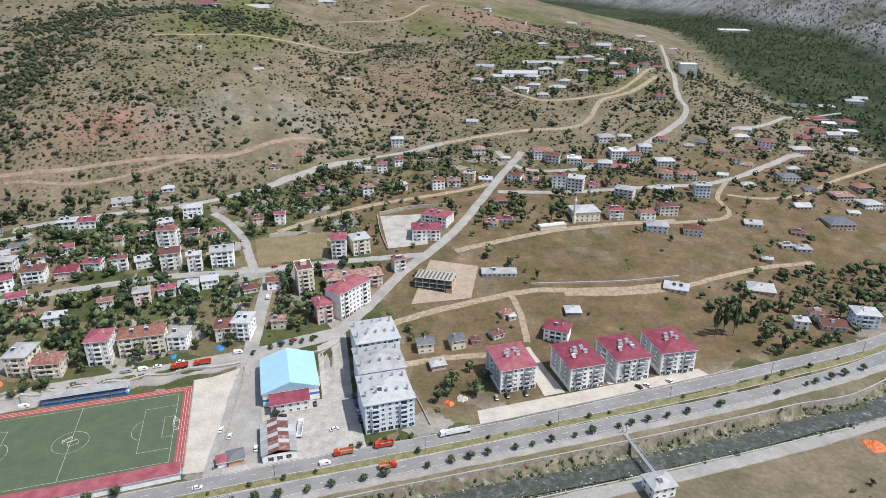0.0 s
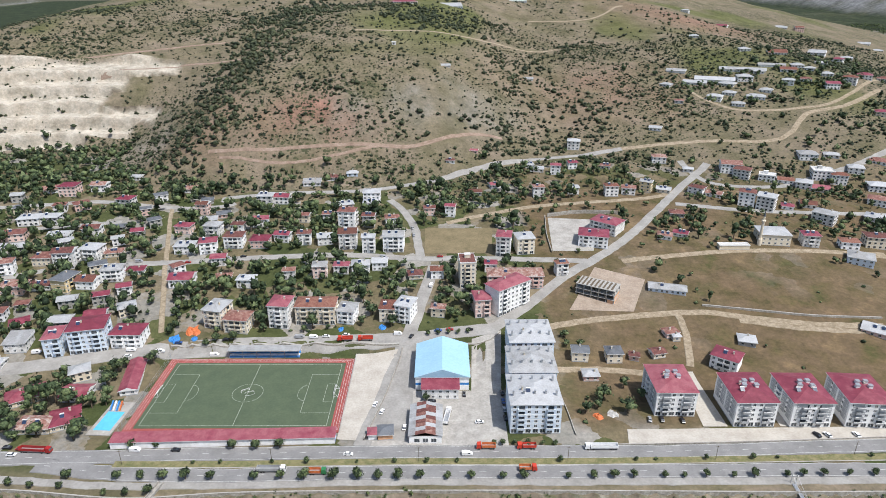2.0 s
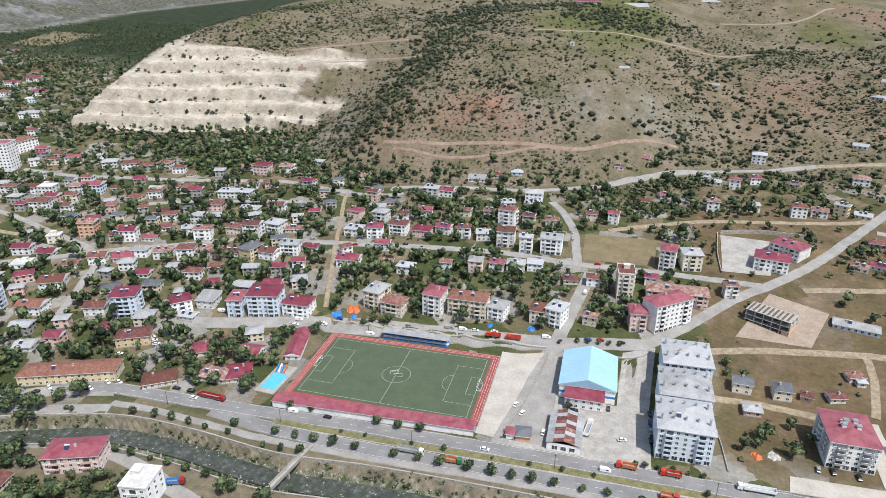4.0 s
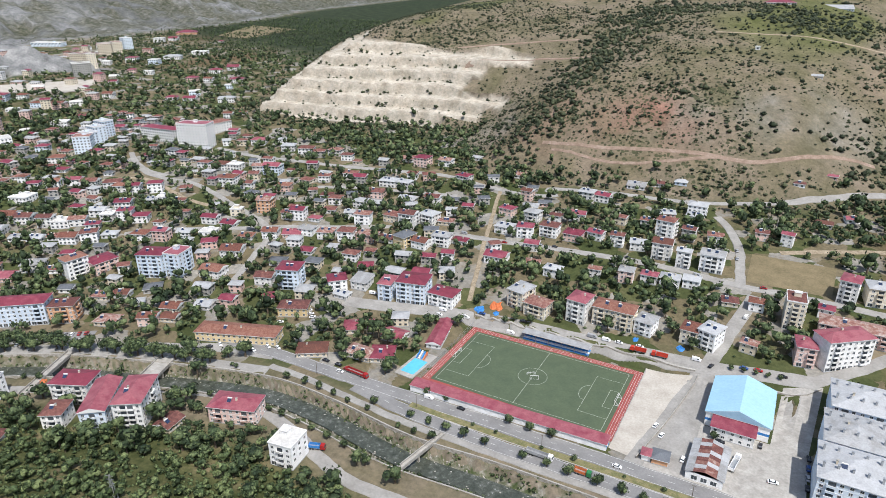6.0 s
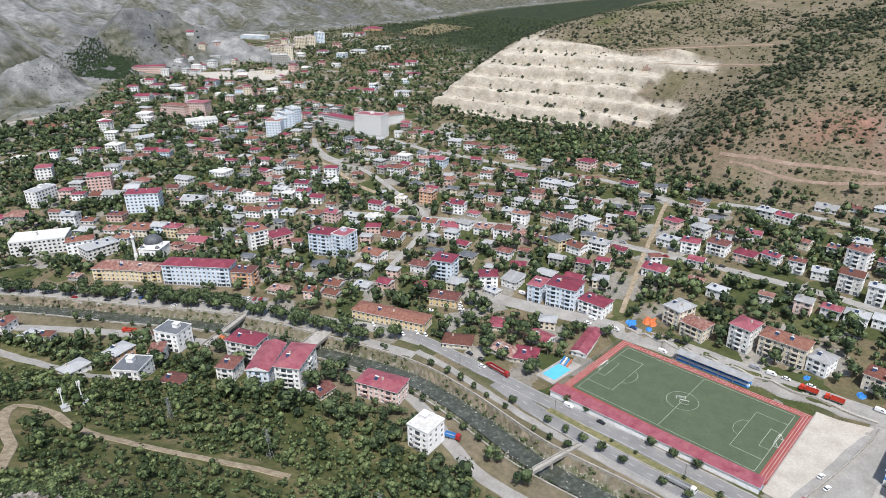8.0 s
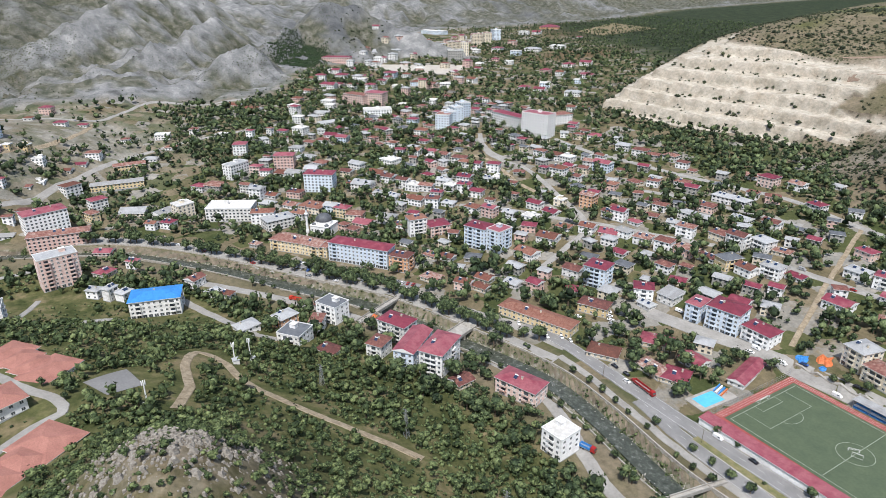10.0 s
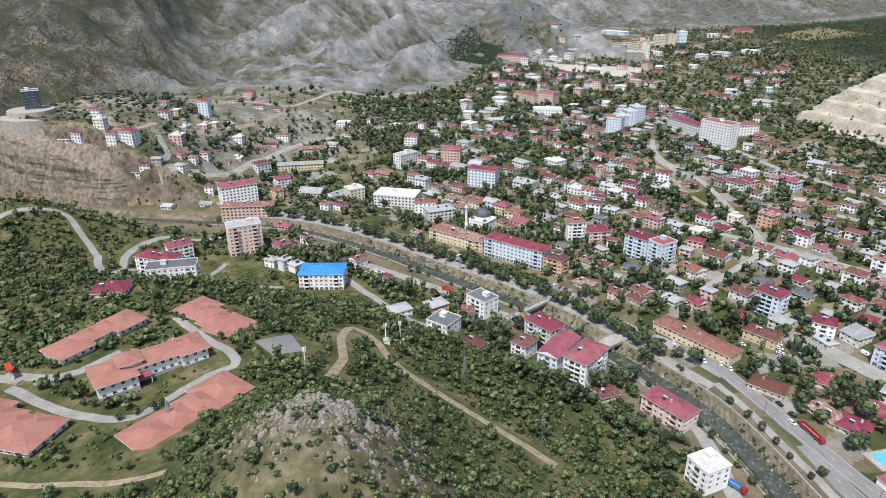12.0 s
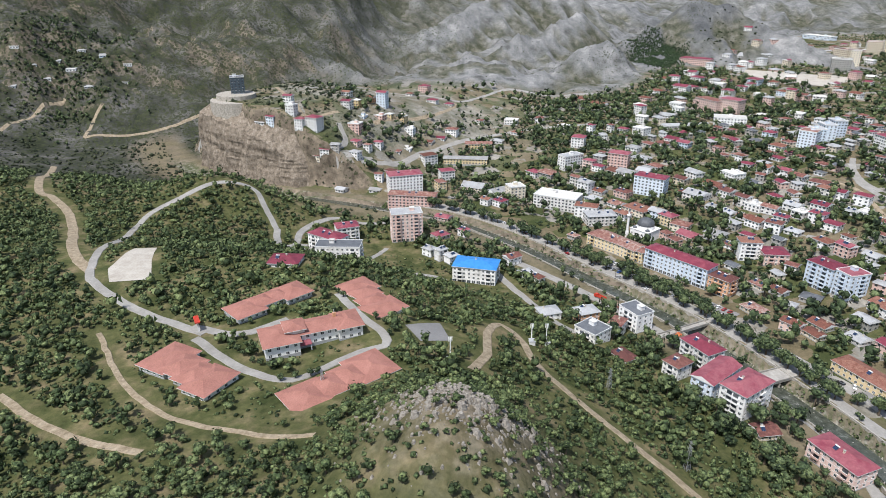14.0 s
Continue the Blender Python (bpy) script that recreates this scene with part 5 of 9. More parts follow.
place_house(300, 438, -11, 12.7, 9.3, 2, "t", "w", "h")
place_house(-195, 494, -4, 9.3, 8.4, 3, "t", "p", "g")
place_house(-148, 511, -1, 12.6, 10.4, 3, "g", "w", "h")
place_house(-135, 515, -4, 11.8, 9.9, 2, "r", "w", "g")
place_house(28, 532, -2, 11.0, 8.8, 1, "t", "w", "h")
place_house(82, 528, 0, 9.3, 8.3, 3, "b", "w", "h")
place_house(-446, 298, 22, 12.8, 10.7, 2, "t", "w", "h")
place_house(-290, 452, 5, 14.5, 11.1, 1, "g", "w", "g")
place_house(387, 375, -14, 8.7, 6.3, 1, "g", "w", "h")
place_house(-417, 344, 18, 12.9, 9.5, 2, "r", "w", "g")
place_house(-501, 209, 48, 14.8, 12.4, 2, "b", "c", "h")
place_house(398, 370, -20, 11.3, 9.7, 1, "g", "b", "h")
place_house(-389, 380, 18, 12.1, 10.9, 4, "b", "o", "g")
place_house(113, 534, 0, 9.5, 7.8, 2, "g", "w", "h")
place_house(-407, 364, 23, 9.6, 7.4, 2, "f", "c", "f")
place_house(322, 442, -11, 15.6, 11.3, 3, "b", "c", "h")
place_house(145, 530, 0, 11.3, 9.1, 3, "t", "w", "h")
place_house(46, 548, 16, 9.5, 8.1, 1, "r", "w", "g")
place_house(-321, 447, 14, 15.7, 11.5, 2, "b", "p", "h")
place_house(-513, 202, 34, 13.2, 10.9, 3, "r", "y", "h")
place_house(-478, 275, 47, 12.3, 10.2, 3, "b", "w", "h")
place_house(-471, 288, 35, 11.4, 9.4, 1, "g", "w", "h")
place_house(-553, 10, 59, 13.3, 10.0, 1, "r", "p", "g")
place_house(-453, 321, 19, 8.0, 6.9, 1, "t", "w", "h")
place_house(161, 533, -13, 11.4, 8.4, 2, "b", "w", "g")
place_house(-360, 427, 24, 10.6, 9.3, 1, "b", "w", "h")
place_house(-491, 267, 30, 13.3, 12.2, 2, "t", "w", "g")
place_house(-524, 196, 38, 11.6, 10.6, 3, "g", "b", "g")
place_house(-535, 169, 34, 13.4, 10.2, 2, "t", "w", "h")
place_house(386, 413, -29, 13.4, 11.6, 1, "g", "w", "g")
place_house(-117, 555, 3, 15.1, 13.7, 1, "g", "w", "g")
place_house(-309, 476, 3, 13.4, 10.7, 2, "g", "w", "h")
place_house(178, 539, -30, 9.8, 7.2, 3, "g", "y", "g")
place_house(-100, 559, -1, 11.6, 8.8, 1, "b", "w", "h")
place_house(304, 480, -44, 16.1, 12.6, 3, "g", "w", "h")
place_house(-471, 318, 33, 12.6, 10.7, 2, "r", "w", "h")
place_house(267, 502, -37, 13.4, 12.0, 4, "g", "w", "g")
place_house(-262, 505, -7, 12.1, 10.8, 3, "r", "w", "h")
place_house(254, 510, -26, 12.5, 10.8, 4, "b", "w", "h")
place_house(-505, 264, 33, 10.9, 9.0, 1, "b", "w", "g")
place_house(-82, 564, 4, 9.8, 9.0, 1, "g", "b", "h")
place_house(-492, 288, 42, 10.9, 8.0, 2, "r", "w", "h")
place_house(193, 537, -21, 11.7, 9.0, 1, "g", "c", "g")
place_house(415, 393, -38, 10.9, 9.1, 1, "b", "c", "h")
place_house(-541, 185, 34, 22.6, 17.0, 2, "t", "c", "h")
place_house(-324, 473, 11, 15.3, 11.3, 2, "g", "w", "h")
place_house(-517, 255, 24, 12.8, 9.6, 1, "g", "w", "g")
place_house(234, 528, -31, 12.7, 9.4, 1, "b", "w", "g")
place_house(-485, 314, 36, 11.9, 10.3, 3, "r", "w", "h")
place_house(221, 534, -41, 12.7, 9.3, 2, "b", "w", "h")
place_house(-575, 64, 42, 11.1, 9.9, 2, "r", "w", "h")
place_house(286, 504, -24, 9.1, 8.3, 1, "r", "w", "h")
place_house(-579, 51, 48, 9.3, 7.7, 2, "t", "w", "g")
place_house(-497, 306, 30, 11.1, 9.9, 2, "f", "w", "f")
place_house(-405, 421, 20, 12.9, 10.7, 2, "t", "p", "h")
place_house(-224, 540, 3, 12.8, 10.2, 1, "b", "w", "h")
place_house(-560, 171, 33, 13.0, 11.8, 1, "b", "w", "g")
place_house(-531, 248, 44, 12.1, 9.2, 1, "g", "w", "h")
place_house(-511, 288, 38, 13.0, 10.0, 2, "b", "w", "g")
place_house(7, 588, -1, 8.3, 6.7, 1, "b", "w", "h")
place_house(105, 580, -10, 9.2, 8.0, 3, "r", "w", "h")
place_house(-520, 279, 36, 14.0, 11.0, 2, "f", "w", "f")
place_house(-471, 358, 25, 10.3, 7.6, 1, "b", "w", "h")
place_house(346, 482, -38, 14.0, 12.5, 2, "g", "w", "h")
place_house(89, 588, -9, 12.1, 9.0, 1, "g", "w", "h")
place_house(306, 510, -20, 12.1, 11.0, 1, "t", "w", "g")
place_house(-385, 455, 25, 10.3, 8.5, 2, "b", "w", "h")
place_house(-511, 307, 31, 13.1, 10.6, 2, "g", "w", "g")
place_house(-531, 273, 30, 12.2, 9.3, 3, "b", "w", "g")
place_house(-578, 153, 34, 13.3, 11.2, 1, "g", "b", "h")
place_house(-439, 410, 15, 11.3, 9.6, 2, "b", "w", "g")
place_house(-506, 328, 34, 13.3, 11.3, 2, "r", "w", "g")
place_house(377, 471, -23, 13.3, 9.7, 4, "g", "b", "h")
place_house(-494, 347, 33, 10.4, 9.2, 1, "g", "w", "h")
place_house(82, 599, 2, 9.4, 8.4, 1, "g", "w", "h")
place_house(-371, 478, 20, 13.3, 9.9, 1, "b", "w", "h")
place_house(-490, 355, 34, 8.6, 7.6, 1, "f", "w", "f")
place_house(-555, 242, 35, 19.0, 15.9, 2, "g", "w", "g")
place_house(-578, 181, 40, 14.4, 11.2, 2, "b", "p", "h")
place_house(123, 595, 6, 8.5, 7.6, 2, "r", "w", "g")
place_house(30, 609, -8, 7.6, 5.8, 1, "r", "p", "g")
place_house(-591, 162, 40, 11.6, 10.1, 1, "t", "w", "g")
place_house(-595, 149, 41, 12.6, 10.5, 4, "g", "w", "g")
place_house(-567, 235, 39, 10.6, 8.9, 1, "t", "w", "h")
place_house(-460, 407, 19, 14.4, 13.2, 3, "t", "w", "h")
place_house(-611, 65, 126, 19.4, 16.0, 1, "g", "w", "g")
place_house(155, 595, -15, 8.6, 7.8, 1, "b", "w", "h")
place_house(-554, 269, 30, 13.5, 12.4, 2, "b", "w", "g")
place_house(-301, 541, 2, 12.6, 10.8, 2, "b", "w", "g")
place_house(-618, -57, 69, 11.8, 8.6, 1, "g", "w", "g")
place_house(-322, 531, 4, 14.5, 13.3, 3, "r", "p", "h")
place_house(470, 407, -16, 21.4, 19.2, 2, "n", "p", "h")
place_house(-509, 364, 37, 12.7, 9.7, 3, "r", "w", "h")
place_house(-427, 458, 21, 8.8, 7.2, 1, "b", "w", "g")
place_house(-521, 351, 35, 10.8, 9.6, 3, "r", "w", "g")
place_house(-622, -92, 62, 9.9, 8.8, 1, "g", "w", "g")
place_house(231, 586, -17, 8.9, 6.8, 1, "g", "w", "h")
place_house(-443, 448, 16, 16.7, 12.4, 3, "r", "b", "g")
place_house(-628, -54, 74, 8.0, 5.9, 3, "b", "w", "g")
place_house(-630, 43, 65, 22.8, 18.8, 1, "g", "c", "g")
place_house(-280, 567, 1, 8.9, 7.9, 1, "g", "w", "g")
place_house(-616, 144, 42, 10.0, 7.6, 3, "b", "w", "g")
place_house(276, 572, -33, 13.8, 11.8, 3, "b", "w", "h")
place_house(-577, 267, 28, 16.9, 13.5, 1, "t", "w", "g")
place_house(-341, 537, 24, 13.9, 12.7, 1, "b", "w", "g")
place_house(370, 519, -32, 13.9, 12.8, 2, "b", "w", "h")
place_house(323, 551, -28, 12.9, 11.6, 2, "g", "w", "h")
place_house(-592, 241, 34, 12.0, 10.6, 2, "b", "c", "g")
place_house(334, 546, -22, 15.9, 11.6, 1, "r", "w", "g")
place_house(297, 567, -27, 13.9, 11.1, 2, "f", "w", "f")
place_house(-538, 349, 34, 13.0, 10.8, 2, "t", "w", "h")
place_house(-460, 447, 26, 12.0, 10.3, 2, "b", "w", "g")
place_house(464, 443, -16, 14.1, 12.0, 1, "g", "c", "g")
place_house(312, 563, -19, 13.0, 10.1, 1, "t", "w", "g")
place_house(271, 587, -14, 18.0, 13.8, 3, "b", "w", "g")
place_house(211, 612, -11, 13.1, 11.2, 2, "b", "w", "h")
place_house(-647, -43, 62, 10.2, 8.2, 2, "b", "w", "h")
place_house(393, 516, -23, 17.2, 12.5, 2, "b", "w", "h")
place_house(-400, 511, 15, 11.1, 8.7, 2, "b", "w", "h")
place_house(-644, -98, 73, 9.1, 7.1, 3, "g", "k", "g")
place_house(-647, -79, 57, 11.2, 8.2, 3, "g", "w", "h")
place_house(-622, 197, 38, 18.4, 13.8, 2, "g", "w", "g")
place_house(-484, 439, 14, 13.2, 10.4, 2, "f", "w", "f")
place_house(-552, 351, 40, 15.3, 11.8, 2, "b", "w", "h")
place_house(-644, 120, 43, 20.5, 15.8, 2, "b", "k", "h")
place_house(-646, -109, 73, 10.2, 7.6, 3, "r", "w", "g")
place_house(-605, 258, 24, 15.4, 11.6, 2, "g", "w", "g")
place_house(-649, 107, 36, 13.4, 10.8, 2, "r", "w", "h")
place_house(-622, 214, 49, 13.4, 11.4, 2, "g", "w", "g")
place_house(-650, -119, 66, 11.3, 9.4, 2, "b", "c", "h")
place_house(-499, 434, 17, 14.4, 12.8, 2, "t", "w", "h")
place_house(-594, 291, 22, 17.5, 15.1, 2, "f", "w", "f")
place_house(134, 648, -11, 12.3, 10.2, 3, "g", "w", "h")
place_house(357, 558, -16, 13.4, 9.8, 3, "t", "w", "h")
place_house(-635, 189, 38, 15.5, 13.7, 1, "t", "w", "g")
place_house(445, 492, -17, 12.4, 10.3, 1, "g", "w", "h")
place_house(509, 427, -33, 9.4, 8.5, 1, "g", "w", "h")
place_house(347, 568, -15, 17.5, 15.3, 3, "f", "w", "f")

# ---- distant houses ----
place_house(-572, 342, 29, 14.5, 11.4, 2, "b", "w", "g")
place_house(-645, 173, 49, 10.5, 8.8, 2, "r", "w", "h")
place_house(-421, 519, 9, 13.5, 11.2, 2, "b", "w", "h")
place_house(387, 546, -17, 17.7, 13.8, 2, "g", "w", "h")
place_house(-667, -68, 61, 7.3, 6.2, 3, "b", "w", "h")
place_house(-634, 219, 41, 11.5, 9.6, 1, "g", "w", "h")
place_house(-516, 429, 14, 12.5, 9.0, 2, "b", "w", "h")
place_house(-661, -121, 61, 14.5, 11.8, 5, "r", "w", "h")
place_house(-668, -81, 59, 11.5, 9.6, 2, "r", "p", "h")
place_house(-662, -135, 60, 10.4, 9.1, 4, "r", "w", "h")
place_house(435, 517, -36, 10.5, 7.9, 1, "g", "w", "g")
place_house(-655, 166, 45, 11.6, 9.1, 3, "r", "p", "h")
place_house(-588, 337, 35, 12.7, 9.9, 2, "r", "w", "g")
place_house(-638, 231, 31, 14.8, 12.5, 1, "b", "w", "h")
place_house(-452, 509, 24, 15.8, 11.7, 2, "b", "w", "h")
place_house(-679, -58, 69, 9.5, 7.8, 3, "r", "w", "h")
place_house(-601, 325, 32, 12.7, 11.6, 2, "t", "w", "g")
place_house(-613, 312, 40, 11.8, 8.9, 2, "r", "w", "h")
place_house(-665, 179, 42, 11.8, 9.0, 3, "g", "k", "h")
place_house(381, 574, -22, 12.8, 11.7, 2, "g", "w", "h")
place_house(-674, -146, 64, 10.6, 7.8, 4, "f", "w", "f")
place_house(-686, -82, 71, 12.8, 11.3, 4, "f", "p", "f")
place_house(-690, -40, 71, 12.9, 11.1, 1, "b", "w", "h")
place_house(-674, -167, 59, 10.7, 8.8, 4, "r", "b", "g")
place_house(-475, 507, 30, 14.0, 11.4, 2, "g", "w", "h")
place_house(349, 601, -12, 16.0, 14.0, 2, "g", "w", "h")
place_house(-673, 184, 44, 7.6, 6.0, 3, "b", "c", "g")
place_house(508, 479, -26, 12.0, 10.5, 1, "n", "w", "h")
place_house(-698, -28, 70, 10.9, 10.0, 1, "f", "w", "f")
place_house(-664, 223, 37, 18.5, 15.3, 1, "g", "w", "h")
place_house(543, 443, -8, 17.5, 15.6, 2, "g", "w", "h")
place_house(528, 461, -15, 17.5, 15.3, 2, "b", "w", "h")
place_house(-681, -180, 70, 10.8, 9.8, 2, "g", "w", "g")
place_house(372, 601, -22, 13.1, 9.6, 1, "g", "w", "h")
place_house(224, 672, -23, 12.0, 9.1, 1, "g", "w", "g")
place_house(-636, 316, 29, 7.7, 6.9, 2, "t", "w", "h")
place_house(505, 506, -19, 16.7, 14.5, 2, "n", "w", "h")
place_house(410, 589, -38, 15.5, 14.1, 1, "b", "w", "h")
place_house(-701, -154, 74, 9.9, 7.6, 3, "r", "w", "g")
place_house(433, 573, -24, 10.0, 8.7, 1, "g", "w", "h")
place_house(-714, -78, 66, 11.0, 9.3, 1, "f", "b", "f")
place_house(471, 543, -36, 8.9, 7.6, 2, "b", "w", "g")
place_house(-630, 351, 24, 12.3, 9.7, 1, "r", "w", "h")
place_house(-647, 320, 27, 12.3, 11.2, 1, "b", "w", "h")
place_house(481, 539, -26, 12.3, 10.2, 1, "b", "w", "h")
place_house(-690, 222, 45, 13.5, 12.0, 2, "g", "w", "h")
place_house(-518, 508, 23, 14.6, 12.4, 2, "r", "w", "h")
place_house(-720, -94, 65, 11.1, 8.8, 3, "r", "w", "g")
place_house(501, 526, -35, 14.7, 13.0, 1, "t", "w", "h")
place_house(-726, -59, 63, 12.3, 9.0, 2, "f", "p", "f")
place_house(-729, -4, 64, 11.3, 9.7, 1, "t", "w", "g")
place_house(-730, -25, 67, 10.2, 8.2, 3, "f", "w", "f")
place_house(465, 564, -32, 12.4, 9.0, 1, "t", "w", "g")
place_house(-730, -84, 61, 7.9, 6.6, 3, "f", "y", "f")
place_house(-734, -48, 57, 7.9, 6.3, 2, "f", "y", "f")
place_house(453, 583, -36, 14.8, 13.0, 1, "n", "w", "h")
place_house(-744, 10, 70, 11.5, 8.9, 1, "r", "w", "g")
place_house(-691, 278, 40, 13.8, 11.2, 2, "r", "b", "g")
place_house(-745, -35, 59, 11.5, 9.2, 3, "f", "y", "f")
place_house(-706, 244, 31, 15.0, 11.2, 1, "b", "w", "h")
place_house(573, 480, -7, 16.3, 13.6, 2, "t", "k", "h")
place_house(-704, 259, 46, 13.9, 11.8, 1, "b", "w", "h")
place_house(533, 531, -16, 12.8, 10.8, 1, "g", "w", "h")
place_house(-658, 365, 33, 15.1, 12.8, 2, "t", "w", "h")
place_house(-751, -57, 68, 11.5, 9.0, 6, "r", "b", "g")
place_house(-547, 518, 17, 11.6, 9.8, 1, "b", "w", "h")
place_house(-752, 78, 63, 14.1, 10.4, 1, "g", "w", "h")
place_house(-706, 271, 39, 15.2, 12.4, 2, "r", "w", "g")
place_house(554, 515, -16, 14.1, 12.4, 1, "t", "w", "g")
place_house(-755, -70, 58, 9.3, 8.4, 2, "t", "o", "g")
place_house(-55, 757, 0, 4.6, 3.3, 1, "f", "w", "f")
place_house(-754, -98, 60, 10.5, 7.9, 2, "t", "w", "g")
place_house(-760, 24, 68, 14.1, 10.7, 3, "b", "w", "h")
place_house(509, 570, -27, 14.1, 10.6, 1, "t", "c", "h")
place_house(524, 563, -24, 8.3, 6.3, 1, "r", "w", "h")
place_house(-568, 520, 22, 10.7, 9.0, 2, "r", "w", "g")
place_house(265, 728, -14, 9.5, 7.1, 1, "b", "w", "h")
place_house(-759, 190, 41, 8.5, 6.3, 4, "r", "w", "h")
place_house(532, 574, -35, 15.7, 13.2, 3, "t", "w", "h")
place_house(-777, 104, 55, 12.1, 10.4, 1, "t", "w", "h")
place_house(326, 714, -21, 13.2, 9.8, 1, "g", "w", "h")
place_house(-746, 247, 34, 15.7, 13.6, 3, "f", "w", "f")
place_house(515, 594, -19, 15.7, 12.7, 1, "g", "w", "h")
place_house(-686, 388, 29, 8.5, 6.3, 1, "b", "w", "g")
place_house(-756, 228, 46, 11.0, 9.3, 2, "r", "w", "h")
place_house(306, 731, -34, 15.7, 11.4, 2, "g", "w", "h")
place_house(-764, 215, 31, 7.4, 5.7, 3, "b", "w", "h")
place_house(-704, 378, 33, 12.3, 10.7, 2, "r", "b", "h")
far_house(531, 607, -33, 12.4, 9.2, 1, "g", "w", "g")
far_house(351, 729, -24, 19.6, 17.2, 1, "g", "w", "h")
far_house(326, 741, -34, 13.6, 10.4, 1, "g", "w", "h")
far_house(-793, 165, 38, 12.5, 11.5, 1, "f", "w", "f")
far_house(-809, 61, 63, 8.8, 7.9, 2, "b", "w", "h")
far_house(580, 572, -18, 21.3, 16.7, 3, "g", "p", "h")
far_house(264, 774, -43, 12.4, 9.1, 1, "g", "w", "h")
far_house(462, 677, -23, 12.5, 10.5, 2, "r", "c", "h")
far_house(-818, 102, 73, 16.5, 12.1, 2, "f", "w", "f")
far_house(367, 741, -38, 12.6, 11.5, 1, "g", "w", "h")
far_house(-819, 138, 66, 10.2, 8.9, 2, "b", "w", "h")
far_house(333, 766, -40, 17.7, 16.2, 1, "g", "w", "h")
far_house(-629, 570, 26, 10.4, 8.7, 2, "t", "w", "g")
far_house(355, 774, -10, 16.8, 13.8, 2, "g", "w", "h")
far_house(397, 754, -27, 12.9, 10.5, 2, "g", "w", "h")
far_house(-853, 1, 66, 13.1, 9.9, 2, "r", "w", "h")
far_house(438, 737, -9, 14.3, 11.6, 2, "r", "w", "g")
far_house(-861, 23, 63, 10.6, 8.0, 1, "r", "w", "h")
far_house(-627, 592, 17, 9.3, 7.5, 1, "t", "w", "h")
far_house(-810, 300, 50, 18.5, 13.5, 1, "g", "w", "g")
far_house(420, 760, -21, 11.9, 10.4, 1, "b", "w", "h")
far_house(618, 618, -21, 26.7, 22.1, 2, "r", "p", "h")
far_house(378, 791, -14, 12.0, 9.7, 1, "g", "w", "h")
far_house(364, 801, -23, 13.3, 11.8, 1, "g", "w", "h")
far_house(464, 748, -40, 14.7, 11.5, 3, "t", "w", "h")
far_house(-831, 320, 40, 12.3, 10.0, 2, "f", "w", "f")
far_house(449, 770, -19, 12.2, 10.3, 1, "g", "w", "h")
far_house(413, 791, -17, 17.6, 13.4, 1, "t", "w", "g")
far_house(670, 591, -28, 16.5, 14.2, 1, "g", "w", "g")
far_house(-776, 444, 43, 17.7, 15.7, 2, "f", "w", "f")
far_house(-895, -30, 69, 9.6, 7.9, 1, "t", "w", "h")
far_house(438, 789, -37, 10.9, 9.3, 1, "g", "w", "h")
far_house(428, 800, -16, 13.7, 11.9, 1, "g", "w", "h")
far_house(-882, 229, 39, 20.9, 15.9, 1, "t", "w", "g")
far_house(493, 769, -29, 15.2, 13.6, 2, "r", "w", "h")
far_house(-856, 327, 42, 16.8, 14.2, 2, "f", "w", "f")
far_house(-922, -10, 63, 14.1, 11.6, 3, "r", "p", "h")
far_house(-787, 482, 38, 11.3, 9.1, 1, "r", "w", "g")
far_house(664, 644, -10, 25.4, 21.4, 2, "b", "w", "g")
far_house(463, 812, -24, 12.7, 9.9, 1, "g", "w", "g")
far_house(-915, 213, 39, 17.2, 13.4, 1, "t", "p", "g")
far_house(-893, 295, 40, 14.4, 12.4, 2, "t", "p", "h")
far_house(-697, 632, 39, 21.5, 16.5, 2, "g", "w", "h")
far_house(694, 639, -19, 18.8, 15.7, 2, "g", "w", "g")
far_house(673, 665, -17, 21.7, 18.6, 2, "b", "w", "h")
far_house(528, 786, -25, 14.4, 11.6, 2, "b", "w", "h")
far_house(427, 854, -16, 21.6, 18.4, 1, "t", "w", "g")
far_house(393, 872, -8, 13.0, 11.7, 1, "g", "w", "h")
far_house(-751, 616, 32, 16.3, 13.8, 1, "r", "w", "g")
far_house(732, 652, -30, 21.0, 15.6, 2, "f", "w", "f")
far_house(-777, 607, 36, 16.5, 12.2, 1, "r", "w", "h")
far_house(-933, 325, 48, 19.6, 15.3, 2, "t", "w", "h")
far_house(-902, 414, 35, 15.1, 11.6, 3, "r", "w", "h")
far_house(-770, 641, 47, 15.3, 13.5, 2, "f", "b", "f")
far_house(-899, 457, 43, 13.8, 11.6, 1, "f", "w", "f")
far_house(-941, 363, 43, 20.0, 15.2, 3, "r", "w", "g")
far_house(739, 694, -38, 21.7, 17.9, 1, "f", "w", "f")
far_house(-933, 398, 44, 15.5, 11.3, 2, "b", "w", "h")
far_house(-57, 1013, 7, 37.9, 27.6, 1, "r", "w", "h")
far_house(355, 952, -17, 12.3, 9.9, 1, "g", "w", "h")
far_house(-893, 487, 38, 15.5, 11.4, 2, "t", "b", "h")
far_house(-949, 379, 46, 17.1, 13.2, 2, "r", "w", "h")
far_house(-910, -472, 109, 10.9, 9.4, 1, "g", "w", "h")
far_house(-960, 365, 47, 17.2, 13.3, 2, "r", "w", "h")
far_house(743, 715, -13, 23.6, 19.4, 1, "r", "w", "h")
far_house(-760, 697, 33, 11.0, 9.5, 2, "f", "b", "f")
far_house(-935, 447, 45, 14.2, 10.6, 2, "r", "w", "h")
far_house(769, 695, -11, 20.5, 18.7, 2, "r", "w", "h")
far_house(-940, -438, 96, 14.2, 11.2, 1, "f", "w", "f")
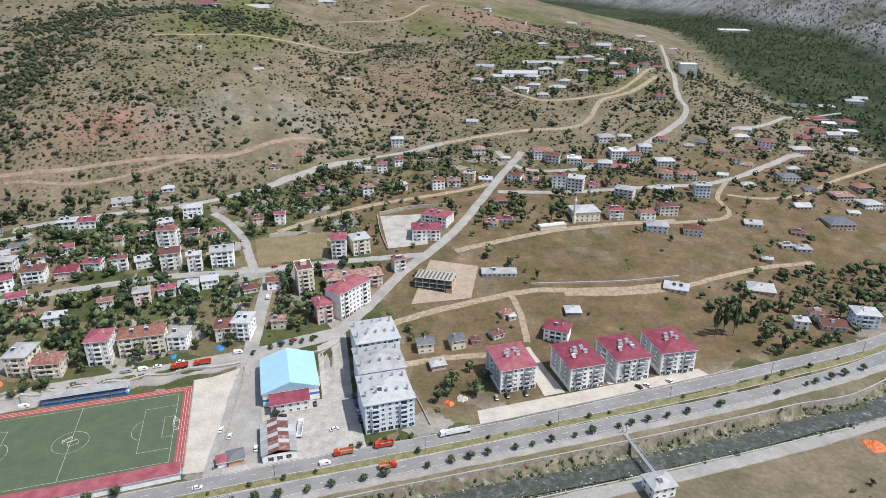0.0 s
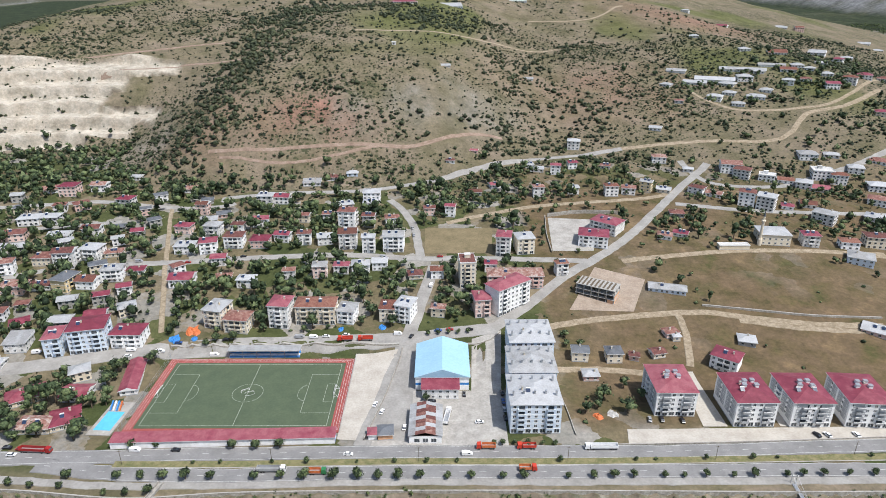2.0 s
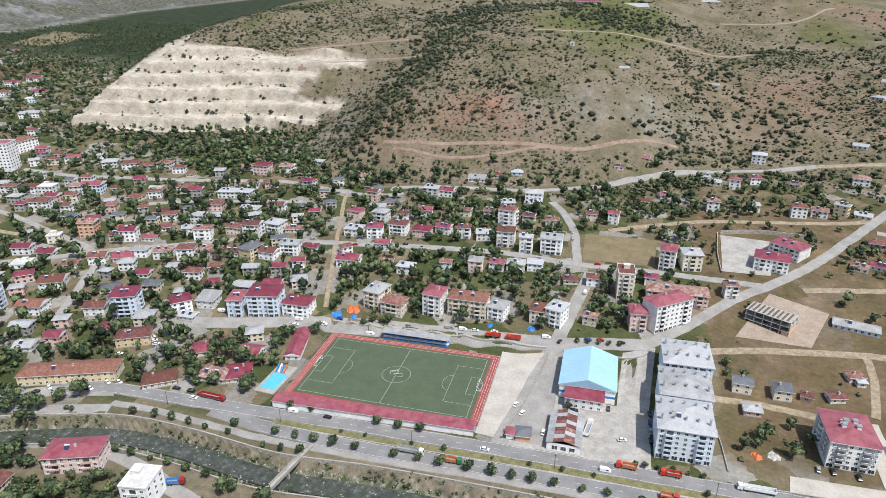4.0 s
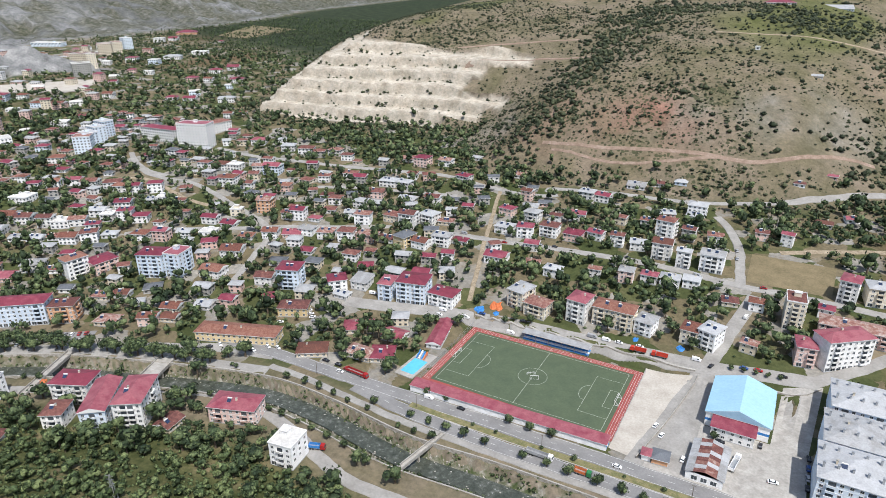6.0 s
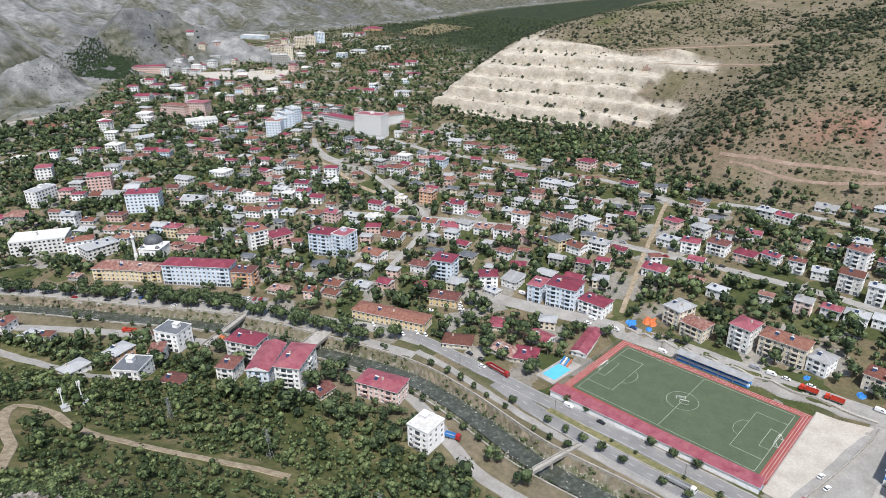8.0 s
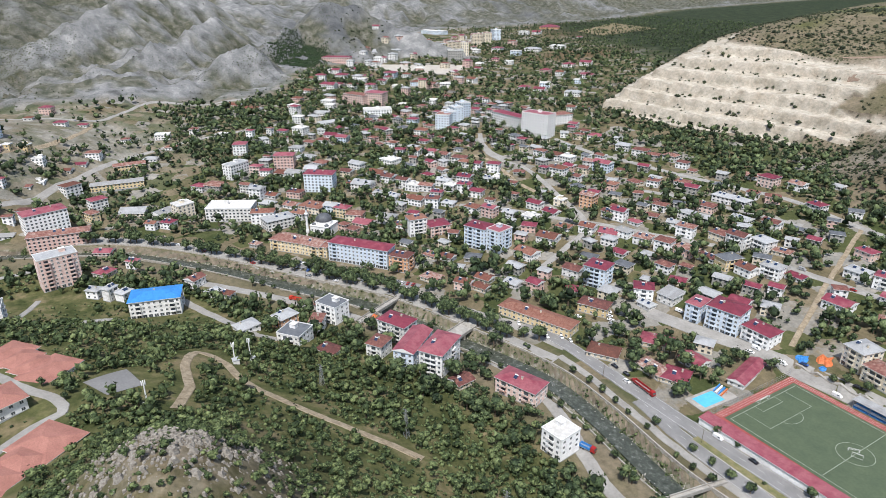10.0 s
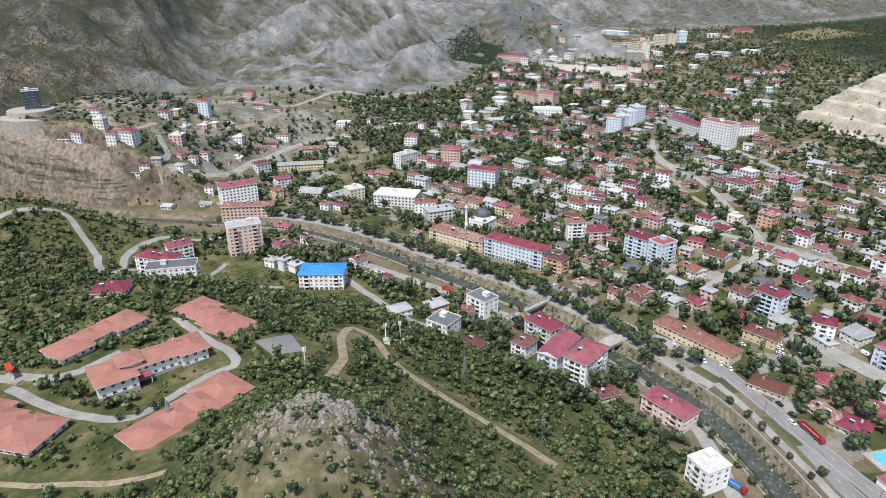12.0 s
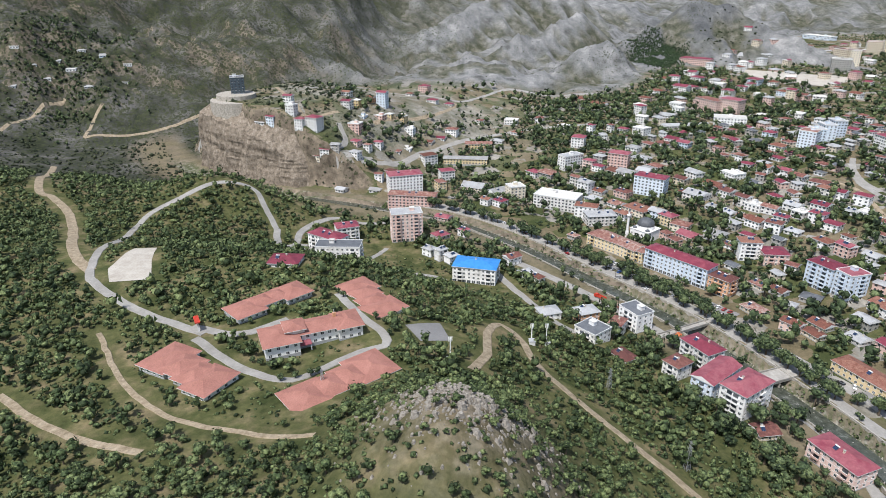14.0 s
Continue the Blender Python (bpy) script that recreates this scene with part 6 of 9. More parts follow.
far_house(12, 1038, 12, 31.0, 26.3, 1, "g", "b", "g")
far_house(-878, -557, 96, 12.6, 9.7, 1, "g", "w", "g")
far_house(-906, -524, 99, 11.1, 8.8, 1, "g", "w", "h")
far_house(-927, -500, 101, 12.8, 9.6, 1, "f", "w", "f")
far_house(-960, -435, 100, 11.2, 9.7, 1, "f", "w", "f")
far_house(-964, 427, 50, 14.4, 12.2, 2, "f", "w", "f")
far_house(-913, -543, 99, 11.3, 9.4, 1, "g", "w", "h")
far_house(627, 859, -24, 24.1, 22.0, 7, "f", "w", "f")
far_house(-964, -468, 103, 13.0, 11.3, 1, "g", "b", "g")
far_house(-915, -562, 97, 11.4, 8.6, 1, "f", "w", "f")
far_house(-940, -526, 100, 13.1, 9.7, 1, "g", "w", "g")
far_house(-985, 447, 48, 13.2, 11.9, 2, "r", "c", "h")
far_house(-992, 433, 41, 16.5, 12.6, 2, "g", "w", "h")
far_house(-789, 741, 34, 21.3, 19.4, 2, "r", "w", "h")
far_house(-962, -498, 100, 11.5, 8.5, 1, "g", "w", "h")
far_house(-960, 505, 44, 13.2, 11.4, 2, "t", "w", "h")
far_house(-974, 483, 40, 19.8, 18.1, 3, "r", "b", "h")
far_house(766, 776, -41, 19.9, 17.5, 1, "n", "w", "g")
far_house(-1025, 372, 45, 18.2, 14.3, 1, "t", "w", "g")
far_house(-1017, 415, 42, 20.0, 16.1, 2, "r", "w", "h")
far_house(-829, 721, 28, 13.4, 10.4, 2, "t", "w", "g")
far_house(-859, 715, 28, 17.0, 13.6, 2, "r", "p", "h")
far_house(817, 777, -29, 22.3, 19.5, 1, "g", "c", "h")
far_house(-939, 633, 34, 12.1, 10.8, 2, "r", "w", "g")
far_house(580, 976, -43, 15.5, 11.8, 2, "r", "w", "h")
far_house(569, 1014, -35, 22.8, 20.3, 2, "g", "w", "g")
far_house(-884, 787, 38, 19.8, 14.5, 2, "r", "w", "h")
far_house(615, 1013, -29, 16.1, 14.0, 1, "g", "w", "h")
far_house(893, 800, -28, 23.7, 20.0, 2, "g", "w", "h")
far_house(128, 1197, -6, 36.0, 29.3, 1, "g", "w", "h")
far_house(-884, 827, 33, 20.2, 16.9, 2, "r", "w", "g")
far_house(-974, 724, 34, 14.7, 11.2, 2, "f", "w", "f")
far_house(930, 823, -37, 20.8, 15.8, 1, "g", "w", "g")
far_house(-1012, 720, 41, 13.2, 10.8, 2, "r", "p", "h")
far_house(498, 1208, -37, 17.8, 13.2, 1, "r", "w", "g")
far_house(-1192, 572, 46, 29.9, 26.8, 1, "g", "w", "g")
far_house(-1064, 807, 25, 18.2, 15.3, 3, "f", "b", "f")
far_house(-1194, 604, 43, 30.2, 27.6, 1, "g", "w", "h")
far_house(-1124, 805, 35, 20.9, 17.2, 3, "r", "w", "h")
far_house(-1093, 872, 38, 31.7, 24.5, 2, "g", "w", "h")
far_house(470, 1325, -38, 14.9, 10.9, 2, "g", "w", "h")
far_house(-1107, 951, 29, 28.6, 24.7, 2, "f", "w", "f")
far_house(655, 1319, -28, 28.8, 24.4, 1, "g", "w", "h")
far_house(841, 1212, -28, 17.9, 15.1, 1, "g", "w", "h")
far_house(691, 1313, -11, 15.7, 13.0, 3, "t", "p", "g")
far_house(815, 1253, -25, 18.1, 13.2, 1, "g", "c", "h")
far_house(-1205, 903, 29, 18.2, 13.1, 3, "b", "p", "g")
far_house(830, 1322, -35, 21.2, 17.2, 1, "g", "w", "g")
far_house(-1242, 1133, 33, 12.7, 11.6, 1, "r", "w", "h")
far_house(-1386, 1075, 33, 23.9, 18.0, 3, "f", "w", "f")
far_house(-1382, 1113, 32, 21.5, 19.0, 2, "r", "w", "g")
far_house(-1496, 1251, 43, 52.7, 46.5, 2, "r", "o", "h")
far_house(1346, 1658, -29, 79.8, 63.6, 2, "f", "w", "f")
# infill houses; duller wall colours stand in for cloud shade over the west
infill_rng = random.Random(19)
for k in range(1500):
    hx, hy = infill_rng.uniform(-760, -170), infill_rng.uniform(190, 520)
    w = infill_rng.uniform(7.5, 12.5)
    if not (-720 < hx < -500 and 140 < hy < 300) and inside_dist(np.array(hx), np.array(hy), NORTH_HILL) < -12 and river_gap(hx, hy) > 75 and all(math.hypot(hx - q[0], hy - q[1]) > max(q[3], q[4]) + w * 0.62 + 1.5 for q in TAKEN) and road_gap(hx, hy) > w * 0.6 + 2:
        far_house(hx, hy, infill_rng.choice([10, 20, 35]) + infill_rng.uniform(-10, 10), w, w * infill_rng.uniform(0.7, 0.95), infill_rng.choice([1, 2, 2]), infill_rng.choice("rrggbbnn"), infill_rng.choice("wwckpk"), infill_rng.choice("hhg"))
distant_rng = random.Random(9)
for k in range(260):
    hx, hy = distant_rng.uniform(-1420, -690), distant_rng.uniform(215, 1000)
    if abs(hy - 0.72 * (-hx) + 300) < 260 and inside_dist(np.array(hx), np.array(hy), GRAY) < -15 and inside_dist(np.array(hx), np.array(hy), NORTH_HILL) < -15 and all(math.hypot(hx - q[0], hy - q[1]) > 19 for q in TAKEN):
        far_house(hx, hy, distant_rng.choice([25, 35, 50]) + distant_rng.uniform(-8, 8), distant_rng.uniform(10, 17), distant_rng.uniform(9, 13), distant_rng.choice([1, 2, 2, 3, 4]), distant_rng.choice("rrgbtf"), distant_rng.choice("wwwwcp"), distant_rng.choice("hhg"))

tagged(new("distant_houses", FAR.mesh("distant_houses")), "distant small houses with red, grey and rusty roofs", "houses", kind="stuff")


# ---- special places ----
def patch(name, pts, n, m, mat, label, category, lift=0.22):
    """A paved patch between four corners, draped over the ground."""
    a, b, c, d = [np.array(p, float) for p in pts]
    s = Shape(mat)
    for i in range(n + 1):
        for j in range(m + 1):
            u, v = i / n, j / m
            x, y = (a * (1 - u) + b * u) * (1 - v) + (d * (1 - u) + c * u) * v
            s.v.append((x, y, ground_z(x, y) + lift))
            TAKEN.append((x, y, 0, 3.0, 3.0))
    for i in range(n):
        for j in range(m):
            k = i * (m + 1) + j
            s.f.append((k, k + m + 1, k + m + 2, k + 1))
            s.m.append(0)
    return tagged(new(name, s.mesh(name)), label, category, kind="structure")


TURF = stuff_mat("artificial_turf", [(0.3, (0.062, 0.085, 0.052)), (0.7, (0.08, 0.105, 0.062))], 9.0, 0.9, fine=(1.0, 0.08))
TARTAN = stuff_mat("red_running_track", [(0.3, (0.23, 0.055, 0.05)), (0.7, (0.31, 0.085, 0.075))], 4.0, 0.9, fine=(0.6, 0.1))
DUST = stuff_mat("pale_dust", [(0.25, (0.31, 0.28, 0.24)), (0.5, (0.395, 0.365, 0.32)), (0.75, (0.46, 0.43, 0.385))], 9.0, 0.95, bump=0.05, fine=(1.0, 0.1))
REDEARTH = stuff_mat("reddish_building_earth", [(0.3, (0.24, 0.185, 0.14)), (0.7, (0.34, 0.28, 0.225))], 6.0, 0.95, bump=0.1, fine=(1.0, 0.15))
DRYFIELD = stuff_mat("mown_dry_field", [(0.3, (0.135, 0.112, 0.062)), (0.7, (0.195, 0.155, 0.09))], 8.0, 0.95, fine=(1.2, 0.15))
GLASSWATER = plain("pool_water", (0.10, 0.42, 0.62), 0.1, rough=0.08)
BLUEPLASTIC = plain("blue_plastic", (0.04, 0.20, 0.50), 0.3, 0.8, rough=0.5)
ORANGEPLASTIC = plain("orange_plastic", (0.50, 0.14, 0.05), 0.3, 0.8, rough=0.6)

patch("yard", [(-37, 242.5), (-16, 242.5), (-13, 329), (-28, 328)], 8, 26, STREET_CONCRETE, "grey concrete lane beside the dust ground", "yard", 0.12)
patch("sports_ground", [(-51, 247), (-36.5, 245.5), (-26, 324), (-51, 322)], 10, 24, DUST, "bare pale dust sports ground beside the pitch", "ground")
patch("yard", [(-16, 241.5), (31, 241.5), (31, 286), (-16, 286)], 14, 14, CONCRETE, "dusty concrete yard between gym and flats", "yard")
patch("yard", [(15, 286), (31, 286), (35, 338), (17, 330)], 6, 16, CONCRETE, "dusty concrete lane beside the flats", "yard")
patch("yard", [(88, 243.5), (225, 246.5), (222, 256), (90, 254)], 34, 6, DUST, "pale dust forecourt of the red-roofed flats", "yard")
patch("yard", [(128, 256), (140, 256), (139, 302), (131, 302)], 6, 20, DUST, "pale dust lane between the flats", "yard")
patch("yard", [(166, 256), (171, 256), (171, 288), (166, 288)], 3, 14, DUST, "pale dust lane between the flats", "yard")
patch("yard", [(-34, 241.5), (-16, 241.5), (-16, 246), (-36, 246)], 8, 4, CONCRETE, "dusty concrete verge at the junction", "yard")
patch("building_site", [(80, 358), (120, 356), (137, 392), (106, 408)], 16, 16, REDEARTH, "reddish earth of a building site", "ground", 0.15)
patch("schoolyard", [(80, 430), (110, 430), (122, 480), (84, 484)], 12, 16, CONCRETE, "grey concrete schoolyard", "yard")
patch("mown_field", [(-13, 427), (36, 427), (38, 466), (-14, 466)], 14, 12, DRYFIELD, "dry mown field between the houses", "field", 0.12)
patch("car_park", [(-444, 126), (-356, 190), (-362, 199), (-450, 136)], 28, 5, ASPHALT, "grey asphalt car park by the river trees", "car park")
patch("court", [(-270, -14), (-253, -6), (-260, 8), (-281, 3)], 8, 8, ASPHALT, "grey asphalt playing court on the hill", "court")
patch("gravel_lot", [(-314, -175), (-318, -154), (-346, -165), (-332, -184)], 8, 10, DUST, "pale gravel parking lot in the wood", "lot")
patch("gravel_lot", [(-332, -184), (-346, -165), (-373, -173), (-371, -186)], 8, 10, DUST, "pale gravel arm of the parking lot", "lot", 0.225)
patch("yard", [(-446, -108), (-462, -104), (-470, -62), (-448, -58)], 8, 14, STREET_CONCRETE, "concrete yard of the hillside flats", "yard")
patch("ploughed_field", [(-1384, 1254), (-1250, 1220), (-1330, 1500), (-1560, 1560)], 12, 12, DRYFIELD, "tan ploughed field far up the valley", "field", 0.8)
patch("levelled_land", [(-936, 575), (-1031, 508), (-1109, 518), (-1000, 660)], 16, 16, DUST, "pale levelled building land beyond the town", "ground", 0.6)


def draw_line(s, pts, width, z):
    for (x0, y0), (x1, y1) in zip(pts[:-1], pts[1:]):
        l = math.hypot(x1 - x0, y1 - y0)
        nx, ny = -(y1 - y0) / l * width / 2, (x1 - x0) / l * width / 2
        s.face([(x0 + nx, y0 + ny, z), (x0 - nx, y0 - ny, z), (x1 - nx, y1 - ny, z), (x1 + nx, y1 + ny, z)])


def goal_mesh():
    s = Shape(FRAME)
    for a, b in (((-3.66, 0, 0), (-3.66, 0, 2.44)), ((3.66, 0, 0), (3.66, 0, 2.44)), ((-3.66, 0, 2.44), (3.66, 0, 2.44)),
                 ((-3.66, 2.2, 0), (-3.66, 0.6, 2.44)), ((3.66, 2.2, 0), (3.66, 0.6, 2.44)), ((-3.66, 2.2, 0), (3.66, 2.2, 0)),
                 ((-3.66, 0, 2.44), (-3.66, 0.6, 2.44)), ((3.66, 0, 2.44), (3.66, 0.6, 2.44)), ((-3.66, 0.6, 2.44), (3.66, 0.6, 2.44)),
                 ((-3.66, 0, 0.05), (-3.66, 2.2, 0.05)), ((3.66, 0, 0.05), (3.66, 2.2, 0.05))):
        s.bar(a, b, 0.08)
    return s.mesh("goal_frame")


def football_pitch():
    ob = thing("football_pitch", -104, 284, 0, 0, "green artificial football pitch with a red running track", "football pitch")
    s = Shape(TARTAN)
    s.box(-53, -32, -0.5, 53, 33, 0.34)
    part("running_track", s, ob, "red running track with white lanes")
    s = Shape(TURF)
    s.box(-48.5, -29, 0.2, 48.5, 28.7, 0.40)
    part("turf", s, ob, "green artificial turf")
    s = Shape(plain("worn_line_paint", (0.34, 0.37, 0.31), 0.2))
    z = 0.415
    L, B = 46.3, 27.0
    draw_line(s, [(-L, -B), (L, -B), (L, B), (-L, B), (-L, -B)], 0.2, z)
    draw_line(s, [(0, -B), (0, B)], 0.2, z)
    draw_line(s, [(8 * math.cos(a * math.pi / 20), 8 * math.sin(a * math.pi / 20)) for a in range(41)], 0.17, z)
    for k in (-1, 1):
        draw_line(s, [(k * L, -17), (k * (L - 15), -17), (k * (L - 15), 17), (k * L, 17)], 0.17, z)
        draw_line(s, [(k * L, -8), (k * (L - 5), -8), (k * (L - 5), 8), (k * L, 8)], 0.17, z)
        draw_line(s, [(k * (L - 15 - 4.5 * math.cos(a)), 7 * math.sin(a)) for a in np.linspace(-math.pi / 2, math.pi / 2, 12)], 0.17, z)
    part("pitch_marking", s, ob, "white painted pitch lines")
    for o in (0.2, 1.5, 2.8):
        s = Shape(PAINT)
        draw_line(s, [(-49.5 - o, -30.0), (-49.5 - o, 29.6 + o), (49.5 + o, 29.6 + o), (49.5 + o, -30.0)], 0.13, 0.355)
        part("lane_line", s, ob, "thin white lane line")
    for x, y, r in ((-46.3, 0, 90), (46.3, 0, -90), (-1.3, 1.0, 35), (1.3, -0.8, 200)):
        g = thing("goal", -104 + x, 284 + y, 0.4, r, "white metal football goal on the pitch", "goal", "goals on the pitch")
        part("goal_frame", GOAL, g)
        if abs(x) < 5:
            g.scale = (0.62, 0.62, 0.62)
    TAKEN.append((-104, 284, 0, 56, 36))


GOAL = goal_mesh()
football_pitch()


def grandstand(x, y, rot, w, d, h, roofmat, label):
    ob = thing("grandstand", x, y, 0.1, rot, label, "grandstand")
    s = Shape(WALLS["w"], BLUEPLASTIC)
    for k in range(3):
        s.box(-w / 2, -d / 2 + 1.0 + k * 1.4, 0, w / 2, d / 2 - 0.5, 0.5 + 0.55 * k, 0 if k % 2 else 1)
    part("seating", s, ob, "stepped blue and white seating")
    s = Shape(WALLS["w"])
    s.box(-w / 2, d / 2 - 0.4, 0, w / 2, d / 2, h - 0.3)
    part("back_wall", s, ob)
    n = int(w / 7)
    post = Shape(METAL)
    post.box(-0.12, -0.12, 0, 0.12, 0.12, h - 0.35)
    pm = post.mesh("post")
    for i in range(n + 1):
        part("post", pm, ob, at=pose(-w / 2 + 0.3 + (w - 0.6) * i / n, -d / 2 + 0.5, 0))
    s = Shape(roofmat, FRAME)
    X, Y = w / 2 + 0.4, d / 2 + 0.5
    s.v += [(-X, -Y, h + 0.35), (X, -Y, h + 0.35), (X, Y, h - 0.25), (-X, Y, h - 0.25), (-X, -Y, h + 0.1), (X, -Y, h + 0.1), (X, Y, h - 0.5), (-X, Y, h - 0.5)]
    s.f += [(0, 1, 2, 3), (7, 6, 5, 4), (0, 4, 5, 1), (1, 5, 6, 2), (2, 6, 7, 3), (3, 7, 4, 0)]
    s.m += [0, 0, 1, 1, 1, 1]
    part("roof", s, ob, "sheet-metal roof")
    TAKEN.append((x, y, rot, w / 2, d / 2 + 1))


grandstand(-104, 245.5, 182, 105, 6.5, 4.2, ROOFS["r"], "long grandstand with a maroon sheet roof beside the pitch")
grandstand(-104, 321, 0, 41, 6.5, 5.0, ROOFS["g"], "small grandstand with a grey roof and blue seats")


def fence(x0, y0, x1, y1, h, label):
    l = math.hypot(x1 - x0, y1 - y0)
    ob = thing("fence", x0, y0, ground_z(x0, y0), math.degrees(math.atan2(y1 - y0, x1 - x0)), label, "fence", "fences of the sports ground")
    n = int(l / 4)
    p = Shape(METAL)
    p.box(-0.06, -0.06, 0, 0.06, 0.06, h)
    pm = p.mesh("post")
    for i in range(n + 1):
        part("post", pm, ob, at=pose(l * i / n, 0, 0))
    for z in (0.3, h * 0.5, h - 0.05):
        s = Shape(METAL)
        s.bar((0, 0, z), (l, 0, z), 0.04)
        part("rail", s, ob)


fence(-50.5, 252, -50.5, 318, 3.0, "thin grey metal fence along the pitch")
fence(-158, 252, -158, 318, 3.0, "thin grey metal fence along the pitch end")


def retaining_wall(pts, top, label, thick=0.5, depth=5.0):
    line = smooth_line(pts, 4.0)
    s = ribbon(line, [-thick / 2, -thick / 2 - 0.01, thick / 2 + 0.01, thick / 2], [-depth, top, top, -depth], [STONEWALL, CONCRETE, STONEWALL])
    tagged(new("retaining_wall", s.mesh("retaining_wall")), label, "wall", kind="structure")


retaining_wall([(-160, 325), (-80, 326), (-26, 326.5)], 1.2, "grey stone retaining wall below the street", 0.6, 6)
retaining_wall([(-16, 325.5), (22, 326.5), (34, 336)], 1.0, "stone retaining wall behind the gym", 0.6, 6)
retaining_wall([(-38, 246), (-30, 285), (-24, 324)], 1.6, "low concrete wall beside the dust ground", 0.35, 2)
retaining_wall([(72, 242.5), (100, 243), (160, 245), (240, 249)], 0.9, "low pale wall between forecourt and highway", 0.35, 2)
retaining_wall([(165, 362), (200, 356), (232, 351), (272, 349)], 1.3, "dry stone wall above the dirt track", 0.6, 2)
retaining_wall([(60, 300), (63, 270), (64, 250)], 1.0, "low garden wall beside the flats", 0.3, 2)
retaining_wall([(84, 486), (112, 492), (144, 490)], 3.0, "tall pale schoolyard wall", 0.4, 3)
retaining_wall([(82, 486), (79, 455), (79, 428)], 1.6, "pale schoolyard wall", 0.4, 3)


def gym():
    ob = thing("sports_hall", -0.5, 303.5, 0, 0, "white sports hall with a sky-blue gabled roof and blue band", "sports hall")
    s = Shape(WALLS["w"], ROOFS["u"])
    w, d, h = 28.5, 33, 8.0
    loft(s, w, d, [(0.05, -2, 0), (0.05, 3.2, 1), (0.05, 4.6, 0), (0.05, h, 0)])
    part("wall", s, ob)
    rs, _ = roof_shape("s", w, d, "s")
    part("roof", rs, ob, "sky-blue sheet roof", pose(0, 0, h))
    s = Shape(ROOFS["s"])
    s.face([(-w / 2 - 0.6, -d / 2 - 0.67, h + 0.3), (w / 2 + 0.6, -d / 2 - 0.67, h + 0.3), (0, -d / 2 - 0.67, h + 5.2)])
    s.face([(w / 2 + 0.6, -d / 2 - 0.655, h + 0.3), (-w / 2 - 0.6, -d / 2 - 0.655, h + 0.3), (0, -d / 2 - 0.655, h + 5.2)])
    part("gable", s, ob, "blue gable cladding")
    for i in range(9):
        for side in (-1, 1):
            part("window", WINDOW, ob, at=pose(side * (w / 2 + 0.05), -14 + 3.5 * i, 5.6, 0, 0, 90 * side))
    TAKEN.append((-0.5, 303.5, 0, 16, 18))


gym()
place_house(-1.5, 282.6, 0, 19, 8, 2, "r", "w", "m", base=0.0, storey=3.0)


def warehouse():
    ob = thing("warehouse", -8.5, 256, 0, 0, "white warehouse with a grey roof and rusty sheets", "warehouse")
    w, d, h = 15.5, 24, 4.6
    s = Shape(WALLS["w"])
    loft(s, w, d, [(0, -1, 0), (0, h, 0)])
    i = len(s.v)
    for y in (-d / 2, d / 2):
        s.face([(-w / 2, y, h), (w / 2, y, h), (0, y, h + 2.0)])
        s.face([(0, y, h + 2.0), (w / 2, y, h), (-w / 2, y, h)])
    part("wall", s, ob)
    for side in (-1, 1):
        for k in range(9):
            y0 = -d / 2 - 0.4 + (d + 0.8) * k / 9
            y1 = y0 + (d + 0.8) / 9 - 0.05
            lift = 0.02 * (k % 2)
            for rusty, a, b in ((True, 0.0, 0.62), (False, 0.63, 1.06)):
                xa, xb = side * a * w / 2, side * b * w / 2
                za, zb = h + 2.12 - a * 2.0 + lift, h + 2.12 - b * 2.0 + lift
                s = Shape(ROOFS["b" if rusty and (k * 7 + side) % 3 else "g"])
                q = [(xa, y0, za), (xb, y0, zb), (xb, y1, zb), (xa, y1, za)]
                s.face(q if side > 0 else q[::-1])
                s.face([(x, y, z - 0.08) for x, y, z in (q[::-1] if side > 0 else q)])
                part("roof_sheet", s, ob)
    for x in (-4, 0, 4):
        part("shop_window", SHOP, ob, at=pose(x, -d / 2, 1.0))
    TAKEN.append((-8.5, 256, 0, 9, 13))


warehouse()
stack_shape = Shape(GREYBAND, METAL)
stack_shape.box(-0.4, -0.5, 0, 0.4, 0.5, 3.3)
stack_shape.box(-0.5, -0.6, 3.3, 0.5, 0.6, 3.45, 1)
STACK = stack_shape.mesh("vent_shaft")
for x, y, r in ((44.5, 263.5, 0), (46.5, 290.5, 0), (49.0, 317.5, 1)):
    flats, flats_h = place_house(x, y, r, 24.3, 24.5, 6, "g", "b", "h", storey=2.75)
    for k in (-1, 1):
        for j in range(5):
            part("vent_shaft", STACK, flats, "grey vent shaft", pose(-10.6 + 5.2 * j, k * 6, flats_h + 0.3))
place_house(40, 277, 0, 10, 3, 5, "b", "b", "f", storey=2.8, bare=True)
place_house(42, 304, 0, 14, 3, 5, "b", "b", "f", storey=2.8, bare=True)


def attic_vents(x, y, z, rot):
    ob = thing("roof_dormer", x, y, z, rot, "white boxed dormer on the maroon roof", "dormer", "dormers of the flats")
    for a, b in ((-3, -2), (3, -2), (-1.5, 1.5), (2.5, 2)):
        s = Shape(FRAME, METAL)
        s.box(a - 0.9, b - 0.9, -1.6, a + 0.9, b + 0.9, 0.6)
        s.box(a - 1.1, b - 1.1, 0.6, a + 1.1, b + 1.1, 0.75, 1)
        part("vent_box", s, ob)


for x, y, r in ((116.5, 276.5, -1), (152.5, 268.5, 0), (180, 268, -1), (208.5, 267.5, -5)):
    attic_vents(x, y, ground_z(x, y - 10) + 17.3, r)


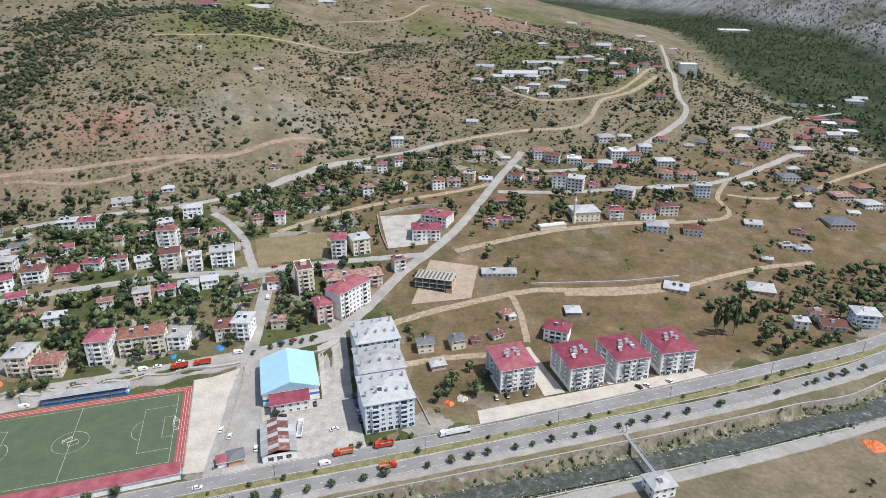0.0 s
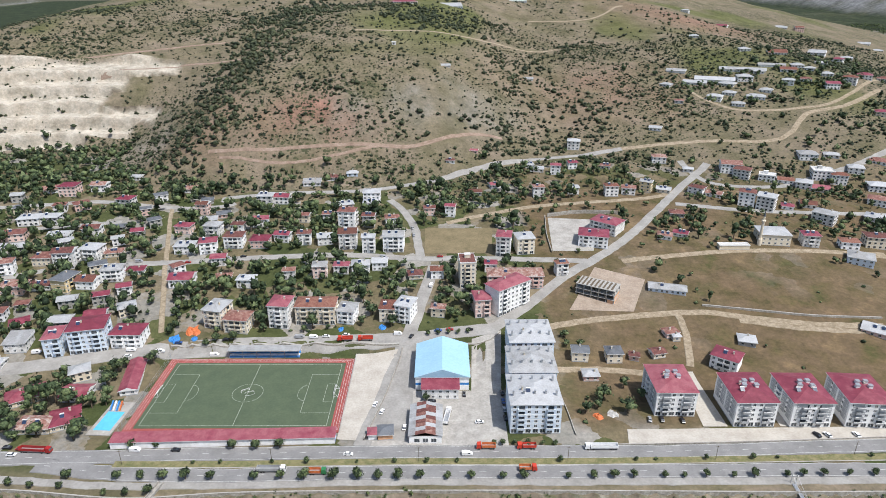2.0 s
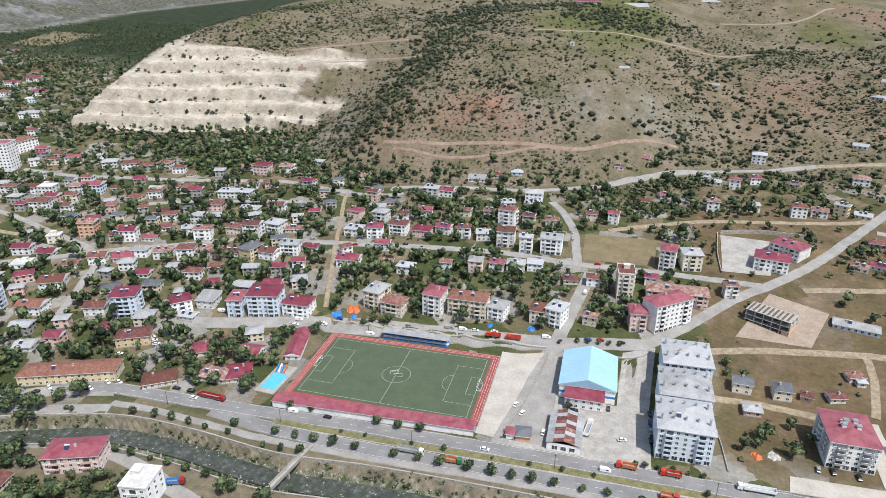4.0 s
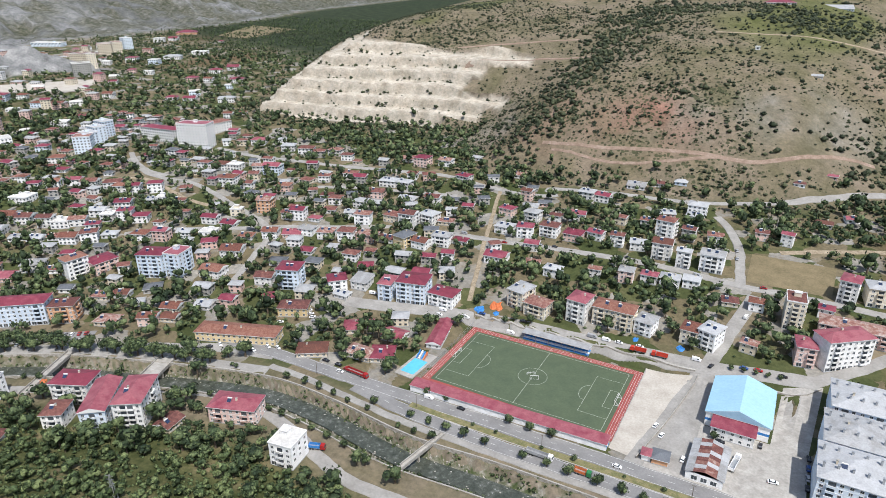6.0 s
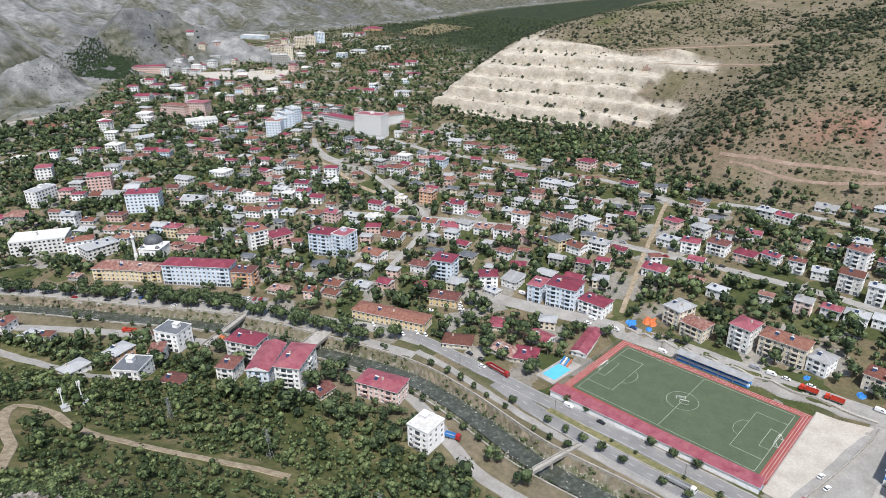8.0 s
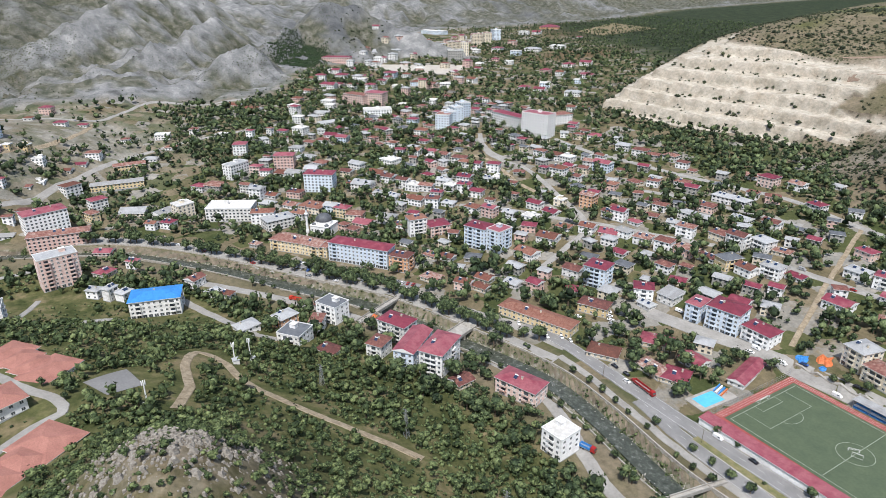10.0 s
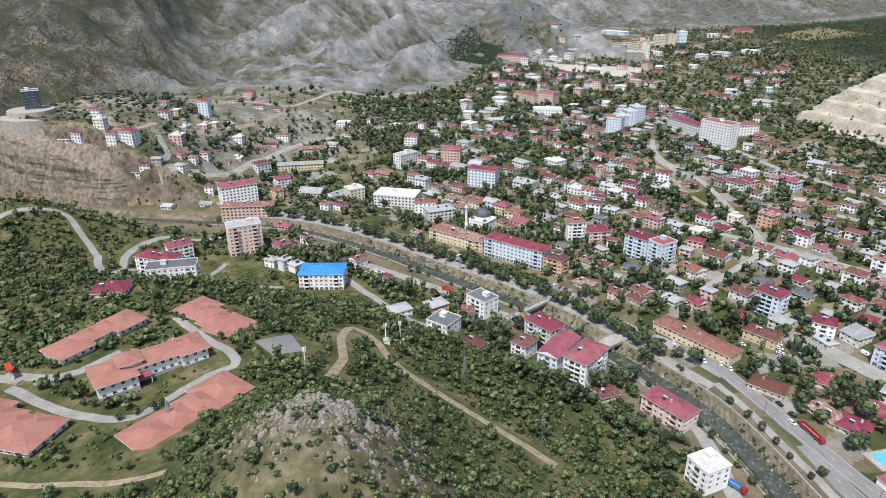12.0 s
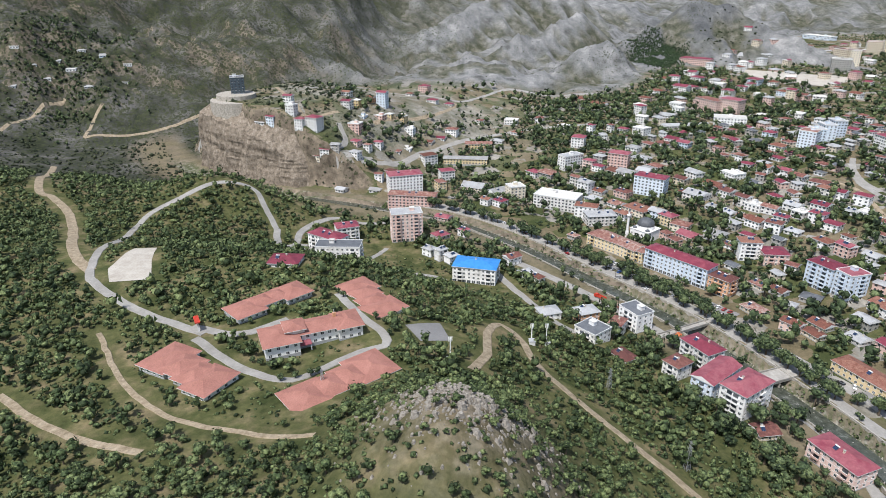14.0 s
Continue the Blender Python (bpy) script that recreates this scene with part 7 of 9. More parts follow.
def building_shell():
    ob = thing("building_shell", 101, 375, low_ground(101, 375, -30, 26, 13), -30, "unfinished bare concrete frame of a three-storey building", "building shell")
    w, d = 26, 13
    for k in range(4):
        s = Shape(ROOFS["k"])
        s.box(-w / 2, -d / 2, k * 3.2 - (2.2 if k == 0 else 0.3), w / 2, d / 2, k * 3.2)
        part("floor_slab", s, ob)
    c = Shape(ROOFS["k"])
    c.box(-0.3, -0.3, 0, 0.3, 0.3, 2.9)
    cm = c.mesh("column")
    for k in range(3):
        for i in range(6):
            for j in range(3):
                part("column", cm, ob, at=pose(-w / 2 + 0.6 + i * (w - 1.2) / 5, -d / 2 + 0.6 + j * (d - 1.2) / 2, k * 3.2))
    s = Shape(WALLS["o"])
    s.box(w / 2 - 4.4, -d / 2 + 0.2, 0, w / 2 - 1.0, -d / 2 + 0.4, 2.9)
    s.box(w / 2 - 0.5, -d / 2 + 1, 0, w / 2 - 0.3, d / 2 - 1, 2.9)
    s.box(w / 2 - 0.5, -d / 2 + 1, 3.2, w / 2 - 0.3, d / 2 - 1, 6.1)
    part("brick_infill", s, ob, "orange brick infill walls")
    for i in range(9):
        s = Shape(BARK)
        s.box(-w / 2 + 1 + i * 2.7, -d / 2 + 1, 9.62, -w / 2 + 2.2 + i * 2.7, d / 2 - 1, 9.75)
        part("plank", s, ob)
    TAKEN.append((101, 375, -30, 15, 9))


building_shell()


def dome(s, cx, cy, z, r, slot, n=16, m=6, squash=0.85):
    rings = [[(cx + r * math.cos(b) * math.cos(2 * math.pi * k / n), cy + r * math.cos(b) * math.sin(2 * math.pi * k / n), z + r * squash * math.sin(b)) for k in range(n)] for b in [j / m * math.pi / 2 for j in range(m)]]
    i = len(s.v)
    for q in rings:
        s.v += q
    s.v.append((cx, cy, z + r * squash))
    for j in range(m - 1):
        for k in range(n):
            s.f.append((i + j * n + k, i + j * n + (k + 1) % n, i + (j + 1) * n + (k + 1) % n, i + (j + 1) * n + k))
            s.m.append(slot)
    for k in range(n):
        s.f.append((i + (m - 1) * n + k, i + (m - 1) * n + (k + 1) % n, i + m * n))
        s.m.append(slot)


def minaret(ob, x, y, h, mat):
    s = Shape(mat)
    prof = [(1.5, -2), (1.5, 5), (1.05, 6), (0.95, h * 0.68), (1.6, h * 0.70), (1.6, h * 0.74), (0.8, h * 0.745), (0.75, h * 0.85)]
    for (r0, z0), (r1, z1) in zip(prof[:-1], prof[1:]):
        s.prism(x, y, z0, z1, r0, r1, 12)
    tower = part("minaret", s, ob, "slender minaret with a pointed cap")
    s = Shape(ROOFS["n"])
    s.prism(x, y, h * 0.85, h, 0.9, 0.05, 12)
    part("cap", s, tower, "pointed grey cap")


def mosque(x, y, rot, w, d, h, wall, domed, mx, my, mh, label):
    z = low_ground(x, y, rot, w, d)
    ob = thing("mosque", x, y, z, rot, label, "mosque")
    s = Shape(WALLS[wall], GREYBAND)
    loft(s, w, d, [(0.1, -3, 1), (0.1, 0.6, 0), (0, 0.6, 0), (0, h, 0), (0.4, h, 0), (0.4, h + 0.4, 0), (-1, h + 0.5, 0)])
    part("wall", s, ob)
    if domed:
        s = Shape(WALLS[wall])
        s.face([(-w / 2 + 1, -d / 2 + 1, h + 0.5), (w / 2 - 1, -d / 2 + 1, h + 0.5), (w / 2 - 1, d / 2 - 1, h + 0.5), (-w / 2 + 1, d / 2 - 1, h + 0.5)])
        s.prism(0, 0, h + 0.3, h + 3.2, w * 0.44, w * 0.42, 16)
        part("drum", s, ob)
        s = Shape(ROOFS["n"])
        dome(s, 0, 0, h + 3.2, w * 0.42, 0)
        part("dome", s, ob, "dark lead-grey dome")
        for a in (-1, 1):
            s = Shape(ROOFS["n"])
            dome(s, a * w * 0.36, -d * 0.36, h + 0.5, 2.0, 0, 10, 4)
            part("small_dome", s, ob)
    else:
        rs, _ = roof_shape("h", w, d, "g")
        part("roof", rs, ob, "grey metal hipped roof", pose(0, 0, h + 0.4))
    for i in range(5):
        for k in range(2):
            part("window", WINDOW, ob, at=pose(-w / 2 + w * (i + 0.5) / 5, -d / 2, 1.4 + 3.2 * k))
    for j in range(4):
        for k in range(2):
            part("window", WINDOW, ob, at=pose(-w / 2, -d / 2 + d * (j + 0.5) / 4, 1.4 + 3.2 * k, 0, 0, -90))
    minaret(ob, mx, my, mh, WALLS["c" if not domed else "w"])
    TAKEN.append((x, y, rot, w / 2 + 3, d / 2 + 3))


mosque(247, 447, -8, 21, 18, 8, "c", False, -11.5, -9.5, 27, "cream mosque with a grey metal roof and a minaret")
mosque(-492, 176, 38, 17, 17, 9, "w", True, -11, -9, 27, "white mosque with a dark dome and slender minaret")


# ---- the campus on the hill ----
def pavilion(x, y, rot, wings, storeys, label, name="school_pavilion"):
    """Wings: (dx, dy, width, depth, lift) in the pavilion's own axes."""
    w = max(abs(a[0]) + a[2] / 2 for a in wings) * 2
    d = max(abs(a[1]) + a[3] / 2 for a in wings) * 2
    z = low_ground(x, y, rot, w * 0.8, d * 0.8) + 0.4
    ob = thing(name, x, y, z, rot, label, "school building", "buildings of the campus")
    for dx, dy, ww, dd, lift in wings:
        h = storeys * 3.1 + lift
        s = Shape(WALLS["w"], GREYBAND)
        loft(s, ww, dd, [(0.06, -4, 1), (0.06, 1.0, 1), (0, 1.0, 0), (0, h, 0)])
        part("wing_wall", s, ob, at=pose(dx, dy, 0))
        rs, _ = roof_shape("h", ww + 0.8, dd + 0.8, "p")
        part("roof", rs, ob, "salmon tiled hipped roof", pose(dx, dy, h))
        for k in range(storeys):
            n = int(ww / 3.2)
            for i in range(n):
                part("window", WINDOW, ob, at=pose(dx - ww / 2 + ww * (i + 0.5) / n, dy - dd / 2, 1.2 + 3.1 * k))
            for j in range(max(int(dd / 4), 1)):
                part("window", WINDOW, ob, at=pose(dx + ww / 2, dy - dd / 2 + dd * (j + 0.5) / max(int(dd / 4), 1), 1.2 + 3.1 * k, 0, 0, 90))
        TAKEN.append((x + dx * math.cos(radians(rot)) - dy * math.sin(radians(rot)), y + dx * math.sin(radians(rot)) + dy * math.cos(radians(rot)), rot, ww / 2 + 2, dd / 2 + 2))
    return ob


hall = pavilion(-256, -57, 112, [(3, 0, 33, 12, 0), (-14, -3, 15, 17, 0.02), (17.5, -0.6, 11, 15, 0.01), (-7, -1, 8, 9, 2.6)], 2, "white two-storey school hall with salmon tiled roofs", "school_hall")
canopy = Shape(ROOFS["r"], FRAME)
canopy.box(-3, -4.5, 3.0, 3, 0, 3.4)
canopy.box(-2.8, -4.3, 0, -2.5, -4.0, 3.0, 1)
canopy.box(2.5, -4.3, 0, 2.8, -4.0, 3.0, 1)
part("entrance_canopy", canopy, hall, "red entrance canopy", pose(-4, -6.0, 0))
stack = Shape(WALLS["o"], METAL)
stack.box(-0.7, -0.7, 0, 0.7, 0.7, 3.2)
stack.prism(0, 0, 3.2, 4.6, 0.35, 0.3, 8, 1)
part("chimney", stack, hall, "brick and metal chimney", pose(12, 0.5, 7.5))
pavilion(-290, -84, 133, [(-13, -1, 15, 15, 0), (-4, 0.5, 12, 11, 0.25), (5, 1, 12, 11, 0.05), (14, -0.5, 14, 15, 0.15)], 1, "low white school pavilion with a salmon tiled roof")
pavilion(-298, -33, 40, [(-14, 1.5, 15, 17, 0), (-5, 0, 12, 13, 0.25), (5, -1.5, 12, 14, 0.05), (14, -2, 15, 19, 0.15)], 1, "low white school pavilion with a stepped salmon roof")
pavilion(-227, -102, 61, [(-14, 2, 15, 19, 0), (-4, 0.5, 13, 14, 0.25), (6, -1, 13, 14, 0.05), (14, -2, 13, 18, 0.15)], 1, "low white school pavilion with a salmon hipped roof")
pavilion(-214, -37.5, 127.5, [(-15, -1.5, 16, 18, 0), (-5, 0, 12, 13, 0.25), (5, 1, 12, 14, 0.05), (15, 1.5, 16, 18, 0.15)], 1, "long white school pavilion with a salmon tiled roof")


def gateway():
    ob = thing("gateway", -267, -112, ground_z(-267, -112), 25, "red sloping gateway over the campus road", "gate")
    for x in (-4, 4):
        s = Shape(WALLS["w"])
        s.box(x - 0.4, -0.4, -1, x + 0.4, 0.4, 4)
        part("post", s, ob)
    s = Shape(REDPAINT)
    s.v += [(-5, -1.2, 3.6), (5, -1.2, 5.0), (5, 1.2, 5.0), (-5, 1.2, 3.6), (-5, -1.2, 4.2), (5, -1.2, 5.6), (5, 1.2, 5.6), (-5, 1.2, 4.2)]
    s.f += [(0, 1, 5, 4), (1, 2, 6, 5), (2, 3, 7, 6), (3, 0, 4, 7), (4, 5, 6, 7), (3, 2, 1, 0)]
    s.m += [0] * 6
    part("beam", s, ob, "sloping red beam")


gateway()


# ---- the castle rock's terrace ----
def terrace():
    ob = thing("terrace_wall", -735, -215, 66, 0, "round pale stone terrace around the glass tower", "terrace")
    s = Shape(STONEWALL, CONCRETE)
    s.prism(0, 0, -14, 7.5, 34, 33, 28)
    part("lower_wall", s, ob)
    s = Shape(STONEWALL, CONCRETE)
    s.prism(-4, -6, 7.0, 12.5, 22, 21.5, 24)
    part("upper_wall", s, ob)


terrace()
place_house(-742, -219, 106, 15, 13, 6, "n", "d", "f", base=78.5)


# ---- the rock face under the castle ----
def cliff():
    """A ledged wall of rock from the river bank up to the plateau."""
    line = smooth_line([(-738, -282), (-728, -266), (-712, -246), (-678, -203), (-652, -166), (-631, -128), (-626, -116)], 2.2)
    run = np.linspace(0, 1, len(line))
    tops = np.interp(run, [0, .12, .3, .5, .7, .88, 1], [50, 64, 58, 52, 42, 22, 8])
    nrm = normals_of(line)
    inward = np.where((nrm @ np.array([-0.86, 0.5]))[:, None] > 0, nrm, -nrm)
    rows = 30
    verts, faces = [], []
    for j in range(rows + 1):
        h = j / rows
        for i, (p, n) in enumerate(zip(line, inward)):
            z = -4 + (tops[i] + 4) * h
            u = i * 2.2
            ledge = vnoise(np.array(z / 5.5 + 0.02 * u), np.array(u / 60.0), 71) * 3.2 + vnoise(np.array(z / 1.9), np.array(u / 22.0), 74) * 1.1
            crack = abs(2 * float(vnoise(np.array(u / 11.0 + z / 90.0), np.array(z / 45.0), 75)) - 1) * 5.0 + abs(2 * float(vnoise(np.array(u / 5.0), np.array(z / 30.0), 76)) - 1) * 2.2
            out = float(fbm(np.array(u), np.array(z * 0.35), 34, 4, 72)) * 7.5 + ledge * 0.7 + crack
            q = p + n * (-3 + 26 * float(sstep(0.78, 1.0, run[i]) + sstep(0.16, 0.0, run[i])) + 9 * h ** 1.4 + (26 if j == rows else 0) - out)
            verts.append((q[0], q[1], z if j < rows else max(z, ground_z(q[0], q[1]) - 0.3)))
    m = len(line)
    for j in range(rows):
        for i in range(m - 1):
            faces.append((j * m + i, j * m + i + 1, (j + 1) * m + i + 1, (j + 1) * m + i))
    me = bpy.data.meshes.new("cliff")
    me.from_pydata(verts, [], faces)
    me.materials.append(stuff_mat("cliff_rock", [(0.32, (0.085, 0.070, 0.054)), (0.44, (0.165, 0.135, 0.104)), (0.58, (0.225, 0.188, 0.148)), (0.72, (0.30, 0.262, 0.215))], 4.0, 0.95, bump=1.2, fine=(1.3, 0.3)))
    me.update()
    tagged(new("cliff", me), "brown ledged limestone cliff under the castle plateau", "cliff", kind="structure")


cliff()


# ---- bridges, masts, pool ----
def bridge(x0, y0, x1, y1, w, label, piers):
    l = math.hypot(x1 - x0, y1 - y0)
    ob = thing("bridge", x0, y0, 0.3, math.degrees(math.atan2(y1 - y0, x1 - x0)), label, "bridge", "bridges over the river")
    s = Shape(CONCRETE)
    s.box(-2, -w / 2, -0.9, l + 2, w / 2, 0.15)
    part("deck", s, ob)
    for k in (-1, 1):
        s = Shape(CONCRETE)
        s.box(-2, k * w / 2 - 0.15, 0.15, l + 2, k * w / 2 + 0.15, 1.15)
        part("parapet", s, ob)
    for i in range(piers):
        s = Shape(STONEWALL)
        x = l * (i + 1) / (piers + 1)
        s.box(x - 0.5, -w / 2 + 0.3, -6.5, x + 0.5, w / 2 - 0.3, -0.9)
        part("pier", s, ob)
    ROADLINES.append((np.array([(x0, y0), (x1, y1)], float), w))


bridge(-286, 168, -299, 205, 10, "concrete road bridge with solid parapets", 1)
bridge(-336, 139, -352, 174, 4, "narrow concrete footbridge over the river", 1)
bridge(-130, 184, -124, 216, 2.2, "narrow dark footbridge over the river", 1)


def suspension_bridge(x0, y0, x1, y1):
    l = math.hypot(x1 - x0, y1 - y0)
    ob = thing("footbridge", x0, y0, 0.3, math.degrees(math.atan2(y1 - y0, x1 - x0)), "slim steel suspension footbridge across the river", "bridge", "bridges over the river")
    s = Shape(METAL)
    s.box(-1, -0.8, -0.2, l + 1, 0.8, 0)
    part("deck", s, ob)
    for x in (0, l):
        for y in (-1, 1):
            s = Shape(METAL)
            s.bar((x, y, -1), (x, y, 4.5), 0.18)
            part("pylon", s, ob)
    for y in (-1, 1):
        s = Shape(METAL)
        for k in range(12):
            a, b = k / 12, (k + 1) / 12
            s.bar((a * l, y, 1 + 14 * (a - 0.5) ** 2), (b * l, y, 1 + 14 * (b - 0.5) ** 2), 0.06)
        part("cable", s, ob)
        s = Shape(METAL)
        s.bar((0, y * 0.8, 1.0), (l, y * 0.8, 1.0), 0.05)
        part("rail", s, ob)
    s = Shape(CONCRETE)
    s.box(-4, -3, -4, 0, 3, 0.1)
    part("abutment", s, ob)


suspension_bridge(152, 188, 153, 218)


def lattice_mast(x, y, h, r, label):
    ob = thing("lattice_mast", x, y, ground_z(x, y), 20, label, "mast", "masts on the hill")
    legs = [(-1, -1), (1, -1), (1, 1), (-1, 1)]
    for a, b in legs:
        s = Shape(METAL)
        s.bar((a * r, b * r, -0.5), (a * r * 0.15, b * r * 0.15, h), 0.09)
        part("leg", s, ob)
    n = 7
    s = Shape(METAL)
    for k in range(n):
        f0, f1 = 1 - 0.85 * k / n, 1 - 0.85 * (k + 1) / n
        z0, z1 = h * k / n, h * (k + 1) / n
        for i in range(4):
            (a, b), (c, d) = legs[i], legs[(i + 1) % 4]
            s.bar((a * r * f0, b * r * f0, z0), (c * r * f1, d * r * f1, z1), 0.05)
            s.bar((c * r * f0, d * r * f0, z0), (a * r * f1, b * r * f1, z1), 0.05)
    part("bracing", s, ob)
    for z in (0.72, 0.84, 0.96):
        s = Shape(METAL)
        s.bar((-r * 1.5, 0, h * z), (r * 1.5, 0, h * z), 0.07)
        part("cross_arm", s, ob)
    return ob


for x, y, h in ((-206, 104, 15), (-212, -44, 9), (-262, 86, 12), (-150, 118, 13)):
    lattice_mast(x, y, h, 1.1, "grey steel lattice power mast on the wooded slope")


def antenna(x, y, h):
    ob = thing("radio_mast", x, y, ground_z(x, y), 0, "white radio mast with panel antennas and a cabin", "mast", "masts on the hill")
    s = Shape(FRAME)
    s.prism(0, 0, -0.5, h, 0.35, 0.2, 8)
    part("pole", s, ob)
    for k in range(3):
        s = Shape(FRAME)
        a = k * 2.1
        s.box(math.cos(a) * 0.7 - 0.2, math.sin(a) * 0.7 - 0.2, h - 2.4, math.cos(a) * 0.7 + 0.2, math.sin(a) * 0.7 + 0.2, h - 0.2)
        part("antenna_panel", s, ob)
    s = Shape(FRAME, GREYBAND)
    s.box(0.8, -1.5, -0.5, 4.0, 1.5, 2.6)
    s.box(0.6, -1.7, 2.6, 4.2, 1.7, 2.8, 1)
    part("cabin", s, ob)


for x, y, h in ((-289, 51, 11), (-295, 60, 12), (-236, 7, 12)):
    antenna(x, y, h)


def pool():
    ob = thing("swimming_pool", -166.5, 263, 0, -3, "open-air swimming pool with pale surround", "swimming pool")
    s = Shape(CONCRETE)
    s.box(-6, -13, -0.5, 6, 13, 0.5)
    part("surround", s, ob)
    s = Shape(GLASSWATER)
    s.box(-4.3, -9.5, 0.2, 4.3, 5, 0.56)
    part("water", s, ob, "bright blue pool water")
    for k, c in enumerate((BLUEPLASTIC, FRAME, BLUEPLASTIC, ORANGEPLASTIC)):
        s = Shape(c)
        s.bar((-4 + 1.6 * k, 10.5, 3.2), (-3.6 + 1.6 * k, 5.5, 0.7), 0.45)
        s.bar((-4 + 1.6 * k, 10.5, 0.4), (-4 + 1.6 * k, 10.5, 3.2), 0.1)
        part("slide", s, ob)
    TAKEN.append((-166.5, 263, 0, 7, 14))


pool()


def heap(x, y, r, mat, label, category, n=40):
    """A low crumpled heap of sheets."""
    rng = random.Random(int(x * 7 + y))
    s = Shape(mat)
    m, k = 14, 6
    rows = []
    for j in range(k + 1):
        rows.append([])
        for i in range(m):
            a, q = 2 * math.pi * i / m, r * j / k * (0.75 + 0.5 * noise.noise(Vector((x + math.cos(2 * math.pi * i / m) * 2, y + math.sin(2 * math.pi * i / m) * 2, 3))))
            px, py = x + q * math.cos(a), y + q * math.sin(a)
            hh = max(0.1, (1 - j / k) * 1.5 + rng.uniform(-0.35, 0.5)) if j < k else -0.1
            rows[-1].append(len(s.v))
            s.v.append((px, py, ground_z(px, py) + hh))
    for j in range(k):
        for i in range(m):
            s.f.append((rows[j][i], rows[j + 1][i], rows[j + 1][(i + 1) % m], rows[j][(i + 1) % m]))
            s.m.append(0)
    ob = tagged(new(category.replace(" ", "_"), s.mesh(category)), label, category)
    TAKEN.append((x, y, 0, r, r))
    return ob


heap(-160, 330, 5, BLUEPLASTIC, "crumpled heap of blue tarpaulin beside the street", "tarpaulin")
heap(-151, 337, 6.5, ORANGEPLASTIC, "crumpled orange plastic tarpaulin over building goods", "tarpaulin")
heap(-148, 330, 3, BLUEPLASTIC, "small crumpled blue tarpaulin", "tarpaulin")
heap(-37, 341, 3.4, BLUEPLASTIC, "bright blue tarpaulin over building goods", "tarpaulin")
heap(-62, 339, 2.4, BLUEPLASTIC, "small crumpled blue tarpaulin", "tarpaulin")
heap(78, 264, 3.4, ORANGEPLASTIC, "crumpled orange plastic tarpaulin over building goods", "tarpaulin")
heap(86, 266, 4, ROOFS["f"], "pile of pale rubble on the grass", "rubble")
heap(262, 178, 7, ORANGEPLASTIC, "stacks of orange bricks by the river road", "brick stack")
heap(285, 182, 6, ORANGEPLASTIC, "stacks of orange bricks by the river road", "brick stack")
heap(-338, 150, 3, ORANGEPLASTIC, "stacks of orange bricks by the river road", "brick stack")
for x, y, r, w, d in ((364, 803, -20, 52, 13), (323, 781, -20, 44, 16), (288, 815, -25, 22, 12), (298, 776, -20, 26, 12), (400, 806, -20, 30, 9), (-12, 724, 8, 40, 7), (95, 790, 0, 26, 7)):
    place_house(x, y, r, w, d, 1, "g", "w", "g", storey=2.6, bare=True)
place_house(-28, 250, 5, 7, 7, 1, "n", "o", "h", bare=True)
place_house(-34, 249, 5, 4, 5, 1, "r", "w", "h", bare=True)
place_house(213, 434, 0, 22, 5, 1, "f", "c", "f", bare=True)


# ---- vehicles ----
CARPAINT = [plain("white_car_paint", (0.75, 0.75, 0.75), 0.03, rough=0.3), plain("silver_car_paint", (0.42, 0.43, 0.45), 0.04, rough=0.3, metal=0.4),
            plain("black_car_paint", (0.02, 0.02, 0.025), 0.1, rough=0.25), plain("red_car_paint", (0.30, 0.02, 0.02), 0.05, rough=0.3), plain("blue_car_paint", (0.03, 0.08, 0.25), 0.05, rough=0.3)]
CARWORD = ["white", "silver", "black", "dark red", "blue"]
wheel_shape = Shape(RUBBER, METAL)
for k in range(10):
    a, b = 2 * math.pi * k / 10, 2 * math.pi * (k + 1) / 10
    wheel_shape.face([(0.32 * math.cos(a), -0.11, 0.32 * math.sin(a)), (0.32 * math.cos(b), -0.11, 0.32 * math.sin(b)), (0.32 * math.cos(b), 0.11, 0.32 * math.sin(b)), (0.32 * math.cos(a), 0.11, 0.32 * math.sin(a))])
for y, q in ((-0.11, 1), (0.11, -1)):
    wheel_shape.face([(0.32 * math.cos(q * 2 * math.pi * k / 10), y, 0.32 * math.sin(q * 2 * math.pi * k / 10)) for k in range(10)], 0)
WHEEL = wheel_shape.mesh("wheel")


def side_loft(prof, half, mat, taper=0.0):
    """A closed body from a side profile of (x, z), half as wide each way; taper narrows the upper points."""
    s = Shape(mat)
    zt = max(z for _, z in prof)
    zb = min(z for _, z in prof)
    n = len(prof)
    for k in (-1, 1):
        s.v += [(x, k * half * (1 - taper * (z - zb) / (zt - zb)), z) for x, z in prof]
    s.f += [(i, (i + 1) % n, n + (i + 1) % n, n + i) for i in range(n)]
    s.f += [tuple(range(n))[::-1], tuple(range(n, 2 * n))]
    s.m += [0] * (n + 2)
    return s


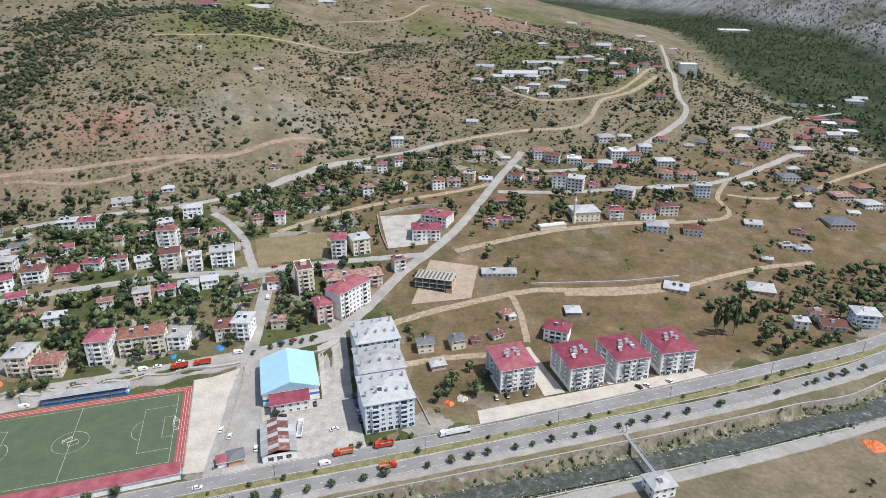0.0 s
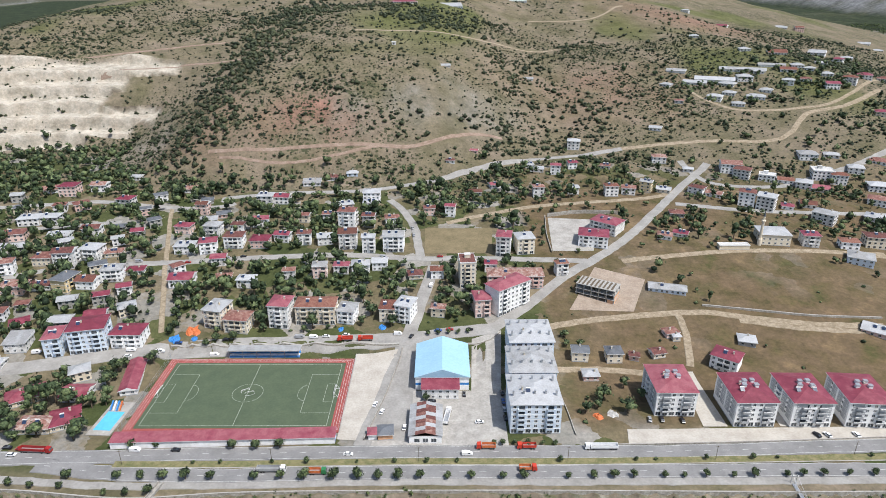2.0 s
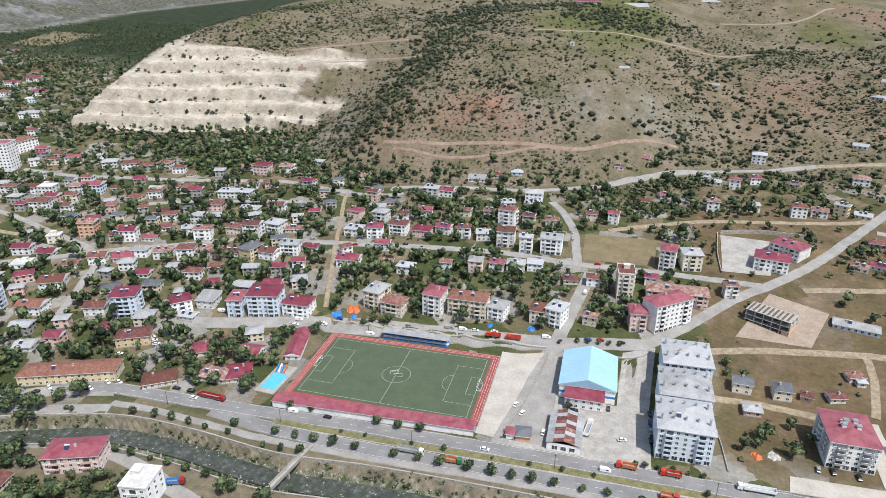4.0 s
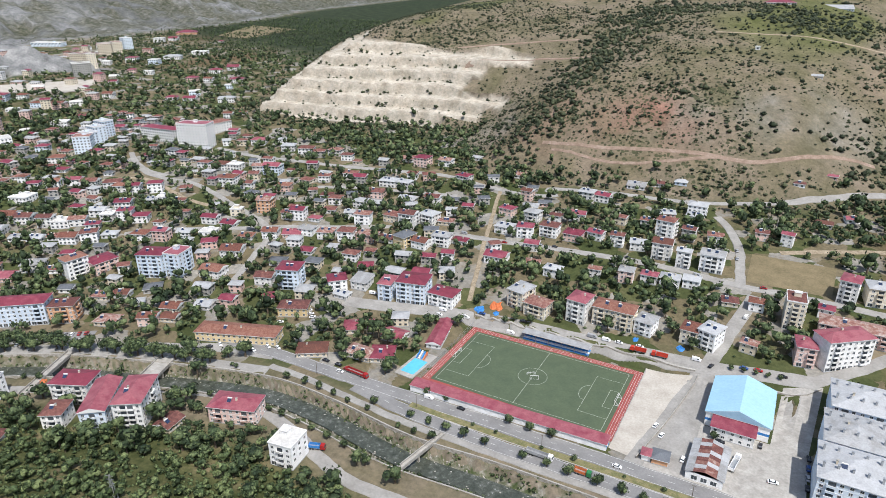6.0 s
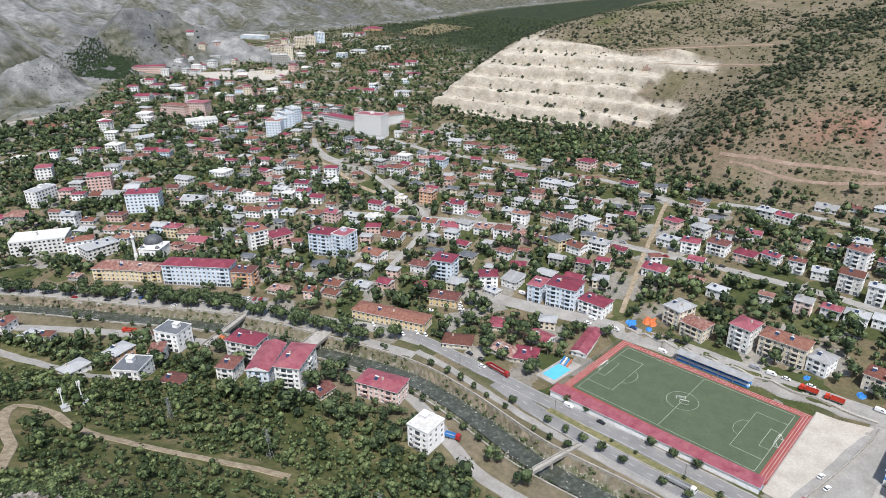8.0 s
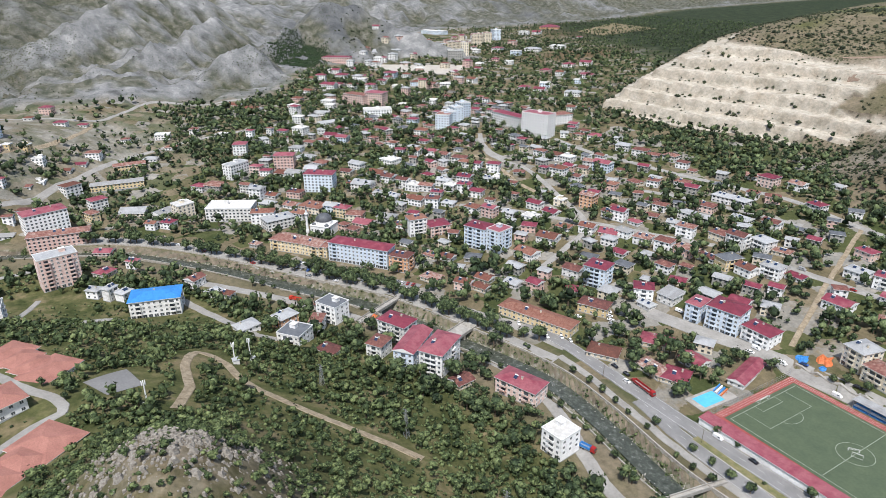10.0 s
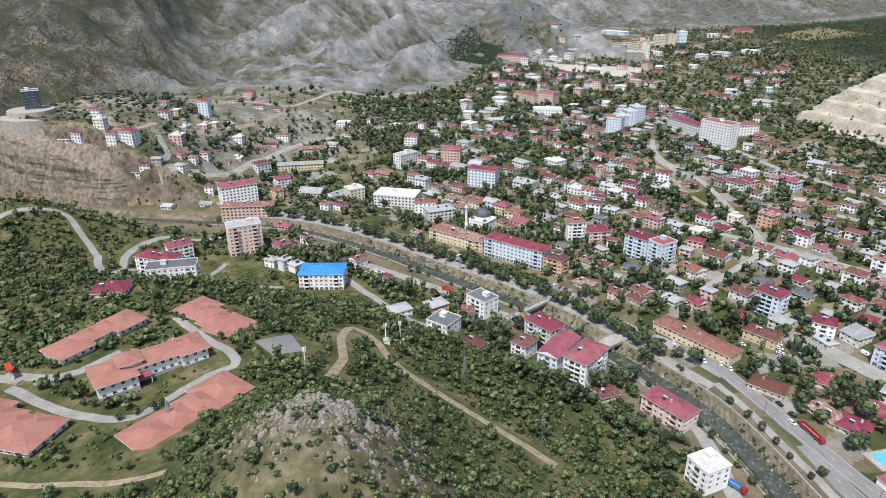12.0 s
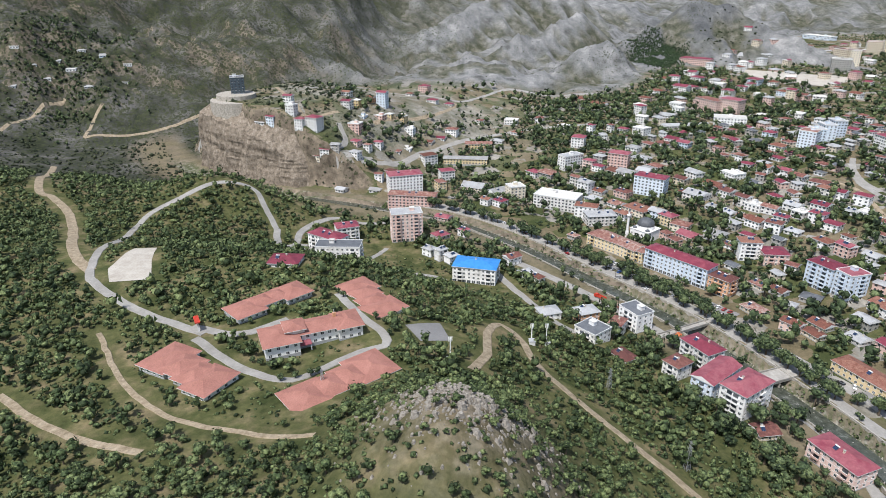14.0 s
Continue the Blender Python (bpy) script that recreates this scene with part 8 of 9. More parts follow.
def make_car(colour, van=False):
    word = CARWORD[colour]
    ob = thing("van" if van else "car", 0, 0, 0, 0, f"{word} {'van' if van else 'car'} standing on the street", "van" if van else "car", "vehicles in the streets")
    if van:
        body = side_loft([(-2.5, 0.35), (2.45, 0.35), (2.5, 0.9), (1.7, 1.25), (1.2, 1.95), (-2.45, 2.0), (-2.5, 1.2)], 0.95, CARPAINT[colour], 0.06)
        glass = side_loft([(1.05, 1.2), (1.62, 1.28), (1.28, 1.85), (0.3, 1.85), (0.3, 1.2)], 0.955, GLASS, 0.05)
    else:
        body = side_loft([(-2.15, 0.3), (2.15, 0.3), (2.2, 0.7), (1.2, 0.92), (-1.9, 0.95), (-2.2, 0.75)], 0.87, CARPAINT[colour], 0.05)
        glass = side_loft([(-1.75, 0.93), (1.15, 0.9), (0.5, 1.38), (-1.2, 1.4)], 0.82, GLASS, 0.18)
    part("body", body, ob)
    part("glazing", glass, ob, "dark car windows")
    if not van:
        roof = side_loft([(-1.2, 1.4), (0.5, 1.38), (0.45, 1.45), (-1.15, 1.47)], 0.68, CARPAINT[colour])
        part("roof", roof, ob)
    for x in (-1.35, 1.35):
        for y in (-0.8, 0.8):
            part("wheel", WHEEL, ob, at=pose(x, y, 0.32))
    return ob


CARS = {}


def put_car(x, y, rot, colour, van=False):
    z = ground_z(x, y) + 0.36
    key = (colour, van)
    if key not in CARS:
        CARS[key] = make_car(colour, van)
        CARS[key].matrix_basis = pose(x, y, z, 0, 0, rot)
    else:
        copy_thing(CARS[key], pose(x, y, z, 0, 0, rot))
    TAKEN.append((x, y, rot, 3, 2))


car_rng = random.Random(12)
for x, y, r, c, v in ((-235, 318, 8, 0, True), (-3, 337, 0, 4, False), (16, 338, 5, 2, False), (4, 338, 0, 3, False), (-19, 332, 70, 2, False), (-44, 236, 0, 0, False),
                      (11, 236, 0, 0, True), (-144, 239, 0, 0, True), (-125, 239, 0, 2, False), (109, 261, 90, 2, False), (103, 261, 80, 1, False), (119, 260, 90, 2, False)):
    put_car(x, y, r, c, v)
for x, y, r, c, v in ((180, 249, 110, 2, False), (185, 249, 110, 0, False), (199, 249, 100, 0, False), (-19, 255, 85, 0, False), (-6, 276, 5, 2, False), (11, 282, 90, 2, False),
                      (18, 259, 10, 0, False), (-12, 273, 0, 3, False), (-85, 331, 3, 1, True), (-77, 331, 3, 0, True), (-58, 333, 3, 0, False), (-27, 334, 0, 0, True), (-181, 320, 5, 0, True), (-165, 321, 5, 0, True)):
    put_car(x, y, r, c, v)
for k in range(26):
    if car_rng.random() < 0.85:
        t = k / 25
        put_car(-450 + 86 * t, 131 + 62 * t, 126 + car_rng.uniform(-4, 4), car_rng.choice([0, 0, 0, 1, 1, 2, 3, 4]))
for k in range(18):
    if car_rng.random() < 0.8:
        t = k / 17
        put_car(-440 + 80 * t, 127 + 58 * t, 126 + car_rng.uniform(-4, 4), car_rng.choice([0, 0, 1, 1, 2, 4]))
for x, y, r, c in ((-259, 229, -20, 0), (-254, 236, -20, 0), (-248, 238, -20, 0), (-230, 238, -10, 0), (-214, 241, 0, 2), (-205, 241, 0, 2), (-198, 240, 0, 3), (-268, 262, 30, 0),
                   (-271, 274, 40, 1), (-262, 283, 40, 0), (-258, 280, 40, 0), (-254, 277, 40, 0), (-250, 274, 40, 1), (-281, 224, -30, 0), (-200, 236, 0, 0)):
    put_car(x, y, r, c)
for i in range(4):
    put_car(31.2, 262 + 7 * i, 95, (2, 1, 4, 2)[i])
for k in range(14):
    p = promenade[3 + k * 5]
    d = promenade[4 + k * 5] - p
    put_car(p[0] + car_rng.uniform(-2, 2), p[1] + car_rng.uniform(-2, 2), math.degrees(math.atan2(d[1], d[0])), car_rng.choice([0, 0, 1, 2, 3]))


kerb_rng = random.Random(33)
for line, half in ROADLINES[6:32]:
    nr = normals_of(line)
    for i in range(2, len(line) - 2):
        x, y = line[i] + nr[i] * kerb_rng.choice([-1, 1]) * (half - 2.2)
        if half > 3.9 and math.hypot(x, y) < 470 and y > 230 and kerb_rng.random() < 0.13:
            d = line[i + 1] - line[i - 1]
            put_car(x, y, math.degrees(math.atan2(d[1], d[0])), kerb_rng.choice([0, 0, 0, 1, 1, 2, 2, 3, 4]), kerb_rng.random() < 0.2)


def truck(x, y, rot, length, cab, bed, label):
    ob = thing("truck", x, y, ground_z(x, y) + 0.36, rot, label, "truck", "trucks on the road")
    h = length / 2
    c = side_loft([(h - 2.2, 0.6), (h, 0.6), (h, 1.5), (h - 0.3, 2.8), (h - 2.2, 2.9)], 1.2, cab, 0.04)
    part("cab", c, ob)
    part("windscreen", side_loft([(h - 0.02, 1.6), (h + 0.02, 1.6), (h - 0.26, 2.6), (h - 0.3, 2.6)], 1.05, GLASS), ob)
    s = Shape(bed, METAL)
    s.box(-h, -1.2, 0.9, h - 2.5, 1.2, 1.15, 1)
    s.box(-h, -1.25, 1.15, h - 2.6, -1.12, 2.5)
    s.box(-h, 1.12, 1.15, h - 2.6, 1.25, 2.5)
    s.box(-h, -1.12, 1.15, -h + 0.12, 1.12, 2.5)
    s.box(h - 2.72, -1.12, 1.15, h - 2.6, 1.12, 2.6)
    part("load_bed", s, ob)
    for wx in [h - 1.2, -h + 1.0, -h + 2.2] + ([-h + 3.4, h - 4.0] if length > 12 else []):
        for wy in (-1.05, 1.05):
            part("wheel", WHEEL, ob, at=pose(wx, wy, 0.45) @ Matrix.Diagonal((1.4, 1.6, 1.4, 1)))


truck(20, 240.5, 180, 9, REDPAINT, ORANGEPLASTIC, "orange-red lorry with an open load bed")
truck(39, 240.5, 180, 9, REDPAINT, REDPAINT, "red lorry with an open load bed")
truck(74, 240.0, 180, 15.5, CARPAINT[0], CARPAINT[0], "long white lorry parked on the roadside")
truck(-190, 238.5, -4, 15, CARPAINT[3], CARPAINT[3], "long dark red lorry on the highway")
truck(-77, 225.5, 0, 13, CARPAINT[0], ROOFS["g"], "white and grey lorry on the highway")
truck(-56, 224.0, 0, 8, plain("green_paint", (0.03, 0.16, 0.06), 0.1, rough=0.4), ORANGEPLASTIC, "small green lorry on the highway")
truck(38, 226, 0, 8, REDPAINT, ORANGEPLASTIC, "small red lorry on the highway")
truck(-58, 329, 182, 9, REDPAINT, REDPAINT, "red lorry parked on the upper street")
truck(-46, 329, 182, 9, REDPAINT, REDPAINT, "red lorry parked on the upper street")
truck(-8 + 10, 263, 80, 12, CARPAINT[0], CARPAINT[0], "white lorry parked beside the warehouse")
truck(-225, 193, 150, 8, CARPAINT[3], BLUEPLASTIC, "red lorry with a blue load on the river road")
truck(-170, 180, 20, 8, CARPAINT[3], BLUEPLASTIC, "red lorry with a blue load on the river road")
truck(-385, 113, 215, 9, REDPAINT, REDPAINT, "red lorry parked by the river")
truck(-372, 121, 215, 9, REDPAINT, ROOFS["b"], "red lorry parked by the river")


# ---- trees, woods and scrub ----
GX0, GY0, GSTEP, GNX, GNY = -1300.0, -700.0, 2.0, 1150, 1000
blocked = np.zeros((GNX, GNY), bool)
for x, y, rot, a, b in TAKEN:
    r = int(math.hypot(a, b) / GSTEP) + 1
    i0, j0 = int((x - GX0) / GSTEP), int((y - GY0) / GSTEP)
    if not (r < i0 < GNX - r - 1 and r < j0 < GNY - r - 1):
        continue
    ii, jj = np.mgrid[i0 - r:i0 + r + 1, j0 - r:j0 + r + 1]
    px, py = GX0 + ii * GSTEP - x, GY0 + jj * GSTEP - y
    c, s = math.cos(radians(rot)), math.sin(radians(rot))
    blocked[i0 - r:i0 + r + 1, j0 - r:j0 + r + 1] |= (np.abs(c * px + s * py) < a + 1) & (np.abs(-s * px + c * py) < b + 1)
for line, w in ROADLINES:
    fine = np.concatenate([np.linspace(p, q, 4) for p, q in zip(line[:-1], line[1:])])
    k = int(w / GSTEP) + 1
    for x, y in fine:
        i, j = int((x - GX0) / GSTEP), int((y - GY0) / GSTEP)
        if k < i < GNX - k and k < j < GNY - k:
            blocked[i - k:i + k + 1, j - k:j + k + 1] = True


def is_free(x, y):
    i = np.clip(((x - GX0) / GSTEP).astype(int), 0, GNX - 1)
    j = np.clip(((y - GY0) / GSTEP).astype(int), 0, GNY - 1)
    return ~blocked[i, j]


def ico():
    """A twenty-faced ball."""
    a = np.arange(5) * 2 * np.pi / 5
    up = np.stack([0.894 * np.cos(a), 0.894 * np.sin(a), np.full(5, 0.447)], -1)
    dn = np.stack([0.894 * np.cos(a + np.pi / 5), 0.894 * np.sin(a + np.pi / 5), np.full(5, -0.447)], -1)
    v = np.vstack([[0, 0, 1], up, dn, [0, 0, -1]])
    f = []
    for k in range(5):
        n = (k + 1) % 5
        f += [[0, 1 + k, 1 + n], [1 + k, 6 + k, 1 + n], [1 + n, 6 + k, 6 + n], [11, 6 + n, 6 + k]]
    return v, np.array(f)


ICO_V, ICO_F = ico()


def crown_template(seed, lobes, leaves, spread, tall, leaf, trunk=True):
    """Vertices, triangles and slots of a tree of crown radius 1: a core of lobes, loose leaf clumps, a trunk."""
    rng = np.random.RandomState(seed)
    V, F, M = [], [], []
    n = 0

    def add(v, f, slot):
        nonlocal n
        V.append(v)
        F.append(f + n)
        M.append(np.full(len(f), slot))
        n += len(v)

    base = 0.55 if trunk else 0.1
    centres = []
    for k in range(lobes):
        a = rng.uniform(0, 2 * np.pi)
        q = spread * np.sqrt(rng.rand()) if k else 0.1
        c = np.array([q * np.cos(a), q * np.sin(a), base + tall * (0.35 + 0.75 * rng.rand() * (1 - 0.5 * q))])
        r = rng.uniform(0.38, 0.58) if k else 0.62
        centres.append((c, r))
        j = ICO_V * (1 + rng.uniform(-0.22, 0.22, (len(ICO_V), 1)))
        add(c + j * r * 0.76 * np.array([1, 1, 0.85 * min(tall, 1.3)]), ICO_F, 0)
    for k in range(leaves):
        c, r = centres[rng.randint(lobes)]
        d = rng.randn(3)
        d[2] = abs(d[2]) * 0.9 - 0.25
        d /= np.linalg.norm(d)
        p = c + d * r * rng.uniform(0.72, 1.2)
        t = np.cross(d, rng.randn(3))
        t /= np.linalg.norm(t)
        u = np.cross(d, t) * 0.7 + d * rng.uniform(-0.6, 0.6)
        s = leaf * rng.uniform(0.6, 1.3)
        add(np.array([p - t * s * 1.1 - u * s * 0.5, p + t * s * 1.2 - u * s * 0.4, p + u * s * 1.25]), np.array([[0, 1, 2]]), 0)
    if trunk:
        a = np.arange(5) * 2 * np.pi / 5
        lo = np.stack([0.11 * np.cos(a), 0.11 * np.sin(a), np.full(5, -0.3)], -1)
        hi = np.stack([0.06 * np.cos(a), 0.06 * np.sin(a), np.full(5, base + 0.4)], -1)
        f = [[i, (i + 1) % 5, 5 + (i + 1) % 5] for i in range(5)] + [[i, 5 + (i + 1) % 5, 5 + i] for i in range(5)]
        add(np.vstack([lo, hi]), np.array(f), 1)
    return np.vstack(V), np.vstack(F), np.concatenate(M)


def shrub_template(seed):
    """A small eight-faced shrub with a few loose leaf clumps."""
    rng = np.random.RandomState(seed)
    v = np.array([[1, 0, 0.35], [0, 1, 0.35], [-1, 0, 0.35], [0, -1, 0.35], [0, 0, 1.0], [0, 0, -0.3]]) * rng.uniform(0.7, 1.15, (6, 1))
    f = [[0, 1, 4], [1, 2, 4], [2, 3, 4], [3, 0, 4], [1, 0, 5], [2, 1, 5], [3, 2, 5], [0, 3, 5]]
    extra = []
    for k in range(3):
        d = rng.randn(3)
        d[2] = abs(d[2])
        d /= np.linalg.norm(d)
        t = np.cross(d, rng.randn(3))
        q = d * 0.85 + np.array([0, 0, 0.15])
        extra += [q - t * 0.3, q + t * 0.3, q + np.cross(d, t) * 0.35 + d * 0.15]
        f.append([6 + 3 * k, 7 + 3 * k, 8 + 3 * k])
    return np.vstack([v, extra]), np.array(f), np.zeros(len(f), int)


def joined(name, templates, xs, ys, sizes, stretch, mats, seed=1):
    """One mesh of many plants: a template for each, turned and scaled."""
    rng = np.random.RandomState(seed)
    which = rng.randint(len(templates), size=len(xs))
    VV, FF, MM = [], [], []
    n = 0
    zs = np.array([ground_z(x, y) for x, y in zip(xs, ys)])
    for k, (v, f, m) in enumerate(templates):
        idx = np.where(which == k)[0]
        if not len(idx):
            continue
        a = rng.uniform(0, 2 * np.pi, len(idx))
        c, s = np.cos(a)[:, None], np.sin(a)[:, None]
        sz = sizes[idx][:, None]
        wx = sz * rng.uniform(0.85, 1.15, (len(idx), 1))
        x = (v[None, :, 0] * c - v[None, :, 1] * s) * wx + xs[idx][:, None]
        y = (v[None, :, 0] * s + v[None, :, 1] * c) * sz + ys[idx][:, None]
        z = v[None, :, 2] * sz * stretch[idx][:, None] + zs[idx][:, None]
        VV.append(np.stack([x, y, z], -1).reshape(-1, 3))
        FF.append((f[None] + (np.arange(len(idx)) * len(v))[:, None, None] + n).reshape(-1, 3))
        MM.append(np.tile(m, len(idx)))
        n += len(idx) * len(v)
    V, F, M = np.vstack(VV), np.vstack(FF), np.concatenate(MM)
    me = bpy.data.meshes.new(name)
    me.vertices.add(len(V))
    me.vertices.foreach_set("co", V.astype(np.float32).ravel())
    me.loops.add(len(F) * 3)
    me.loops.foreach_set("vertex_index", F.astype(np.int32).ravel())
    me.polygons.add(len(F))
    me.polygons.foreach_set("loop_start", np.arange(len(F), dtype=np.int32) * 3)
    me.polygons.foreach_set("material_index", M.astype(np.int32))
    for q in mats:
        me.materials.append(q)
    me.polygons.foreach_set("use_smooth", np.ones(len(F), bool))
    me.update(calc_edges=True)
    return new(name, me)


def scatter(rng, n, x0, y0, x1, y1, density):
    """n tries in a rectangle, kept by a density from 0 to 1 and where nothing stands."""
    x, y = rng.uniform(x0, x1, n), rng.uniform(y0, y1, n)
    keep = (rng.rand(n) < density(x, y)) & is_free(x, y)
    return x[keep], y[keep]


def thin(x, y, gap):
    """Leaves out plants that stand too close to another."""
    seen, keep = {}, []
    for i, (a, b) in enumerate(zip(x, y)):
        c = (int(a // gap), int(b // gap))
        if any(math.hypot(a - p, b - q) < gap for u in (-1, 0, 1) for v in (-1, 0, 1) for p, q in seen.get((c[0] + u, c[1] + v), ())):
            continue
        seen.setdefault(c, []).append((a, b))
        keep.append(i)
    return x[keep], y[keep]


OAK = [crown_template(k, 6, 62, 0.62, 0.85, 0.15) for k in range(6)]
GARDEN = [crown_template(20 + k, 3, 16, 0.55, 0.95, 0.22, k == 0) for k in range(6)]
FARTREE = [crown_template(50 + k, 1, 7, 0.4, 1.0, 0.3, False) for k in range(6)]
SHRUB = [shrub_template(80 + k) for k in range(5)]
BUSH = [crown_template(40 + k, 1, 7, 0.3, 0.6, 0.34, False) for k in range(5)]
STREET = [crown_template(60 + k, 9, 260, 0.55, 1.05, 0.13) for k in range(3)]


def river_side(x, y):
    d, sg = seg_dist(x, y, RIVER)
    return d * sg


def wood_density(x, y):
    s = river_side(x, y)
    n = fbm(x, y, 55, 4, 51)
    d = sstep(30, 48, -s) * sstep(95, 20, x) * np.clip(1.08 + 1.0 * n, 0.2, 1)
    clear = np.exp(-(((x + 292) / 15) ** 2 + ((y - 37) / 13) ** 2)) + np.exp(-(((x + 190) / 22) ** 2 + ((y + 70) / 34) ** 2)) + np.exp(-(((x + 242) / 24) ** 2 + ((y + 48) / 34) ** 2) * 1.2) + np.exp(-(((x + 258) / 18) ** 2 + ((y - 8) / 16) ** 2))
    knob = np.exp(-(((x + 128) / 22) ** 2 + ((y + 5) / 22) ** 2)) * 0.9 + 0.7 * np.exp(-(((x + 180) / 24) ** 2 + ((y - 44) / 18) ** 2)) + np.exp(-(((x + 152) / 34) ** 2 + ((y - 8) / 28) ** 2))
    flats = np.exp(-(((x + 440) / 62) ** 2 + ((y + 42) / 52) ** 2) ** 2) + 0.6 * np.exp(-(((x + 545) / 60) ** 2 + ((y + 95) / 55) ** 2)) + np.exp(-(((x + 385) / 40) ** 2 + ((y - 30) / 30) ** 2))
    return d * np.clip(1 - clear * 1.15, 0, 1) * np.clip(1 - knob * 0.72, 0.26, 1) * np.clip(1 - flats * 1.1, 0, 1)


wrng = np.random.RandomState(11)
wx, wy = scatter(wrng, 52000, -620, -420, 90, 185, wood_density)
wx, wy = thin(wx, wy, 2.75)
dist = np.hypot(wx, wy)
near = dist < 210
size = wrng.gamma(8.0, 0.275, len(wx)).clip(1.1, 4.0) * (1 - 0.3 * np.exp(-(((wx + 152) / 50) ** 2 + ((wy - 8) / 45) ** 2)))
wood = joined("wood", OAK, wx[near], wy[near], size[near], wrng.uniform(0.7, 1.05, near.sum()), [LEAVES, BARK], 1)
tagged(wood, "dense green oak scrub wood on the slope", "wood", kind="stuff")
half_way = (dist >= 210) & (dist < 320)
wood_far = joined("wood", GARDEN, wx[half_way], wy[half_way], size[half_way] * 1.15, wrng.uniform(0.8, 1.2, half_way.sum()), [LEAVES, BARK], 2)
tagged(wood_far, "green oak scrub wood around the campus", "wood", kind="stuff")
beyond = dist >= 320
wood_ridge = joined("wood", FARTREE, wx[beyond], wy[beyond], size[beyond] * 1.35, wrng.uniform(0.75, 1.1, beyond.sum()), [LEAVES, BARK], 17)
tagged(wood_ridge, "green oak scrub wood on the farther ridge", "wood", kind="stuff")
ux, uy = scatter(wrng, 26000, -460, -330, 60, 185, lambda x, y: np.clip(wood_density(x, y) * 0.5 + 0.4 * (river_side(x, y) < -40), 0, 1))
under = joined("undergrowth", SHRUB, ux, uy, wrng.uniform(0.5, 1.3, len(ux)), wrng.uniform(0.7, 1.2, len(ux)), [LEAVES, BARK], 3)
tagged(under, "low green undergrowth between the trees", "undergrowth", kind="stuff")


def garden_density(x, y):
    s, p = river_side(x, y), inside_dist(x, y, NORTH_HILL)
    n = fbm(x, y, 70, 4, 61)
    d = sstep(34, 60, s) * np.maximum(sstep(28, -22, p), 0.95 * np.exp(-(((x - 400) / 110) ** 2 + ((y - 770) / 60) ** 2)) + 0.4 * sstep(230, 300, x) * sstep(300, 150, p)) * np.clip(1.1 + 1.1 * n, 0.3, 1)
    park = np.exp(-(((x + 640) / 110) ** 2 + ((y - 300) / 80) ** 2)) + np.exp(-(((x + 700) / 60) ** 2 + ((y - 90) / 55) ** 2)) + 0.6 * np.exp(-(((x + 330) / 50) ** 2 + ((y - 210) / 26) ** 2))
    park = park + 0.9 * np.exp(-(((x - 312) / 30) ** 2 + ((y - 300) / 42) ** 2)) + 0.8 * np.exp(-(((x - 285) / 40) ** 2 + ((y - 256) / 9) ** 2))
    park = park + 0.8 * np.exp(-(((x + 210) / 40) ** 2 + ((y - 268) / 22) ** 2)) + 1.0 * np.exp(-(((x + 240) / 60) ** 2 + ((y - 440) / 50) ** 2))
    for cx, cy, cr in ((-419, 223, 16), (-382, 233, 16), (-349, 250, 15), (-318, 262, 13), (-298, 272, 12), (-350, 211, 12), (-372, 202, 12), (-309, 216, 9), (-254, 178, 14), (-204, 167, 12), (-319, 131, 18), (-535, 227, 30), (-350, 359, 25), (-249, 312, 16), (-248, 459, 30), (-427, 577, 40), (-557, 167, 18), (-640, 200, 34), (-600, 170, 24), (-560, 230, 34), (-629, 252, 32), (-548, 275, 34), (-500, 205, 26), (-700, 240, 40), (-426, 303, 26), (-365, 312, 20), (-660, 175, 26), (-288, 412, 22), (-339, 423, 22), (-215, 375, 16)):
        park = park + np.exp(-(((x - cx) ** 2 + (y - cy) ** 2) / cr ** 2))
    bare = sstep(60, 110, x) * sstep(470, 430, y) * sstep(330, 345, y) * 0.93 + np.exp(-(((x + 900) / 90) ** 2 + ((y + 60) / 140) ** 2)) * 0.8
    level = sstep(-168, -162, x) * sstep(80, 66, x) * sstep(240, 244, y) * sstep(338, 326, y)
    crag = np.exp(-(((x + 700) / 70) ** 2 + ((y + 170) / 90) ** 2)) * 0.8
    east = sstep(100, 180, x) * 0.2
    bare = np.maximum(bare, 0.9 * np.exp(-(((x + 850) / 125) ** 2 + ((y + 40) / 155) ** 2) ** 2))
    d = d * (1 - (x < -930) * sstep(26, 34, ridges(x, y)[0])) * sstep(15, -25, inside_dist(x, y, GRAY))
    d = d + 0.55 * sstep(15, 19, -s) * sstep(75, 50, -s) * (x < -110) * (x > -540)
    d = d * (1 - 0.92 * sstep(60, 90, x) * sstep(352, 340, y) * sstep(285, 270, x)) * (1 - 0.6 * sstep(640, 760, np.hypot(x, y)) * (x < -420) * sstep(400, 500, y)) * (1 - 0.4 * sstep(850, 1050, np.hypot(x, y)))
    return np.clip(d + park * 0.85, 0, 1) * np.clip(1 - bare - crag, 0, 1) * (1 - level) * (1 - east)


